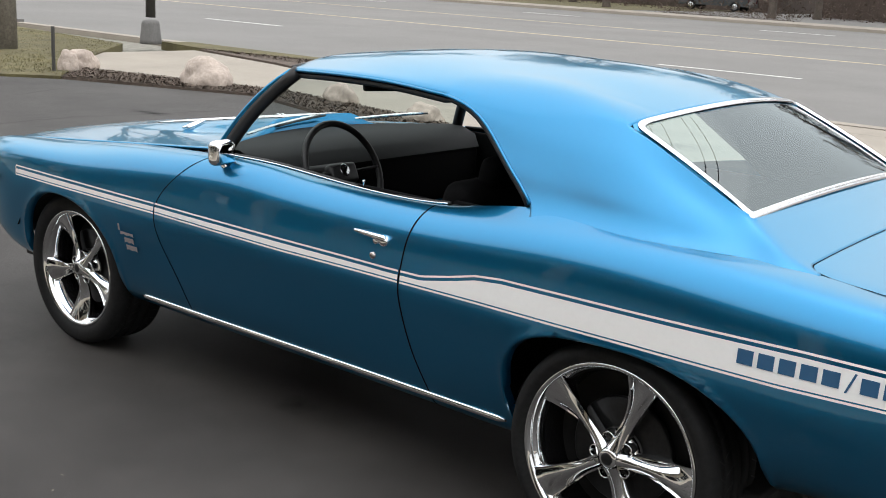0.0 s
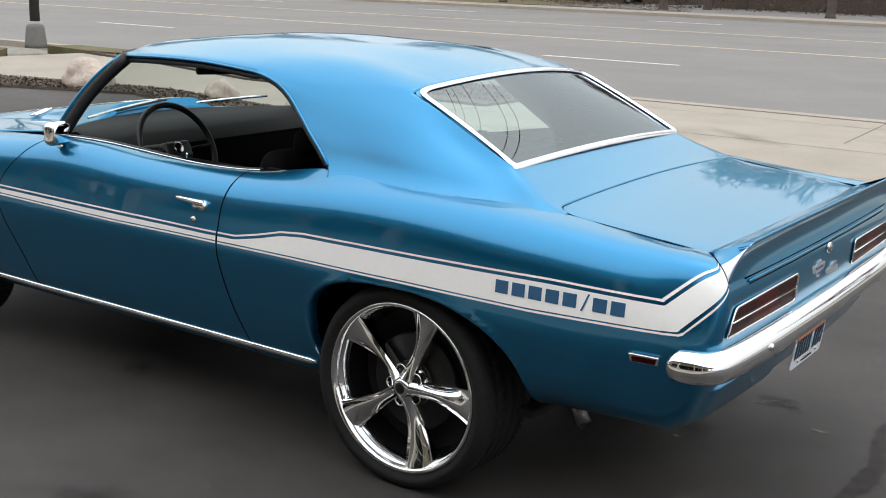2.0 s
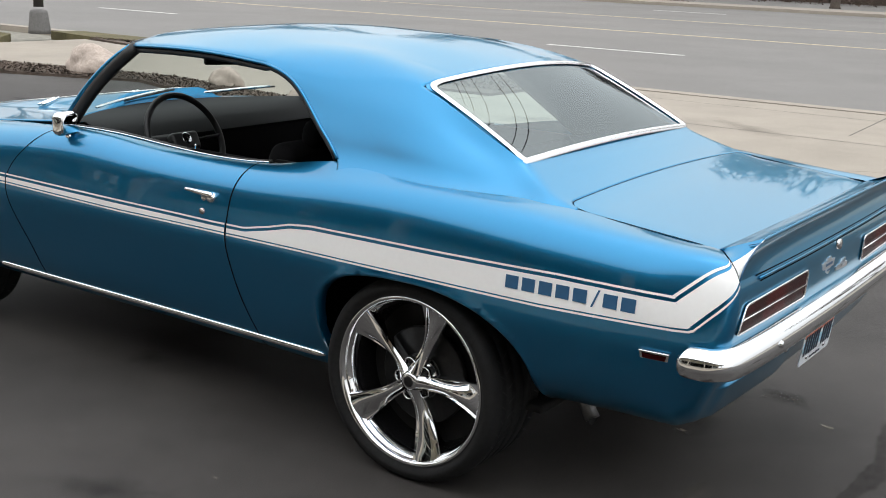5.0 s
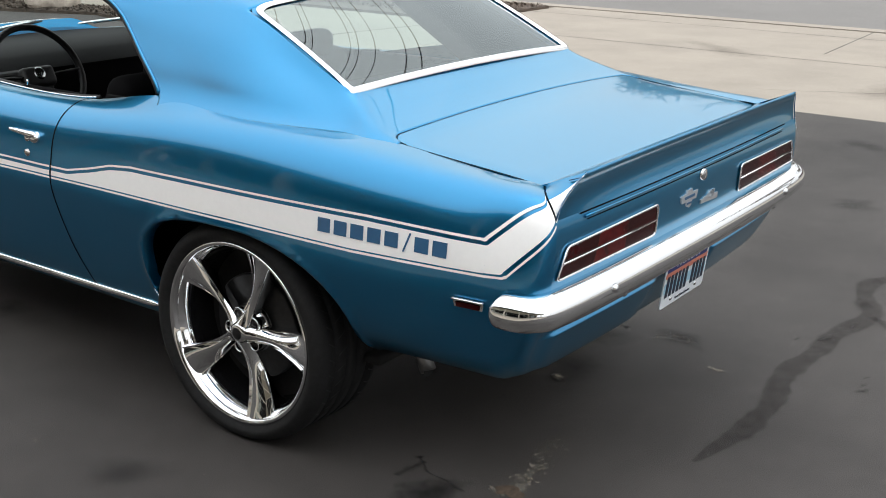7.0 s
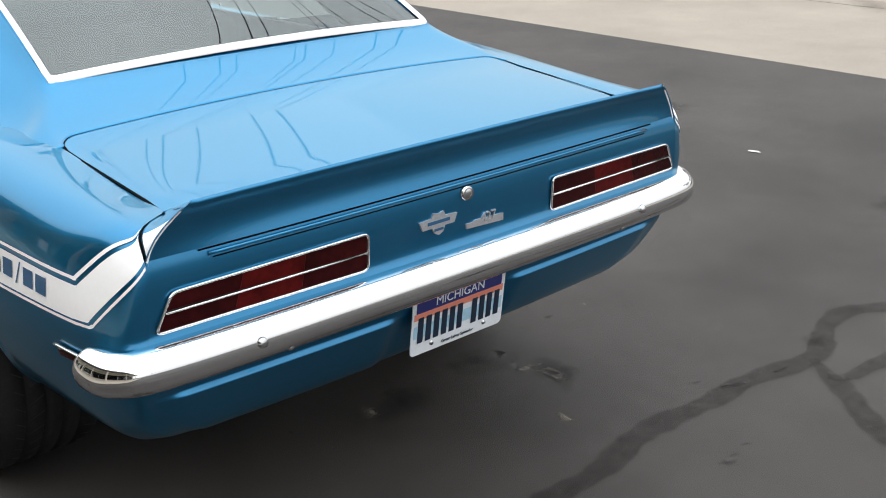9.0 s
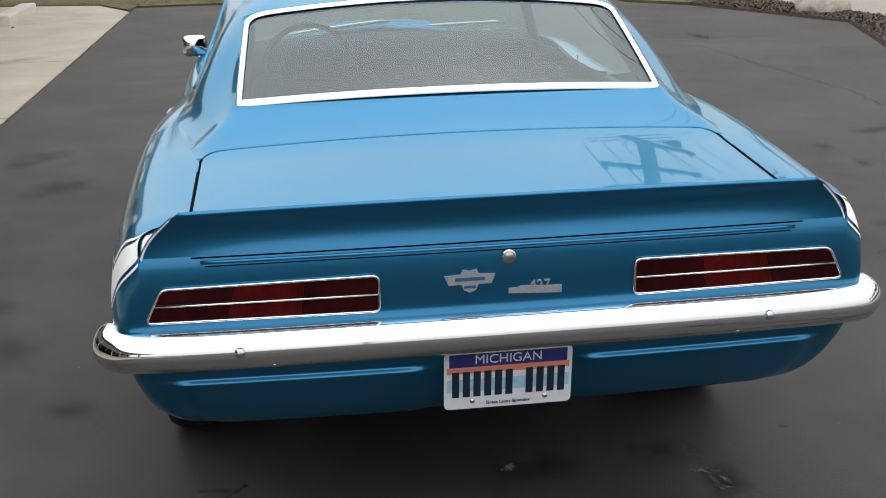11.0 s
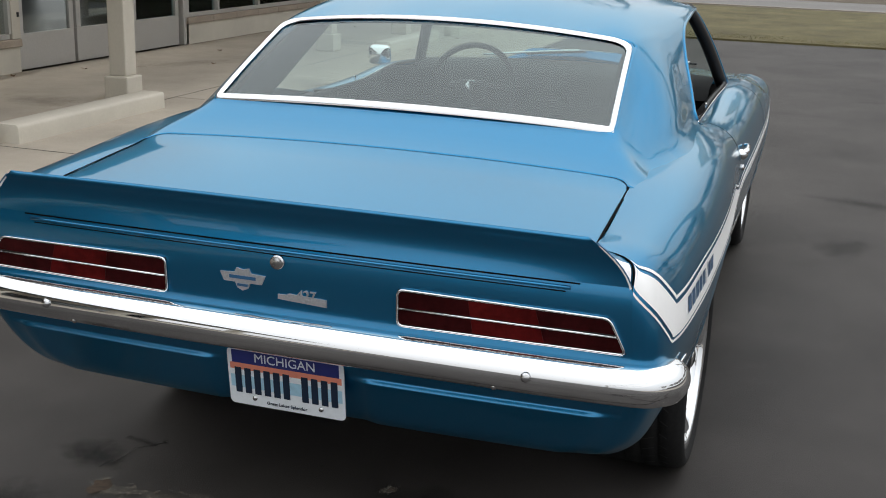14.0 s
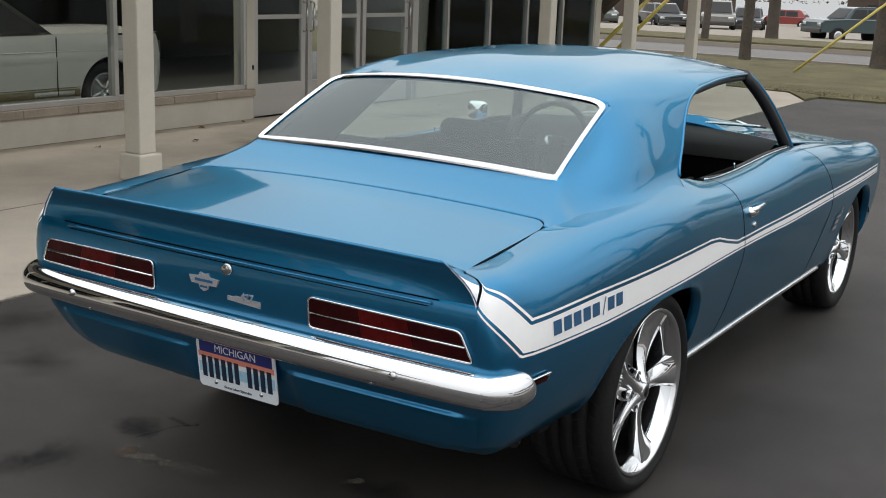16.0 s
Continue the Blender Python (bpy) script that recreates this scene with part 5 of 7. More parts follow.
for g in (full, sail_g * (1, -1, 1), sail_g[:, ::-1], deck_g * (1, -1, 1), deck_g[:, ::-1]):
    vs = [bm.verts.new(p) for p in g.reshape(-1, 3)]
    for f in grid_faces(*g.shape[:2]):
        bm.faces.new([vs[i] for i in f])
bmesh.ops.remove_doubles(bm, verts=bm.verts, dist=1e-5)

def soften(b, centre, radius, rounds):
    """Even out the skin round a point, leaving its open edges alone."""
    near = [(v, max(0, 1 - ((v.co - c).length / radius) ** 2)) for v in b.verts for c in centre if (v.co - c).length < radius and not v.is_boundary]
    for _ in range(rounds):
        moved = []
        for v, k in near:
            ring = [e.other_vert(v).co for e in v.link_edges]
            moved.append(v.co.lerp(sum(ring, Vector()) / len(ring), .6 * k))
        for (v, _k), co in zip(near, moved):
            v.co = co


soften(bm, [Vector((3.05, s * .68, 1.0)) for s in (1, -1)], .21, 60)
bmesh.ops.recalc_face_normals(bm, faces=bm.faces)
roof = part("roof", bm, M["paint"], car, "blue roof flowing into broad rear pillars")
solid(roof, 0.010)
# boot lid
lid = []
for u in np.linspace(0, 1, 40) ** 1.3:
    for y in np.sin(np.linspace(-1, 1, 81) * math.pi / 2):
        a = abs(y)
        half = LID_HALF + .0008 + 0.006 * u
        xf = lid_front(LID_HALF * y)
        x = xf + (3.725 - xf) * u
        lid.append((x, half * y, deck_z(x, half * y) - .003 * a**24))
boot_lid = part("boot_lid", mesh_of("boot_lid", lid, grid_faces(40, 81), M["paint"]), M["paint"], car)
solid(boot_lid, 0.012)
# dark gap round the boot lid
seam_l = [Vector((3.69 - .44 * k / 24, .7225 + .0045 * (1 - k / 24), 0)) for k in range(24)]
seam_l += [Vector((lid_front(LID_HALF - LID_R * (1 - math.cos(a))) - .002, LID_HALF + .002 - LID_R * (1 - math.cos(a)), 0)) for a in np.linspace(0, math.pi / 2, 10)]
seam_l += [Vector((3.202, .66 * (1 - k / 20), 0)) for k in range(1, 21)]
seam_l += [Vector((p.x, -p.y, 0)) for p in seam_l[-2::-1]]
sa, sb = [], []
for i, p in enumerate(seam_l):
    d = (seam_l[min(i + 1, len(seam_l) - 1)] - seam_l[max(0, i - 1)]).normalized().cross(Vector((0, 0, 1)))
    for q, o in ((sa, .0030), (sb, -.0030)):
        w = p + d * o
        q.append((w.x, w.y, deck_z(w.x, w.y) - .0014))
part("boot_seam", ribbon(sa, sb, M["gap"], "boot_seam"), M["gap"], boot_lid, "dark gap round the boot lid")
# hood with its raised cowl bulge
hood = []
for u in np.linspace(0, 1, 44):
    for y in np.linspace(-1, 1, 71):
        a = abs(y)
        x = -0.84 + 0.14 * a**2 + (0.62 + 0.84 - 0.02 * a**2 + 0.10 * a**4) * u
        half = 0.672 + 0.028 * min(1, u * 2.5)
        z0 = float(curve([(-0.9, .845), (-0.6, .892), (-0.2, .930), (0.2, .952), (0.6, .960), (0.9, .960)], x)[0])
        ramp = min(1, max(0, (x + 0.45) / 1.0))
        bulge = 0.055 * ramp * (0.5 + 0.5 * math.cos(math.pi * min(1, max(0, (a * half - 0.20) / 0.17))))
        hood.append((x, half * y, z0 - float(nose_fall(x)) + 0.028 * (1 - a**2) + bulge))
hood_ob = part("hood", mesh_of("hood", hood, grid_faces(44, 71), M["paint"]), M["paint"], car, "blue hood with a raised centre and white striping")
solid(hood_ob, 0.01)

rear = [hood[43 * 71 + i] for i in range(71)]
part("hood_lip", mesh_of("hood_lip", rear + [(x + .02, y, .945) for x, y, z in rear], grid_faces(2, 71), M["paint"]), M["paint"], hood_ob)

# ---- tail of the car ----
END = SIDE[-1]
_row = side_grid(S_T[-1] - .001, S_T[-1], 2)[-1]
_row = _row[np.argsort(_row[:, 2])]
_ez, _ex, _ey = _row[:, 2], _row[:, 0], _row[:, 1]


def tail_y(z):
    return float(np.interp(z, _ez, _ey))


def tail_x(y, z):
    """The rear face: the panel between the lamps, and the apron that tucks under it."""
    base = float(np.interp(z, _ez, _ex))
    a = min(1.0, abs(y) / tail_y(z))
    x = base + (0.012 if z > 0.6 else 0.022) * (1 - a * a)
    if z < 0.553 and abs(y) > 0.19:
        k = min(1, (0.553 - z) / 0.012) * min(1, (abs(y) - 0.19) / 0.02) * min(1, max(0, (0.985 - a) / 0.06))
        x += 0.013 * k
    return x


rows = [(z, [-1 + 2 * i / 80 for i in range(81)]) for z in np.r_[np.linspace(0.405, 0.53, 12), np.linspace(0.538, 0.56, 9), np.linspace(0.575, 0.872, 20)]]
verts = [(tail_x(a * tail_y(z), z), a * tail_y(z), z) for z, line in rows for a in line]
tail_panel = part("tail_panel", mesh_of("tail_panel", verts, grid_faces(len(rows), 81, flip=True), M["paint"]), M["paint"], car, "blue tail panel with a folded apron below the bumper")

# spoiler: ramp, hollow rear face, white ends
top_e = lambda a: Vector((3.832 - 0.004 * abs(a), 0.738 * a, 0.979 - 0.004 * a * a))
foot = lambda a: Vector((3.70, 0.733 * a, 0.9195 + 0.0015 * a * a))
low_e = lambda a: Vector((3.816 - 0.017 * abs(a) ** 3, 0.832 * a, 0.866))
na = 61
sp = []
sections = [(-0.25, 0)] + [(q / 6, 0) for q in range(7)] + [(q / 10, 1) for q in range(1, 11)]
for k, which in sections:
    for i in range(na):
        a = -1 + 2 * i / (na - 1)
        if which == 0:
            p = foot(a).lerp(top_e(a), k)
            p.z -= 0.010 * math.sin(math.pi * max(0, k))
            p.x -= 0.004 * (k > 0.98)
        else:
            p = top_e(a).lerp(low_e(a), k)
            p.x -= 0.016 * math.sin(math.pi * k) * (1 - .55 * abs(a) ** 6)
            p.x += 0.004 * max(0, 1 - k * 6)
            p.y *= 1 + .016 * math.sin(math.pi * k) * abs(a) ** 6
        sp.append(p)
spoiler = part("spoiler", mesh_of("spoiler", sp, grid_faces(len(sections), na), M["paint"]), M["paint"], car, "blue ducktail spoiler across the boot lid")
for sgn in (1, -1):
    # outer edge follows the end of the quarter panel
    edge_o = [Vector(q) for q in spline(S_K[7:11], END[7:11], np.r_[np.linspace(S_K[10], S_K[9], 5), np.linspace(S_K[9], S_K[7] + .35 * (S_K[8] - S_K[7]), 9)[1:]])]
    edge_o = [Vector((q.x + .001, sgn * (q.y - .008), q.z)) for q in edge_o]
    edge_i = [foot(sgn).lerp(top_e(sgn), min(1, k / 7)) if k <= 7 else top_e(sgn).lerp(low_e(sgn), (k - 7) / 5) for k in range(13)]
    for k in range(8, 13):
        edge_i[k].x -= 0.016 * .45 * math.sin(math.pi * (k - 7) / 5)
        edge_i[k].y *= 1 + .016 * math.sin(math.pi * (k - 7) / 5)
    def end_at(k, q):
        i = min(11, int(k))
        a, b = edge_i[i].lerp(edge_i[i + 1], k - i), edge_o[i].lerp(edge_o[i + 1], k - i)
        return a.lerp(b, q) + Vector((0, 0, -.005 * math.sin(math.pi * q)))

    turn = [7 - 2.6 * q / 10 for q in range(11)]
    shoulder = [end_at(turn[q] * j / 9, q / 10) for j in range(10) for q in range(11)]
    part("spoiler_shoulder", mesh_of("spoiler_shoulder", shoulder, grid_faces(10, 11, flip=sgn < 0), M["paint"]), M["paint"], spoiler)
    vs = [end_at(turn[q] + (12 - turn[q]) * j / 9, q / 10) for j in range(10) for q in range(11)]
    end = part("spoiler_end", mesh_of("spoiler_end", vs, grid_faces(10, 11, flip=sgn < 0), M["white_vinyl"]), M["white_vinyl"], spoiler, "white wrapped end of the spoiler")
    pin = [edge_i[5 + k].lerp(edge_o[5 + k], .20 - .012 * k) + Vector((.001, sgn * .0016, .0022)) for k in range(8)]
    part("pinstripe", tube(pin, 0.0024, 6, flat=.6), M["blue_vinyl"], spoiler)
    gapline = [Vector((q.x - .001, q.y + sgn * .005, q.z + .0005)) for q in edge_o[2:]]
    part("spoiler_gap", tube(gapline, [.001, .002] + [.0026] * 4 + [.0022, .0018, .0014, .0011, .0009], 8), M["gap"], spoiler)
    # body-coloured ledge under the end
    ledge = []
    for q in edge_o:
        ledge += [(q.x, q.y + sgn * .014, q.z - .002), (q.x - .012, q.y - sgn * .02, q.z - .006)]
    part("spoiler_ledge", mesh_of("spoiler_ledge", ledge, grid_faces(13, 2), M["paint"]), M["paint"], spoiler)
# line of the boot lid under the spoiler
gap = [(tail_x(y, .862) + .002, y, .8625) for y in np.linspace(-.72, .72, 31)]
part("lid_gap", tube(gap, 0.0018, 6), M["gap"], spoiler)
mould = [(tail_x(y, .853) + .002, y, .8515) for y in np.linspace(-.70, .70, 31)]
part("moulding", tube(mould, 0.0048, 8), M["paint"], spoiler)
mould2 = [(tail_x(y, .842) + .001, y, .8425) for y in np.linspace(-.69, .69, 31)]
part("lid_gap", tube(mould2, 0.0014, 6), M["gap"], spoiler)


def tail_quad(corners, lift, material, name, parent, label="", n=10, m=3):
    """A patch on the tail panel from four (y, z) corners: low inner, low outer, high outer, high inner."""
    a, b, c, d = [Vector((y, z)) for y, z in corners]
    vs = []
    for i in range(n + 1):
        for j in range(m + 1):
            p = a.lerp(b, i / n).lerp(d.lerp(c, i / n), j / m)
            vs.append((tail_x(p.x, p.y) + lift, p.x, p.y))
    flip = (b.x - a.x) < 0
    return part(name, mesh_of(name, vs, grid_faces(n + 1, m + 1, flip=flip), material), material, parent, label)


def rounded(points, r, n=4):
    out = []
    k = len(points)
    for i in range(k):
        p, a, b = Vector(points[i]), Vector(points[i - 1]), Vector(points[(i + 1) % k])
        da, db = (a - p).normalized(), (b - p).normalized()
        rr = r[i] if isinstance(r, (list, tuple)) else r
        for q in range(n + 1):
            t = q / n
            out.append((1 - t) ** 2 * (p + da * rr) + 2 * t * (1 - t) * p + t * t * (p + db * rr))
    return out


for sgn in (1, -1):
    outline = [(sgn * .303, .711), (sgn * .832, .7145), (sgn * .792, .7945), (sgn * .303, .7995)]
    lamp = tail_quad(outline, 0.0015, M["black"], "tail_light", car, "wide red tail light with a thin chrome surround")
    li, lo = .307, .825
    for z0, z1, s0, s1 in ((.7155, .7520, 0.0, 0.014), (.7560, .7940, 0.018, 0.034)):
        for k0, k1, mm in ((0, .34, "lens_red"), (.341, .66, "lens_bright"), (.661, 1, "lens_red")):
            yo0 = li + (lo - s0 - li) * k1
            yo1 = li + (lo - s1 - li) * k1
            yi0 = li + (lo - s0 - li) * k0
            yi1 = li + (lo - s1 - li) * k0
            tail_quad([(sgn * yi0, z0 + .003 * k0), (sgn * yo0, z0 + .003 * k1), (sgn * yo1, z1), (sgn * yi1, z1)], 0.004, M[mm], "lens", lamp, n=4, m=2)
    ring = [(tail_x(p.x, p.y) + .005, p.x, p.y) for p in rounded(outline, .016)]
    part("bezel", tube(ring, 0.0034, 6, closed=True), M["bright_trim"], lamp, "thin chrome bezel")
    bar = [(tail_x(sgn * y, z) + .006, sgn * y, z) for y, z in ((.307, .754), (.5, .754), (.7, .754), (.808, .754))]
    part("divider", tube(bar, 0.0026, 6), M["bright_trim"], lamp, "thin chrome divider")

# rear bumper: a chrome blade wrapped round the corners
plan = [(3.686, .946, .60), (3.694, .958, .80), (3.712, .966, .93), (3.748, .966, 1), (3.79, .953, 1), (3.828, .918, 1), (3.852, .85, 1), (3.866, .65, 1), (3.872, .35, 1), (3.874, 0, 1)]
plan = plan + [(x, -y, s) for x, y, s in plan[-2::-1]]
pt = np.array(plan)
pq = spline(np.arange(len(pt)), pt, np.linspace(0, len(pt) - 1, 121))
sec = [(-.085, .689)] + [(-.05205 * (1 - math.cos(a)), .694 - .05205 * (.966 - math.sin(a))) for a in np.radians(np.linspace(75, -45, 25))] + [(-.045, .6055), (-.085, .610)]
vs = []
for i, (x, y, s) in enumerate(pq):
    a, b = pq[max(0, i - 1)], pq[min(120, i + 1)]
    d = Vector((b[0] - a[0], b[1] - a[1], 0)).normalized()
    nrm = Vector((-d.y, d.x, 0))
    if nrm.x < 0 and abs(y) < 0.9:
        nrm = -nrm
    if abs(y) >= 0.9 and nrm.y * y < 0:
        nrm = -nrm
    for o, z in sec:
        p = Vector((x, y, 0)) + nrm * (o * (0.6 + 0.4 * s))
        vs.append((p.x, p.y, 0.648 + (z - 0.648) * (0.55 + 0.45 * s) - 0.012 * (1 - s)))
bumper_me = mesh_of("bumper", vs, grid_faces(121, len(sec)) + [tuple(range(len(sec))), tuple(range(120 * len(sec), 121 * len(sec)))], M["chrome"])
bumper = part("rear_bumper", bumper_me, M["chrome"], car, "polished chrome bumper blade")
for sgn in (1, -1):
    part("bolt", lathe([(0, .009), (.006, .0085), (.0105, .006), (.0125, 0)], 20, "x"), M["satin_chrome"], bumper, m=pose(3.8655, sgn * .625, .652, 0, -9, 0))
    part("bolt", lathe([(0, .006), (.005, .005), (.008, 0)], 14, "x"), M["satin_chrome"], bumper, m=pose(3.8565, sgn * .55, .6125, 0, 37, 0))

# boot lock and badges
part("boot_lock", lathe([(0, .010), (.010, .010), (.013, .008), (.0165, .009), (.018, 0)], 28, "x"), M["satin_chrome"], car, "round chrome boot lock", m=pose(tail_x(0, .826) + .001, 0, .826))


def plate_shape(points, depth, m):
    """A small raised badge from an outline in (y, z) with its face towards +x."""
    bm = bmesh.new()
    f = bm.faces.new([bm.verts.new((0, y, z)) for y, z in points])
    ex = bmesh.ops.extrude_face_region(bm, geom=[f])
    for v in ex["geom"]:
        if isinstance(v, bmesh.types.BMVert):
            v.co.x += depth
    bmesh.ops.recalc_face_normals(bm, faces=bm.faces)
    return bm


wing = [(-.060, .010), (-.022, .012), (-.016, .024), (0, .020), (.016, .024), (.022, .012), (.060, .010), (.050, -.012), (.020, -.012), (.014, -.026), (0, -.032), (-.014, -.026), (-.020, -.012), (-.050, -.012)]
badge = part("shield_badge", plate_shape(wing, .005, None), M["badge"], car, "chrome winged shield badge", smooth=False, m=pose(tail_x(-.092, .776), -.092, .776))
for k, (w, h, zz) in enumerate(((.062, .008, .001), (.020, .006, -.018))):
    part("badge_bar", box(.005, .0062, -w / 2 - .004, w / 2 + .004, zz - h / 2, zz + h / 2), M["blue_vinyl"], badge, smooth=False)
flash = [(-.062, -.010), (.064, -.016), (.064, .002), (-.034, .006), (-.040, .002), (-.062, .002)]
badge2 = part("engine_badge", plate_shape(flash, .004, None), M["badge"], car, "chrome engine size badge with numerals", smooth=False, m=pose(tail_x(.062, .745), .062, .745))


def text_mesh(name, body, size, material, parent, m, depth=0.0006):
    fc = bpy.data.curves.new(name, "FONT")
    fc.body, fc.size, fc.extrude, fc.align_x, fc.align_y = body, size, depth, "CENTER", "CENTER"
    tmp = bpy.data.objects.new(name, fc)
    me = bpy.data.meshes.new_from_object(tmp)
    bpy.data.objects.remove(tmp)
    bpy.data.curves.remove(fc)
    me.materials.clear()
    me.materials.append(material)
    return part(name, me, material, parent, m=m)


text_mesh("numerals", "427", .033, M["badge"], badge2, Matrix.Translation((.003, .012, .006)) @ pose(0, 0, 0, 90, 0, 90), .003)

# number plate
pb = box(-.0015, .0015, -.157, .157, -.078, .078)
bmesh.ops.bevel(pb, geom=[e for e in pb.edges if abs((e.verts[0].co - e.verts[1].co).x) > .001], offset=.013, segments=5, profile=.5, affect="EDGES")
plate = part("number_plate", pb, M["plate_white"], car, "white and blue state plate with an orange sunset band", smooth=False, m=pose(3.788, .004, .507, 0, 7, 0))
for z0, z1, mm in ((.038, .0735, "plate_blue"), (.020, .038, "plate_orange"), (-.030, .004, "plate_sky")):
    part("plate_band", box(.0018, .0022, -.1505 + .006 * (z1 > .06), .1505 - .006 * (z1 > .06), z0, z1), M[mm], plate, smooth=False)
text_mesh("state_name", "MICHIGAN", .034, M["plate_white"], plate, Matrix.Translation((.0026, 0, .056)) @ pose(0, 0, 0, 90, 0, 90))
for yb in [-.1290 + .0262 * k for k in range(6)] + [.0520 + .0262 * k for k in range(4)]:
    part("plate_bar", box(.0028, .0036, yb - .0088, yb + .0088, -.044, .026, .0006, 1), M["ink"], plate, smooth=False)
text_mesh("plate_slogan", "Great Lakes Splendor", .0125, M["ink"], plate, Matrix.Translation((.0028, 0, -.064)) @ pose(0, 0, 0, 90, 0, 90))
for yb in (-.088, .092):
    part("plate_screw", lathe([(0, .004), (.005, .003), (.007, 0)], 12, "x"), M["satin_chrome"], plate, m=pose(.002, yb, -.057))

# ---- rear window and its bright trim ----
def rear_glass(u, w):
    """u across -1..1, w down 0..1."""
    a = abs(u)
    top = Vector((2.630 - 0.062 * a**2.2, u * .592, 1.314 - 0.044 * a**2))
    bot = Vector((3.003 - 0.008 * a**2, u * .626, 1.079 - 0.017 * a**2))
    p = top.lerp(bot, w)
    bow = math.sin(math.pi * w)
    return p + Vector((0.5, 0, 0.85)) * (0.010 * bow * (1 - 0.5 * a * a))


vs = [rear_glass(.975 * (-1 + 2 * i / 40), .032 + .950 * j / 20) - Vector((0.002, 0, 0.004)) for i in range(41) for j in range(21)]
bg = part("rear_window", mesh_of("rear_window", vs, grid_faces(41, 21, flip=True), M["back_glass"]), M["back_glass"], car, "tinted rear window glass")
bg.visible_shadow = False
path = []
for p in rounded([(-1, 0, 0), (1, 0, 0), (1, 1, 0), (-1, 1, 0)], [.11, .11, .022, .022], 8):
    path.append((p.x, p.y))
dense = []
for i, (u, w) in enumerate(path):
    u2, w2 = path[(i + 1) % len(path)]
    k = 24 if math.hypot(u2 - u, w2 - w) > 0.5 else 1
    dense += [(u + (u2 - u) * q / k, w + (w2 - w) * q / k) for q in range(k)]
centre = Vector((2.81, 0, 1.19))
outer, inner, top_o, top_i = [], [], [], []
lift = Vector((0.004, 0, 0.007))
for u, w in dense:
    uo, wo = u * 1.004, .5 + (w - .5) * 1.01
    ui = u * (1 - .024)
    wi = .5 + (w - .5) * (1 - .068)
    outer.append(rear_glass(uo, wo) + lift * .3 - Vector((0, 0, .008 * min(1, max(0, (w - .85) / .12)))))
    top_o.append(rear_glass(u * .996, .5 + (w - .5) * .988) + lift)
    top_i.append(rear_glass(u * .985, .5 + (w - .5) * .955) + lift)
    inner.append(rear_glass(ui, wi))
n = len(dense)
vs = outer + top_o + top_i + inner
fs = []
for r in range(3):
    for i in range(n):
        j = (i + 1) % n
        fs.append((r * n + i, r * n + j, (r + 1) * n + j, (r + 1) * n + i))
hole = [Vector(q) * 1 for q in full[-1]] + [Vector((q[0], s * q[1], q[2])) for s in (1, -1) for q in sail_g[NA - 1:, 0]] + [Vector((q[0], s * q[1], q[2])) for s in (1, -1) for q in start[:26]]
rim_in, rim_out = [], []
for u, w in dense:
    k = max(abs(u), abs(w - .5) * 2)
    q = rear_glass(u / k, .5 + (w - .5) / k)
    rim_in.append(rear_glass(u * .99, .5 + (w - .5) * .985))
    rim_out.append(min(hole, key=lambda c: (c - q).length) - Vector((0, 0, .001)))
flange = rim_in + rim_out
part("window_channel", mesh_of("window_channel", flange, [(i, (i + 1) % n, n + (i + 1) % n, n + i) for i in range(n)], M["paint"]), M["paint"], bg)
part("window_trim", mesh_of("window_trim", vs, fs, M["bright_trim"]), M["bright_trim"], bg, "bright metal trim round the glass")

# ---- windscreen, pillars, seals ----
def screen(u, w):
    a = abs(u)
    base = Vector((0.600 + 0.235 * a**2, u * .72, 0.968 - 0.008 * a))
    head = Vector((1.005 + 0.075 * a**2, u * .560, 1.330 - 0.030 * a * a))
    return base.lerp(head, w) + Vector((-.6, 0, .6)) * (0.02 * math.sin(math.pi * w))


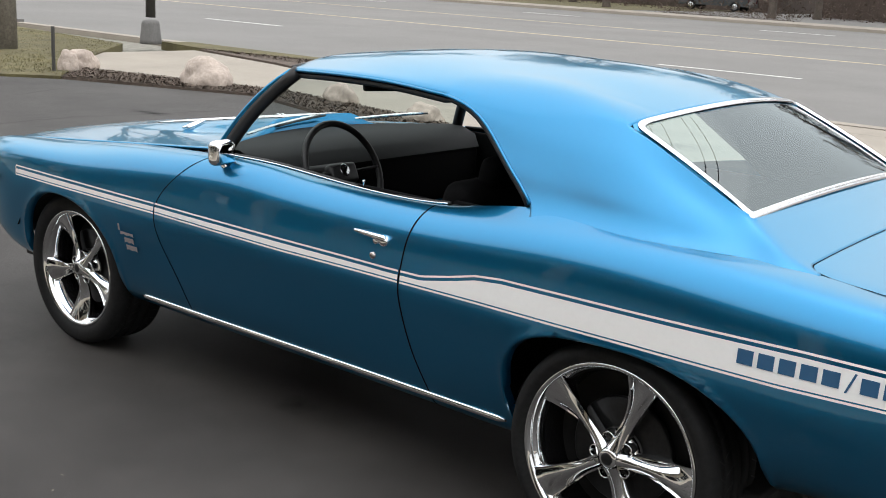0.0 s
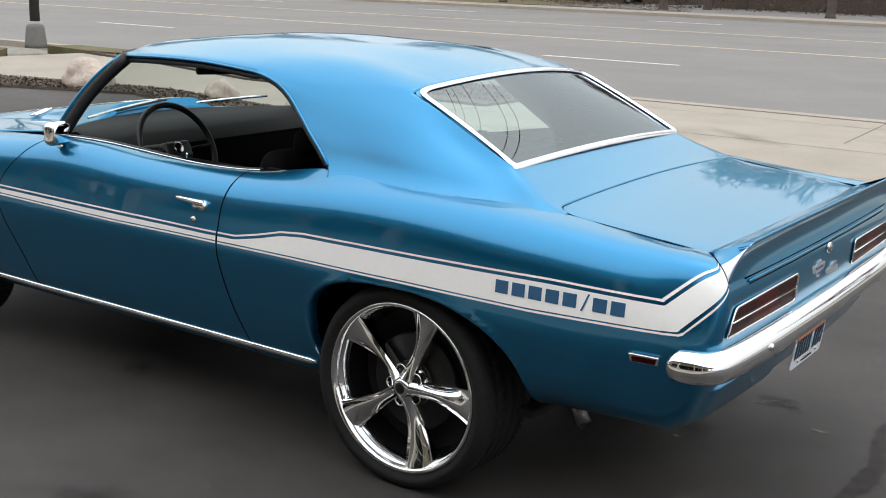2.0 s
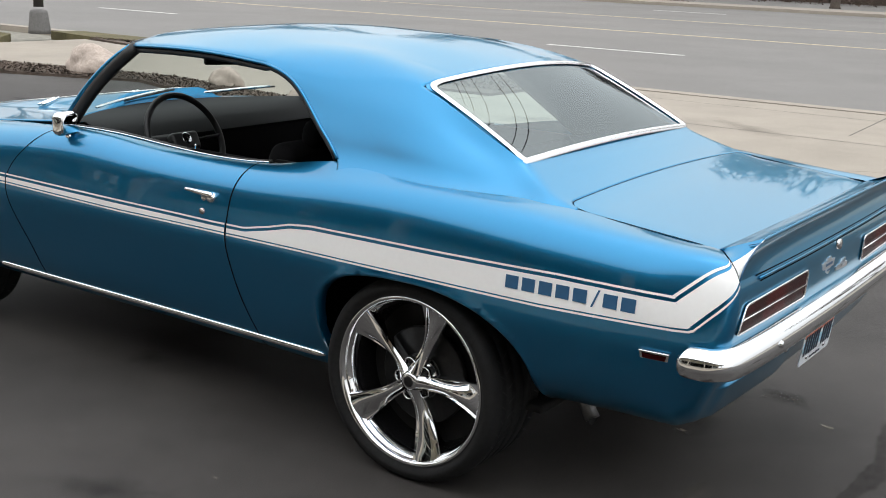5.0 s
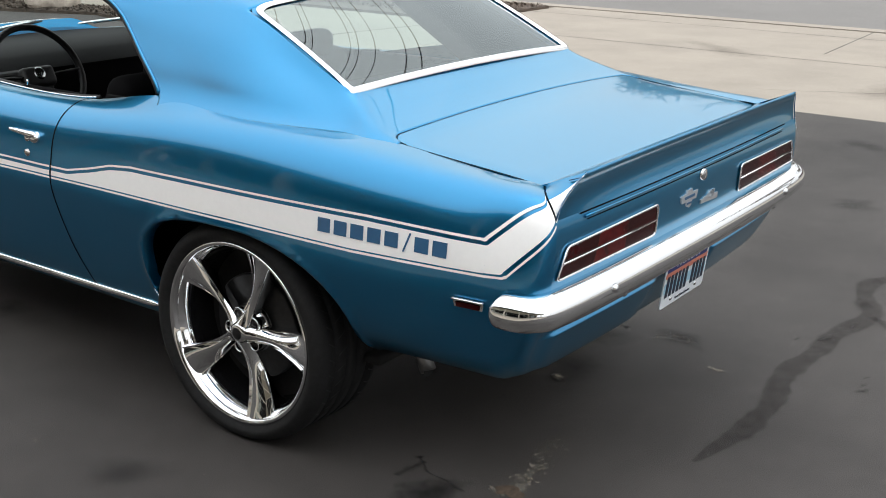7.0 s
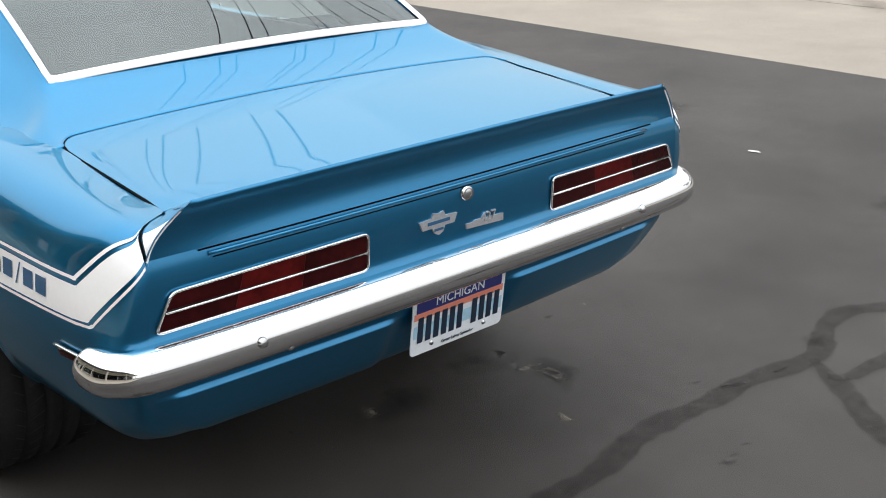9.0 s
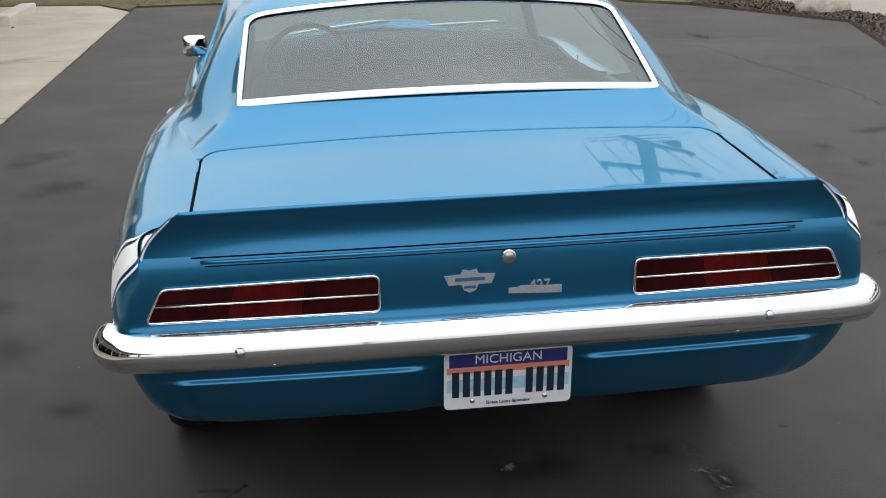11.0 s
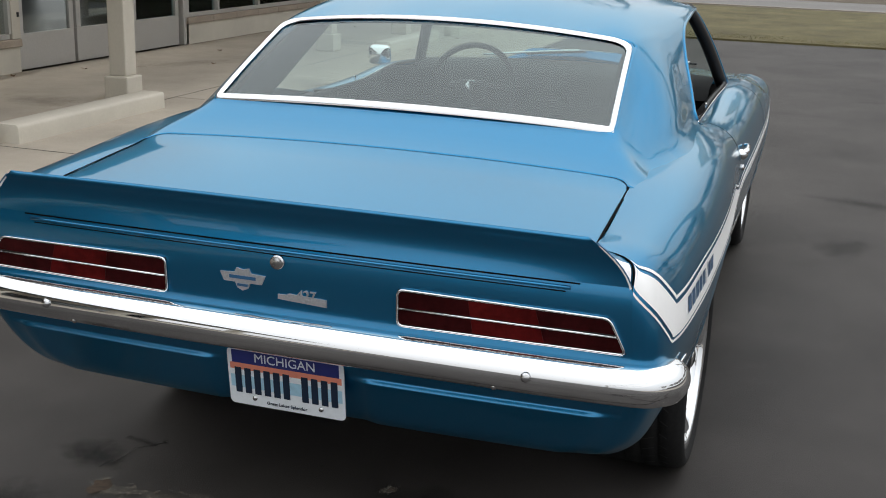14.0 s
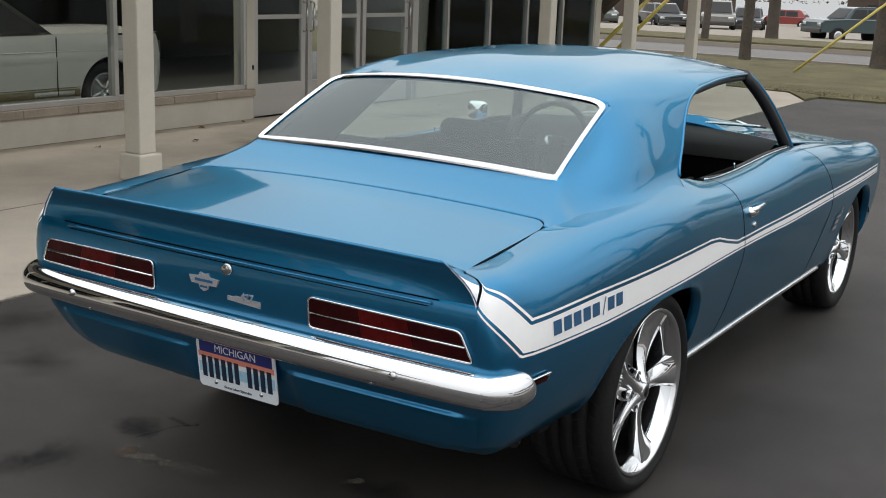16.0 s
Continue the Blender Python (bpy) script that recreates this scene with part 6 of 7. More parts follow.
vs = [screen(-1 + 2 * i / 40, j / 16) for i in range(41) for j in range(17)]
ws = part("windscreen", mesh_of("windscreen", vs, grid_faces(41, 17), M["glass"]), M["glass"], car, "curved clear windscreen")
ws.visible_shadow = False
part("screen_seal", tube([screen(-1 + 2 * i / 30, .985) for i in range(31)], .012, 6), M["black"], ws, "black rubber seal")
cowl = [screen(-1 + 2 * i / 40, 0) + Vector((k * -.10 - .01, 0, -.012 - .012 * k)) for k in (-.4, 0, .5, 1) for i in range(41)]
part("cowl", mesh_of("cowl", cowl, grid_faces(4, 41), M["black"]), M["black"], car, "dark cowl below the windscreen")
for sgn in (1, -1):
    foot_p, head_p = Vector((.835, sgn * .738, .945)), Vector((1.098, sgn * .588, 1.297))
    bow = [foot_p.lerp(head_p, k / 8) + Vector((-.02, 0, .02)) * math.sin(math.pi * k / 8) for k in range(9)]
    part("windscreen_pillar", tube([p + Vector((-.010, sgn * .002, -.004)) for p in bow], [.012] * 7 + [.010, .005], 10), M["paint"], car, "slim blue windscreen pillar")
    part("pillar_trim", tube([p + Vector((.018, -sgn * .014, -.008)) for p in bow], .026, 8), M["black"], car, "black inner pillar trim")
    drip = [Vector(p) * 1 for p in spline(R_T, ROOF[:, 0], np.linspace(R_T[0], R_T[3], 16))]
    tailw = [Vector(p) for p in spline(A_K, SAIL[0], np.linspace(A_K[0], A_K[4], 14))]
    seal = [Vector((p.x, sgn * (p.y - .016), p.z - .018)) for p in drip] + [Vector((p.x - .012, sgn * (p.y - .012), p.z - .004)) for p in tailw[1:]]
    part("window_seal", tube(seal, .013, 6), M["black"], car, "black weather strip round the side window")
    edge = [Vector((p.x, sgn * (p.y + .002), p.z - .001)) for p in drip] + [Vector((p.x, sgn * p.y, p.z)) for p in tailw[1:]]
    part("window_edge", tube(edge, .006, 6), M["paint"], car)
    belt = [Vector((x, sgn * (y - .012), z + .004)) for x, y, z in side_grid(S_T[5] + .02, S_T[7] + .02, 24)[:, -1]]
    part("belt_moulding", tube([p + Vector((0, sgn * .014, .001)) for p in belt], .0032, 6), M["bright_trim"], door_r if sgn > 0 else door_l, "thin bright belt moulding")
    part("belt_seal", tube(belt, .008, 6), M["black"], door_r if sgn > 0 else door_l, "black rubber belt seal")

# ---- stripes, lettering blocks, trim on the sides ----
Z_TOP = [(-.36, .752), (.2, .755), (.7, .755), (1.4, .748), (1.90, .745), (2.05, .748), (2.17, .772), (2.27, .796), (2.37, .806), (2.6, .810), (2.9, .813), (3.3, .818), (3.66, .814)]
Z_LOW = [(-.36, .706), (.2, .710), (.7, .711), (1.4, .701), (1.95, .703), (2.3, .708), (2.8, .711), (3.25, .709), (3.66, .719), (3.72, .724)]


def top_at(x):
    return float(np.interp(x, *zip(*Z_TOP)))


def low_at(x):
    return float(np.interp(x, *zip(*Z_LOW)))


def wide(x):
    """0 on the door, 1 on the broad band of the quarter."""
    k = min(1, max(0, (x - 2.0) / .3))
    return k * k * (3 - 2 * k)


SEG = ((-.355, .682), (.690, 1.952), (1.962, 3.655))
for sgn in (1, -1):
    panels = (fender_r, door_r, quarter_r) if sgn > 0 else (fender_l, door_l, quarter_l)
    for (x0, x1), host in zip(SEG, panels):
        xs = np.linspace(x0, x1, max(12, int((x1 - x0) / .02)))
        t = [(x, top_at(x)) for x in xs]
        l = [(x, low_at(x)) for x in xs]
        decal("stripe", [(x, z + .0105) for x, z in l], [(x, z - .0165) for x, z in t], sgn, M["white_vinyl"], host, label="white vinyl side stripe")
        decal("pinstripe", [(x, z - .0065) for x, z in t], t, sgn, M["white_vinyl"], host, rows=1)
        decal("pinstripe", l, [(x, z + .0065) for x, z in l], sgn, M["white_vinyl"], host, rows=1)
    nose_x = -.366
    decal("pinstripe", [(nose_x + .008, low_at(-.36) + .007), (nose_x + .014, low_at(-.36) + .0005)], [(nose_x + .008, top_at(-.36) - .007), (nose_x + .014, top_at(-.36) - .0005)], sgn, M["white_vinyl"], panels[0], rows=5)
    q = panels[2]
    # turned-up end of the stripe
    decal("stripe", [(3.655, .730), (3.685, .7315), (3.700, .733), (3.706, .738)], [(3.655, .7985), (3.656, .7985), (3.657, .7985), (3.658, .7985)], sgn, M["white_vinyl"], q, rows=6)
    te = S_T[-1]
    k_lo, k_hi = np.interp((.866, .9105), END[3:10, 2], S_K[3:10])
    strip("stripe", (tk(3.706, .738), (te, k_lo)), (tk(3.658, .7985), (te, k_hi)), sgn, M["white_vinyl"], q, rows=10)
    strip("pinstripe", (tk(3.650, .8065), (te, k_hi + .012)), (tk(3.645, .8135), (te, k_hi + .021)), sgn, M["white_vinyl"], q, rows=1)
    strip("pinstripe", (tk(3.718, .727), (te, k_lo - .021)), (tk(3.713, .733), (te, k_lo - .012)), sgn, M["white_vinyl"], q, rows=1)
    decal("pinstripe", [(3.640, .8075), (3.650, .8065)], [(3.640, .8145), (3.645, .8135)], sgn, M["white_vinyl"], q, rows=1)
    decal("pinstripe", [(3.655, .7185), (3.705, .7215), (3.718, .727)], [(3.655, .7250), (3.703, .7275), (3.713, .733)], sgn, M["white_vinyl"], q, rows=1)
    # block lettering on the band
    w = .043
    xs0 = [3.136 + k * .0555 for k in range(5)] + [3.452, 3.507]
    if sgn > 0:
        xs0 = [3.695 - x - w + 3.0 for x in xs0]
    for x in xs0:
        decal("letter_block", [(x + k * w / 4, .7475) for k in range(5)], [(x + k * w / 4, .7865) for k in range(5)], sgn, M["blue_vinyl"], q, lift=.0035, rows=2)
    xa = 3.425 if sgn < 0 else 3.262
    d = -.020 * sgn
    decal("letter_slash", [(xa - d / 2, .742), (xa - d / 2 + .006, .742)], [(xa + d / 2, .793), (xa + d / 2 + .006, .793)], sgn, M["blue_vinyl"], q, lift=.0035, rows=4)
    # rocker trim
    rk = np.linspace(.50, 2.36, 60)
    part("rocker_trim", tube([on_side(x, .330, sgn, .001) for x in rk], [.004] + [.0125] * 58 + [.004], 10), M["chrome"], car, "bright metal rocker trim strip")
    # rear marker lamp
    mk = np.linspace(3.570, 3.658, 11)
    lampm = decal("marker_light", [(x + .10 * (3.614 - x), .629) for x in mk], [(x, .654) for x in mk], sgn, M["chrome"], q, lift=.006, rows=3, label="small chrome-framed red marker light")
    decal("lens", [(x + .10 * (3.614 - x), .6310) for x in mk[1:-1]], [(x, .6445) for x in mk[1:-1]], sgn, M["lens_red"], lampm, lift=.0085, rows=2)
    part("marker_bar", tube([on_side(x, .6515, sgn, .0075) for x in mk], .0042, 8, flat=.7), M["chrome"], lampm)
    mk = np.linspace(-.585, -.515, 7)
    lampm = decal("marker_light", [(x, .655) for x in mk], [(x, .682) for x in mk], sgn, M["chrome"], panels[0], lift=.006, rows=3, label="small chrome-framed marker light")
    # fender badges
    bx = .455
    for dx, dz, w0, h0 in ((0, .030, .085, .014), (.022, .004, .06, .022), (.028, -.026, .07, .022), (-.012, .052, .012, .03)):
        decal("fender_badge", [(bx + dx + k * w0 / 4, .565 + dz - h0 / 2 + (.004 if k in (1, 3) else 0)) for k in range(5)], [(bx + dx + k * w0 / 4, .565 + dz + h0 / 2) for k in range(5)], sgn, M["badge"], panels[0], lift=.005, rows=2, label="chrome fender badge")
    # door handle and lock
    h = on_side(1.80, .838, sgn, .0)
    hp = [on_side(1.752, .838, sgn, .004), on_side(1.760, .839, sgn, .018), on_side(1.80, .838, sgn, .022), on_side(1.845, .836, sgn, .022), on_side(1.878, .834, sgn, .019), on_side(1.886, .832, sgn, .004)]
    hp2 = spline(np.arange(6), np.array([tuple(p) for p in hp]), np.linspace(0, 5, 21))
    handle = part("door_handle", tube(hp2, [.006] * 4 + [.006 + .0005 * k for k in range(13)] + [.0125, .0125, .011, .009], 10), M["chrome"], door_r if sgn > 0 else door_l, "chrome door handle")
    part("escutcheon", lathe([(0, .022), (.010, .020), (.017, .013), (.020, .004), (.020, -.006)], 20, "y"), M["chrome"], handle, m=Matrix.Translation(on_side(1.882, .826, sgn, .002)) @ pose(0, 0, 0, 0, 0, 0 if sgn > 0 else 180))
    part("push_button", lathe([(0, .020), (.009, .019), (.012, .015), (.012, 0)], 18, "y"), M["chrome"], handle, m=Matrix.Translation(on_side(1.856, .824, sgn, .004)) @ pose(0, 0, 0, 0, 0, 0 if sgn > 0 else 180))
    part("door_lock", lathe([(0, .006), (.007, .006), (.0115, .004), (.0125, -.004)], 20, "y"), M["satin_chrome"], door_r if sgn > 0 else door_l, "round chrome door lock", m=Matrix.Translation(on_side(1.835, .770, sgn, .002)) @ pose(0, 0, 0, 12 * sgn, 0, 0 if sgn > 0 else 180))

# ---- wheels ----
def make_wheel(width, tyre_r, rim_r, name_label):
    """Face towards +y, centre of the hub cap near y = 0."""
    w = thing("wheel", name_label, "wheel")
    del w["category"]
    h = width
    prof = [(rim_r - .012, -.012), (rim_r + .004, .006), (rim_r + .018, .016), (tyre_r - .030, .017), (tyre_r - .014, .010), (tyre_r - .004, -.006), (tyre_r, -.022)]
    for g in (-.06, -.11, -.16, -.21):
        if -g < h - .05:
            prof += [(tyre_r, g + .008), (tyre_r - .007, g + .006), (tyre_r - .007, g - .001), (tyre_r, g - .003)]
    prof += [(tyre_r, -h + .03), (tyre_r - .004, -h + .014), (tyre_r - .02, -h), (rim_r, -h)]
    bm = lathe(prof, 96, "y")
    tyre = part("tyre", bm, M["tyre"], w, "low profile black tyre")
    # tread blocks: slanted cross grooves
    gb = bmesh.new()
    for i in range(44):
        a = 2 * math.pi * i / 44
        for y0, y1, sl in ((-.028, -.052, .05), (-.066, -.102, -.05), (-h + .055, -h + .02, .05)):
            pts = []
            for k in range(4):
                yy = y0 + (y1 - y0) * k / 3
                for side in (-1, 1):
                    aa = a + sl * k / 3 + side * .006
                    pts.append(gb.verts.new(((tyre_r + .0012) * math.cos(aa), yy, (tyre_r + .0012) * math.sin(aa))))
            for k in range(3):
                gb.faces.new((pts[2 * k], pts[2 * k + 1], pts[2 * k + 3], pts[2 * k + 2]))
    bmesh.ops.recalc_face_normals(gb, faces=gb.faces)
    tagged(part("tread_groove", gb, M["black"], tyre), kind="stuff")
    rim = part("rim", lathe([(rim_r - .022, -.02), (rim_r - .016, -.001), (rim_r - .008, .007), (rim_r - .001, .006), (rim_r, -.004), (rim_r - .004, -.012)], 96, "y"), M["chrome"], w, "polished chrome rim lip")
    part("rim_step", lathe([(rim_r - .020, -.014), (rim_r - .030, -.026), (rim_r - .036, -.050)], 96, "y"), M["chrome"], rim, "chrome step inside the rim")
    part("barrel", lathe([(rim_r - .035, -.048), (rim_r - .045, -.09), (rim_r - .05, -h + .02), (rim_r - .02, -h + .005)], 96, "y"), M["dark_gloss"], rim, "dark wheel barrel")
    # five spokes, slim at the waist and flared at the rim, with raised edges
    for s in range(5):
        ang = 2 * math.pi * s / 5
        bm = bmesh.new()
        rings = []
        for k in range(15):
            t = k / 14
            r = .030 + (rim_r - .016 - .030) * t
            half = .0265 - .0045 * math.sin(math.pi * min(1, t * 1.6)) + .036 * t**2.6
            y = -.012 - .030 * math.sin(math.pi * t**.8) + .006 * t**3
            dep = .030 + .022 * t
            crown = .011 * math.sin(math.pi * min(1, .15 + t * .95)) + .002
            lean = .013 * math.sin(math.pi * t) + .008 * t
            prof = [(-half, y - dep), (-half, y - .008), (-half * .93, y - .001), (-half * .80, y - .004), (-half * .50, y + crown * .55), (-half * .12, y + crown), (half * .25, y + crown * .85), (half * .55, y + crown * .2), (half * .80, y - .006), (half * .93, y - .002), (half, y - .009), (half, y - dep)]
            rings.append([bm.verts.new((r, yy + lean * xx / half * .8, xx)) for xx, yy in prof])
        m_ = len(rings[0])
        for k in range(14):
            for j in range(m_ - 1):
                bm.faces.new((rings[k][j], rings[k][j + 1], rings[k + 1][j + 1], rings[k + 1][j]))
            bm.faces.new((rings[k][m_ - 1], rings[k][0], rings[k + 1][0], rings[k + 1][m_ - 1]))
        bmesh.ops.recalc_face_normals(bm, faces=bm.faces)
        sp_o = part("spoke", bm, M["chrome"], w, "flared chrome spoke", m=pose(0, 0, 0, 0, math.degrees(ang), 0))
        shade_auto(sp_o, 48)
    hub = part("hub", lathe([(0, -.002), (.022, -.002), (.028, -.005), (.033, -.014), (.035, -.034), (.060, -.040), (.072, -.046), (.080, -.075)], 40, "y"), M["chrome"], w, "chrome hub with a worn centre cap")
    part("centre_cap", lathe([(0, .001), (.012, .001), (.017, -.0005), (.019, -.002)], 24, "y"), M["iron"], hub, "dull grey centre cap")
    for s in range(5):
        a = 2 * math.pi * (s + .5) / 5
        x, z = .056 * math.cos(a), .056 * math.sin(a)
        part("lug_pocket", lathe([(.0165, -.030), (.0185, -.026), (.0205, -.030), (.0215, -.060)], 20, "y"), M["chrome"], hub, m=pose(x, 0, z))
        part("lug_nut", lathe([(0, -.028), (.006, -.028), (.0095, -.031), (.010, -.06)], 8, "y"), M["dark_gloss"], hub, m=pose(x, 0, z))
    part("brake_disc", lathe([(.06, -.085), (.16, -.085), (.165, -.09), (.165, -.105), (.06, -.105)], 48, "y"), M["iron"], w, "grey steel brake disc")
    part("wheel_back", lathe([(.0, -.14), (rim_r - .045, -.14)], 32, "y"), M["liner"], w)
    return w


def place_wheel(w, x, y, z, spin):
    w.parent = car
    w.matrix_basis = pose(x, y, z, 0, 0, 0 if y > 0 else 180) @ pose(0, 0, 0, 0, spin, 0)
    return w


rear_w = make_wheel(.275, .345, .288, "chrome five-spoke wheel with a wide low profile tyre")
front_w = make_wheel(.235, .338, .258, "chrome five-spoke wheel with a low profile tyre")
rear_l = copy_thing(rear_w, Matrix())
front_l = copy_thing(front_w, Matrix())
place_wheel(rear_w, 2.748, .886, .340, 180)
place_wheel(rear_l, 2.752, -.888, .340, 179)
place_wheel(front_w, 0.0, .815, .337, 20)
place_wheel(front_l, 0.0, -.818, .337, 14)

# dark wheel housings, floor pan and undersides
for sgn in (1, -1):
    for cx, cz, r, lo_a in ((0.0, .20, .466, 34), (2.81, .27, .424, 22)):
        ym = .56
        vs = []
        for k in range(29):
            a = math.radians(lo_a + (180 - 2 * lo_a) * k / 28)
            for y in (.858, ym):
                vs.append((cx + (r + .014) * math.cos(a), sgn * y, cz + (r + .014) * math.sin(a)))
        n0 = len(vs)
        fs = [(2 * k, 2 * k + 1, 2 * k + 3, 2 * k + 2) for k in range(28)]
        vs.append((cx, sgn * ym, cz + .10))
        fs += [(2 * k + 1, n0, 2 * k + 3) for k in range(28)]
        part("wheel_housing", mesh_of("wheel_housing", vs, fs, M["liner"]), M["liner"], car, "dark wheel housing")
part("floor_pan", box(-.6, 3.15, -.70, .70, .27, .30, .01), M["liner"], car, "dark underbody floor pan")
part("rear_apron_liner", box(3.10, 3.62, -.66, .66, .46, .80, .01), M["liner"], car, "dark boot floor behind the apron")
part("fuel_tank", box(3.05, 3.50, -.42, .42, .33, .46, .04), M["liner"], car)
part("rear_axle", tube([(2.75, -.62, .335), (2.75, 0, .335), (2.75, .62, .335)], [.045, .06, .045], 12), M["liner"], car)
for sgn in (1, -1):
    tip = part("exhaust_tip", tube([(3.27, sgn * .67, .405), (3.295, sgn * .688, .352), (3.33, sgn * .700, .308)], [.018, .022, .024], 16), M["pipe"], car, "dull steel exhaust tip")
    part("tip_mouth", lathe([(0, .0), (.019, .0), (.0215, .002)], 16, "x"), M["liner"], tip, m=pose(3.3305, sgn * .700, .308, 0, 10, sgn * 9))

# ---- inside ----
part("headliner", mesh_of("headliner", [p - np.array((0, 0, .026)) for p in full[2:-1, 2:-2].reshape(-1, 3)], grid_faces(full.shape[0] - 3, full.shape[1] - 4, flip=True), M["dash"]), M["dash"], car, "dark cloth headliner")
for sgn in (1, -1):
    g = rows_at(SAIL, A_T, A_K, np.linspace(A_T[0], A_T[-1], 16), 12) * (1, sgn, 1) - np.array((0, sgn * .035, .02))
    part("sail_trim", mesh_of("sail_trim", g[:13].reshape(-1, 3), grid_faces(13, 12, flip=sgn < 0), M["vinyl_seat"]), M["vinyl_seat"], car)
    part("door_card", box(.84, 2.0, sgn * .722 - .012, sgn * .722 + .012, .30, .948, .006), M["vinyl_seat"], door_r if sgn > 0 else door_l, "black vinyl door panel")
    part("arm_rest", box(1.35, 1.72, sgn * .685 - .035, sgn * .685 + .035, .66, .71, .02), M["vinyl_seat"], door_r if sgn > 0 else door_l)
    part("lock_pin", tube([(1.62, sgn * .735, .945), (1.62, sgn * .735, .960), (1.62, sgn * .735, .968)], [.003, .004, .005], 8), M["chrome"], door_r if sgn > 0 else door_l)
    part("side_trim", box(2.0, 2.98, sgn * .70 - .012, sgn * .70 + .012, .30, .955, .006), M["vinyl_seat"], car, "black vinyl side trim panel")
    part("side_trim_cap", box(2.0, 2.62, sgn * .735 - .035, sgn * .735 + .03, .925, .945, .006), M["black"], car)
part("carpet", box(.70, 2.95, -.69, .69, .30, .325, .005), M["carpet"], car, "black carpet")
dash = part("dashboard", box(.80, 1.02, -.70, .70, .66, .90, .03, 3), M["dash"], car, "dark padded dashboard")
dt = []
for i in range(31):
    u = -1 + i / 15
    b = screen(u * .985, .05)
    dt += [(b.x + .012, b.y, b.z - .006), (b.x * .5 + .5, b.y * .985, .972), (1.0, b.y * .975, .945), (1.03, b.y * .97, .89)]
part("dash_top", mesh_of("dash_top", dt, grid_faces(31, 4, flip=True), M["dash_pad"]), M["dash_pad"], dash, "dark grey dash top")
part("firewall", box(.62, .66, -.70, .70, .30, .93), M["liner"], car)
part("instrument_pod", box(.96, 1.05, -.52, -.20, .70, .90, .03, 3), M["black"], dash)
part("console", box(1.05, 1.75, -.11, .11, .32, .56, .03, 3), M["vinyl_seat"], car, "black centre console")
part("shifter", tube([(1.42, 0, .55), (1.44, 0, .66), (1.45, 0, .74)], [.008, .008, .018], 10), M["chrome"], car, "chrome shifter")


def seat(y):
    s = thing("seat", "black vinyl bucket seat with a headrest", "seat")
    del s["category"]
    s.parent = car
    s.matrix_basis = pose(1.52, y, .325)
    part("cushion", box(-.26, .24, -.25, .25, .05, .25, .07, 4), M["vinyl_seat"], s)
    part("backrest", box(-.07, .07, -.245, .245, -.02, .56, .06, 4), M["vinyl_seat"], s, m=pose(.25, 0, .12, 0, 16, 0))
    part("headrest", box(-.045, .045, -.12, .12, 0, .11, .04, 4), M["vinyl_seat"], s, m=pose(.415, 0, .635, 0, 14, 0))
    for q in (-.06, .06):
        part("headrest_post", tube([(.385, q, .60), (.42, q, .67)], .006, 8), M["chrome"], s)
    return s


seat(-.36)
seat(.36)
part("rear_bench", box(2.15, 2.55, -.62, .62, .33, .58, .07, 4), M["vinyl_seat"], car, "black vinyl rear bench")
part("rear_backrest", box(-.08, .08, -.62, .62, 0, .45, .06, 4), M["vinyl_seat"], car, "black vinyl rear backrest", m=pose(2.55, 0, .52, 0, 18, 0))
part("parcel_shelf", box(2.62, 3.02, -.66, .66, .985, 1.0, .004), M["vinyl_seat"], car, "black parcel shelf")
wheel_s = thing("steering_wheel", "black three-spoke steering wheel", "steering wheel")
del wheel_s["category"]
wheel_s.parent = car
wheel_s.matrix_basis = pose(1.16, -.36, .895, 0, -26, 0)
ringp = [(0, .197 * math.cos(2 * math.pi * k / 40), .197 * math.sin(2 * math.pi * k / 40)) for k in range(40)]
part("rim", tube(ringp, .0135, 10, closed=True), M["black"], wheel_s)
part("hub_pad", box(-.04, .01, -.075, .075, -.05, .035, .02, 3), M["black"], wheel_s)
for a in (0, 180, 270):
    part("spoke", tube([(-.012, .05 * math.cos(radians(a)), .05 * math.sin(radians(a)) - .005), (0, .19 * math.cos(radians(a)), .19 * math.sin(radians(a)))], .012, 8, flat=.5), M["black"], wheel_s)
part("column", tube([(-.02, 0, 0), (-.30, 0, 0)], .03, 12), M["black"], wheel_s)
part("horn_cap", lathe([(0, .014), (.02, .013), (.028, .008), (.03, 0)], 24, "x"), M["satin_chrome"], wheel_s)
part("rear_view_mirror", box(-.0125, .0125, -.130, .130, -.030, .030, .012, 3), M["black"], car, "black rear view mirror", m=pose(1.085, -.01, 1.215, 0, 0, -24))
part("mirror_stalk", tube([(1.08, 0, 1.235), (1.04, 0, 1.30)], .007, 8), M["satin_chrome"], car)

# wipers
for y0, y1 in ((-.45, .02), (.12, .58)):
    pts = [screen(y / .72, .03 + .10 * k / 8) + Vector((-.012, 0, .014)) for k, y in enumerate(np.linspace(y0, y1, 9))]
    wiper = part("wiper", tube(pts, .006, 6), M["satin_chrome"], car, "silver wiper arm and blade")
    part("blade", tube([p + Vector((.004, .03, -.004)) for p in pts[3:]], .005, 6), M["black"], wiper)

# door mirror on the driver's side
mir = part("door_mirror", box(-.030, .028, -.054, .054, -.047, .047, .026, 5), M["chrome"], door_l, "chrome door mirror", m=pose(1.02, -.862, .992, 0, 0, 4))
part("mirror_glass", box(.0262, .0292, -.040, .040, -.034, .034, .001, 1), M["mirror"], mir)
part("mirror_stem", tube([(-.005, 0, -.03), (.0, .02, -.055), (0, .03, -.072)], [.012, .014, .022], 10), M["chrome"], mir)

# hood stripes, ornaments and nose
HOOD_T = BVHTree.FromPolygons([Vector(p) for p in hood], grid_faces(44, 71))


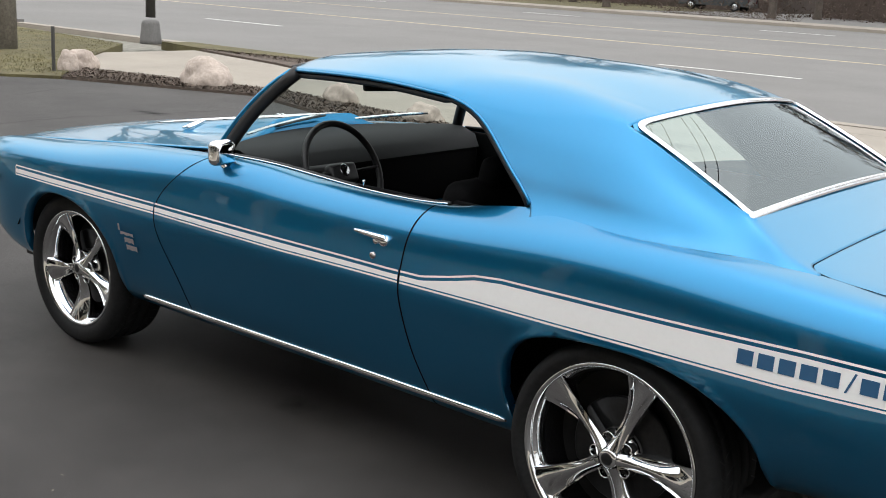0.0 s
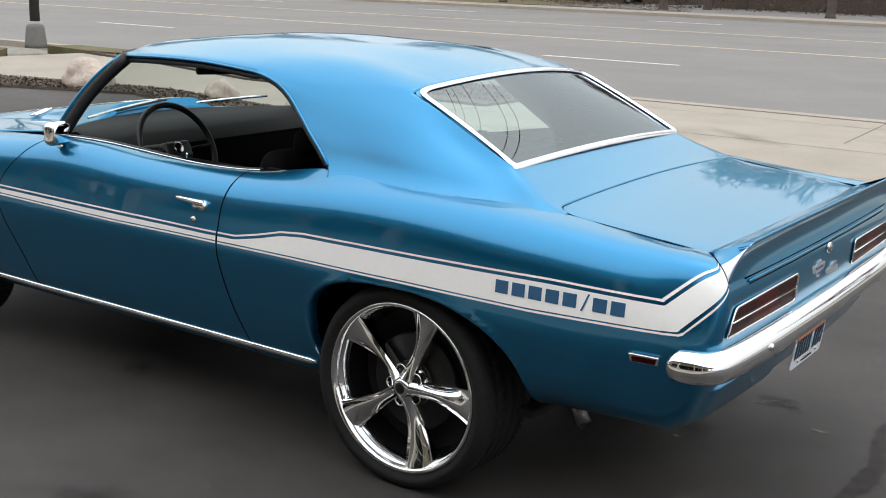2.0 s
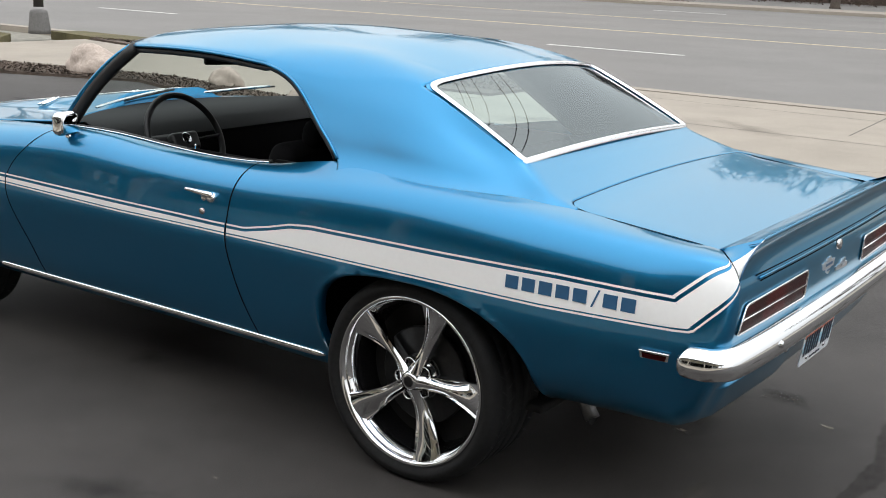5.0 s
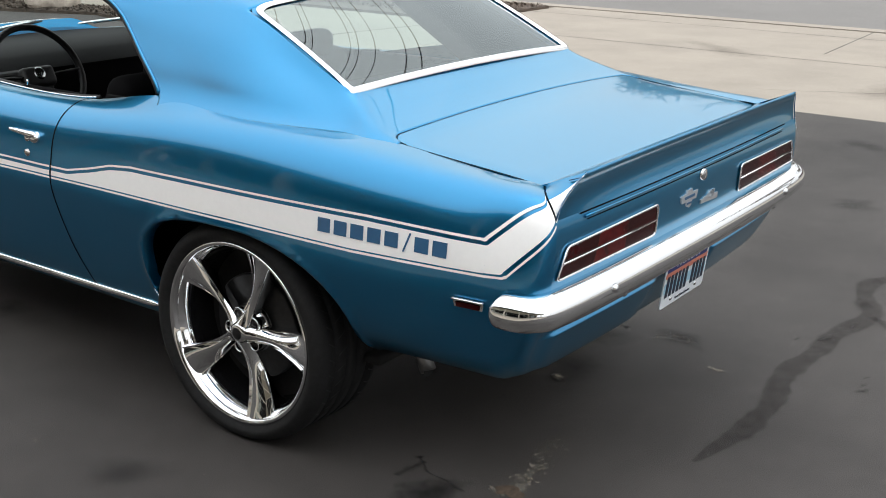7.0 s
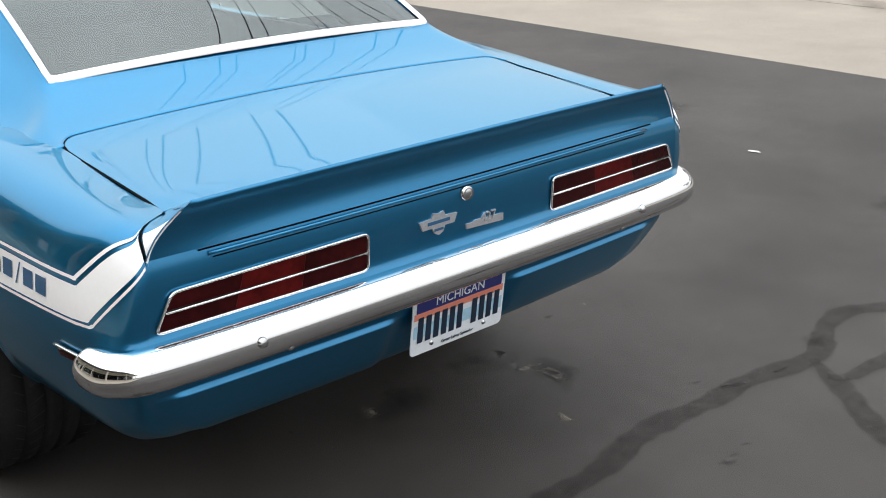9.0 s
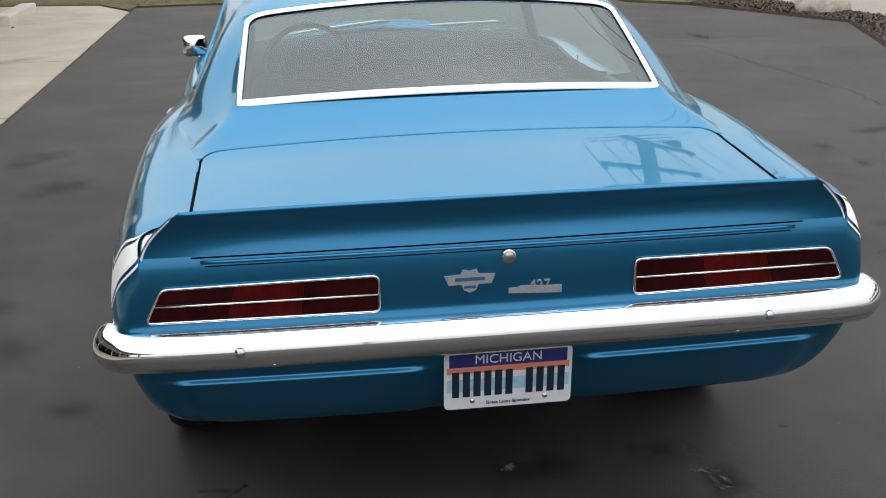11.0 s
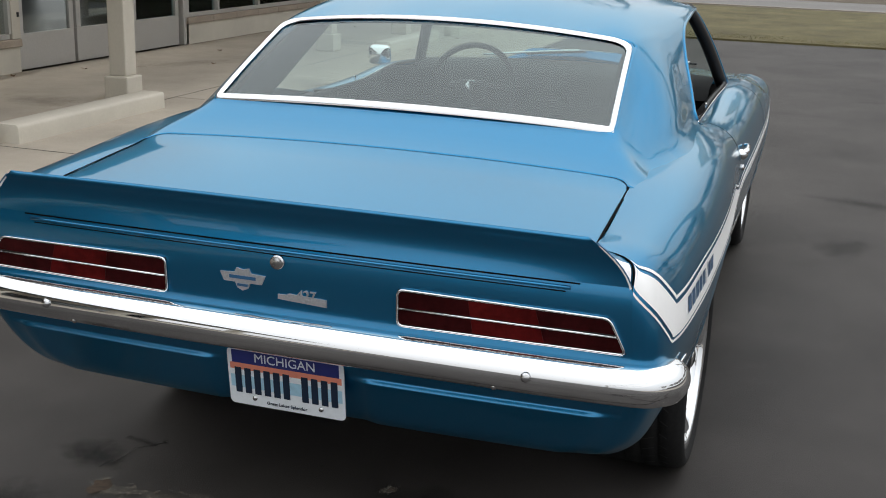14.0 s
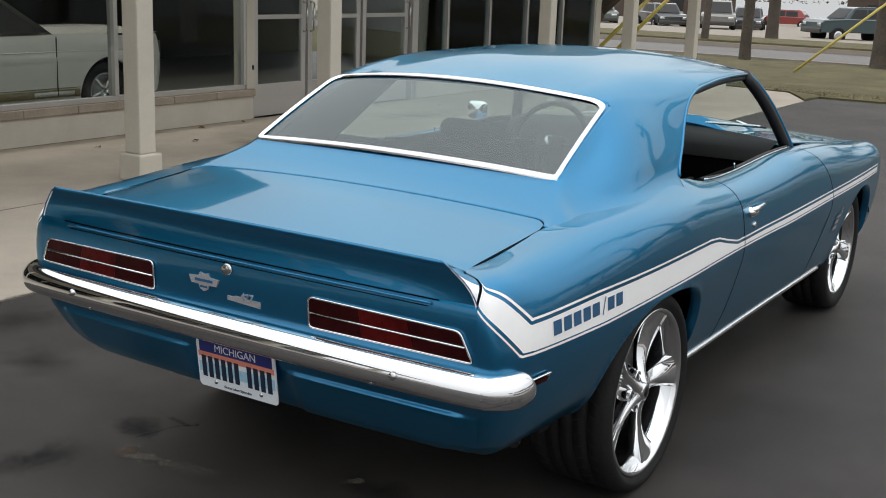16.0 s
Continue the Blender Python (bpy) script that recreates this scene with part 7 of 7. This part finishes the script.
def on_hood(x, y, lift=.002):
    hit, nrm, _, _ = HOOD_T.ray_cast(Vector((x, y, 2)), Vector((0, 0, -1)))
    return (hit + Vector((0, 0, lift))) if hit else Vector((x, y, .96))


vs = [on_hood(x, y) for x in np.linspace(-.30, .60, 40) for y in np.linspace(-.17, .17, 15)]
part("hood_stripe", mesh_of("hood_stripe", vs, grid_faces(40, 15), M["white_vinyl"]), M["white_vinyl"], hood_ob, "broad white stripe on the hood")
for sgn in (1, -1):
    for dx in (0, .035):
        part("hood_ornament", tube([on_hood(.12 + dx, sgn * .24, .008), on_hood(.12 + dx, sgn * .33, .008)], .009, 8, flat=.6), M["chrome"], hood_ob, "small chrome hood louvre")
nose = []
for z, half, xo in ((.36, .66, -.70), (.45, .74, -.80), (.55, .77, -.815), (.68, .78, -.83), (.76, .765, -.83), (.79, .72, -.80), (.80, .67, -.74)):
    for i in range(21):
        a = -1 + i / 10
        nose.append((xo + .055 - .07 * (1 - a * a), half * .94 * a, z))
part("nose_panel", mesh_of("nose_panel", nose, grid_faces(7, 21), M["black"]), M["black"], car, "black grille between the headlights")
fb = [(-.82, .66, .53), (-.87, .62, .53), (-.90, .50, .53), (-.93, 0, .53), (-.90, -.50, .53), (-.87, -.62, .53), (-.82, -.66, .53)]
part("front_bumper", tube(fb, .045, 12), M["chrome"], car, "chrome front bumper")

# ---- a white classic coupe in the showroom ----
M["white_paint"] = mat("white_car_paint", (0.72, 0.72, 0.67), 0.3, coat=1.0, grain=0.02, scale=60)
M["gold"] = mat("dull_gold_stripe", (0.20, 0.17, 0.09), 0.4, grain=.1, scale=50)
shown = thing("showroom_car", "white classic coupe with dark gold rocker stripes in the showroom", "car", at=pose(-2.16, -7.32, .04))
show_side = [(-.80, -.10, .34, .80), (-.74, -.03, .30, .86), (-.5, 0, .26, .885), (0, 0, .24, .90), (.6, 0, .24, .905), (1.4, 0, .24, .90), (2.2, -.01, .24, .90), (3.0, -.02, .26, .90), (3.6, -.06, .34, .88)]
for sgn in (1, -1):
    g = []
    for x in np.linspace(-.80, 3.6, 110):
        yo, z0, z1 = (float(v) for v in curve(show_side, x)[0])
        for k in range(21):
            t = k / 20
            z = z0 + (z1 - z0) * t
            bow = .035 * math.sin(math.pi * t) + (.012 if .60 < t < .68 else 0) - .10 * max(0, t - .86) ** 2 * 60 * .1
            g.append([x, yo + bow, z])
    g = np.array(g)
    ins = np.zeros(len(g), bool)
    for cx in (0, 2.74):
        d = np.hypot(g[:, 0] - cx, g[:, 2] - .30)
        h = d < .365
        ins |= h
        rim_v = h & (d > .30)
        kk = .365 / np.maximum(d, .01)
        g[rim_v, 0] = cx + (g[rim_v, 0] - cx) * kk[rim_v]
        g[rim_v, 2] = .30 + (g[rim_v, 2] - .30) * kk[rim_v]
    if sgn < 0:
        g[:, 1] = -1.70 - g[:, 1]
    fs = [f for f in grid_faces(110, 21) if not all(ins[i] for i in f)]
    part("body_side", mesh_of("body_side", g, fs, M["white_paint"]), M["white_paint"], shown)
hd = [(x, -y, .90 + .035 * math.sin(math.pi * y / 1.7)) for x in np.linspace(-.76, .62, 12) for y in np.linspace(.02, 1.68, 12)]
part("hood", mesh_of("hood", hd, grid_faces(12, 12), M["white_paint"]), M["white_paint"], shown)
part("front", box(-.86, -.72, -1.62, -.08, .36, .84, .05, 2), M["chrome"], shown)
cabz = [(.60, .905), (1.15, 1.28), (1.35, 1.32), (2.2, 1.31), (2.5, 1.26), (3.3, .92)]
bm = bmesh.new()
r0 = [bm.verts.new((x, -.10 - (z - .9) * .32, z)) for x, z in cabz]
r1 = [bm.verts.new((x, -1.60 + (z - .9) * .32, z)) for x, z in cabz]
for j in range(5):
    bm.faces.new((r0[j], r0[j + 1], r1[j + 1], r1[j]))
bmesh.ops.recalc_face_normals(bm, faces=bm.faces)
part("roof", bm, M["white_paint"], shown)
for r, y0 in ((0, -.11), (1, -1.59)):
    sg = 1 if r == 0 else -1
    me = mesh_of("side_window", [(x, y0 - sg * (z - .9) * .32, z) for x, z in ((.72, .92), (1.18, 1.26), (2.2, 1.28), (2.9, .92))], [(0, 1, 2, 3)], M["black"], False)
    part("side_window", me, M["black"], shown, "dark side window")
part("door_seam", box(.66, .668, .028, .036, .30, .88), M["black"], shown, smooth=False)
part("crease_line", box(-.6, 3.3, .030, .042, .735, .745, .003, 1), M["white_paint"], shown)
part("rocker_stripe", box(.38, 2.36, .012, .030, .285, .36, .003, 1), M["gold"], shown, "dark gold rocker stripe")
part("rocker_line", box(.38, 2.36, .012, .031, .372, .380), M["gold"], shown)
part("lettering_bar", box(.46, .95, .030, .034, .305, .345), M["white_paint"], shown, "plain pale lettering bar")
for cx in (0, 2.74):
    w = part("wheel", lathe([(.19, -.02), (.22, .0), (.29, .0), (.305, -.03), (.305, -.19), (0, -.2)], 40, "y"), M["tyre"], shown, m=pose(cx, -.02, .305))
    part("rim", lathe([(.19, -.02), (.195, -.012), (.17, -.03), (.15, -.08), (0, -.09)], 32, "y"), M["satin_chrome"], w)
    for s in range(5):
        part("spoke", box(.02, .17, -.045, -.02, -.022, .022, .008, 1), M["chrome"], w, m=pose(0, 0, 0, 0, s * 72 + 20, 0))
    part("wheel_well", lathe([(0, -.25), (.37, -.25), (.37, -.03)], 32, "y"), M["liner"], shown, m=pose(cx, 0, .30))

# clutter by the shop: dry leaves and small debris on the apron
M["leaf"] = mat("dry_leaf", (0.13, 0.075, 0.035), 0.9, grain=.3, scale=40)
lrng = random.Random(12)
leaves = [(-.95, -6.1), (-1.9, -5.8), (-2.6, -6.4), (-6.1, -4.9), (-7.35, -4.15), (-5.2, -5.3), (-8.9, -5.4), (-7.9, -4.0), (-3.3, -6.45), (-.3, -4.6), (-4.1, -6.2), (-9.6, -3.9), (-10.4, -5.8), (-6.4, -5.9)]
for x, y in leaves:
    bm = bmesh.new()
    r = lrng.uniform(.03, .055)
    vs = [bm.verts.new((r * math.cos(a) * lrng.uniform(.6, 1), r * math.sin(a) * lrng.uniform(.4, .8), lrng.uniform(.004, .03))) for a in np.linspace(0, 5.6, 8)]
    c = bm.verts.new((0, 0, .012))
    for k in range(8):
        bm.faces.new((vs[k], vs[(k + 1) % 8], c))
    ob = part("dry_leaf", bm, M["leaf"], m=pose(x, y, .001, 0, 0, lrng.uniform(0, 360)))
    tagged(ob, "curled brown dry leaf on the concrete", "leaf", "dry leaves")
# crumbling joint at the foot of the wall
crack_line([(-.1, -6.585), (-1.2, -6.58), (-2.2, -6.59), (-3.2, -6.585)], .018, M["crack"], "crack", "dirty crumbling joint at the foot of the wall", .003, .008, 41)
crack_line([(-7.0, -6.585), (-9.2, -6.58), (-12.2, -6.585)], .016, M["crack"], "crack", "dirty crumbling joint at the foot of the wall", .003, .008, 42)
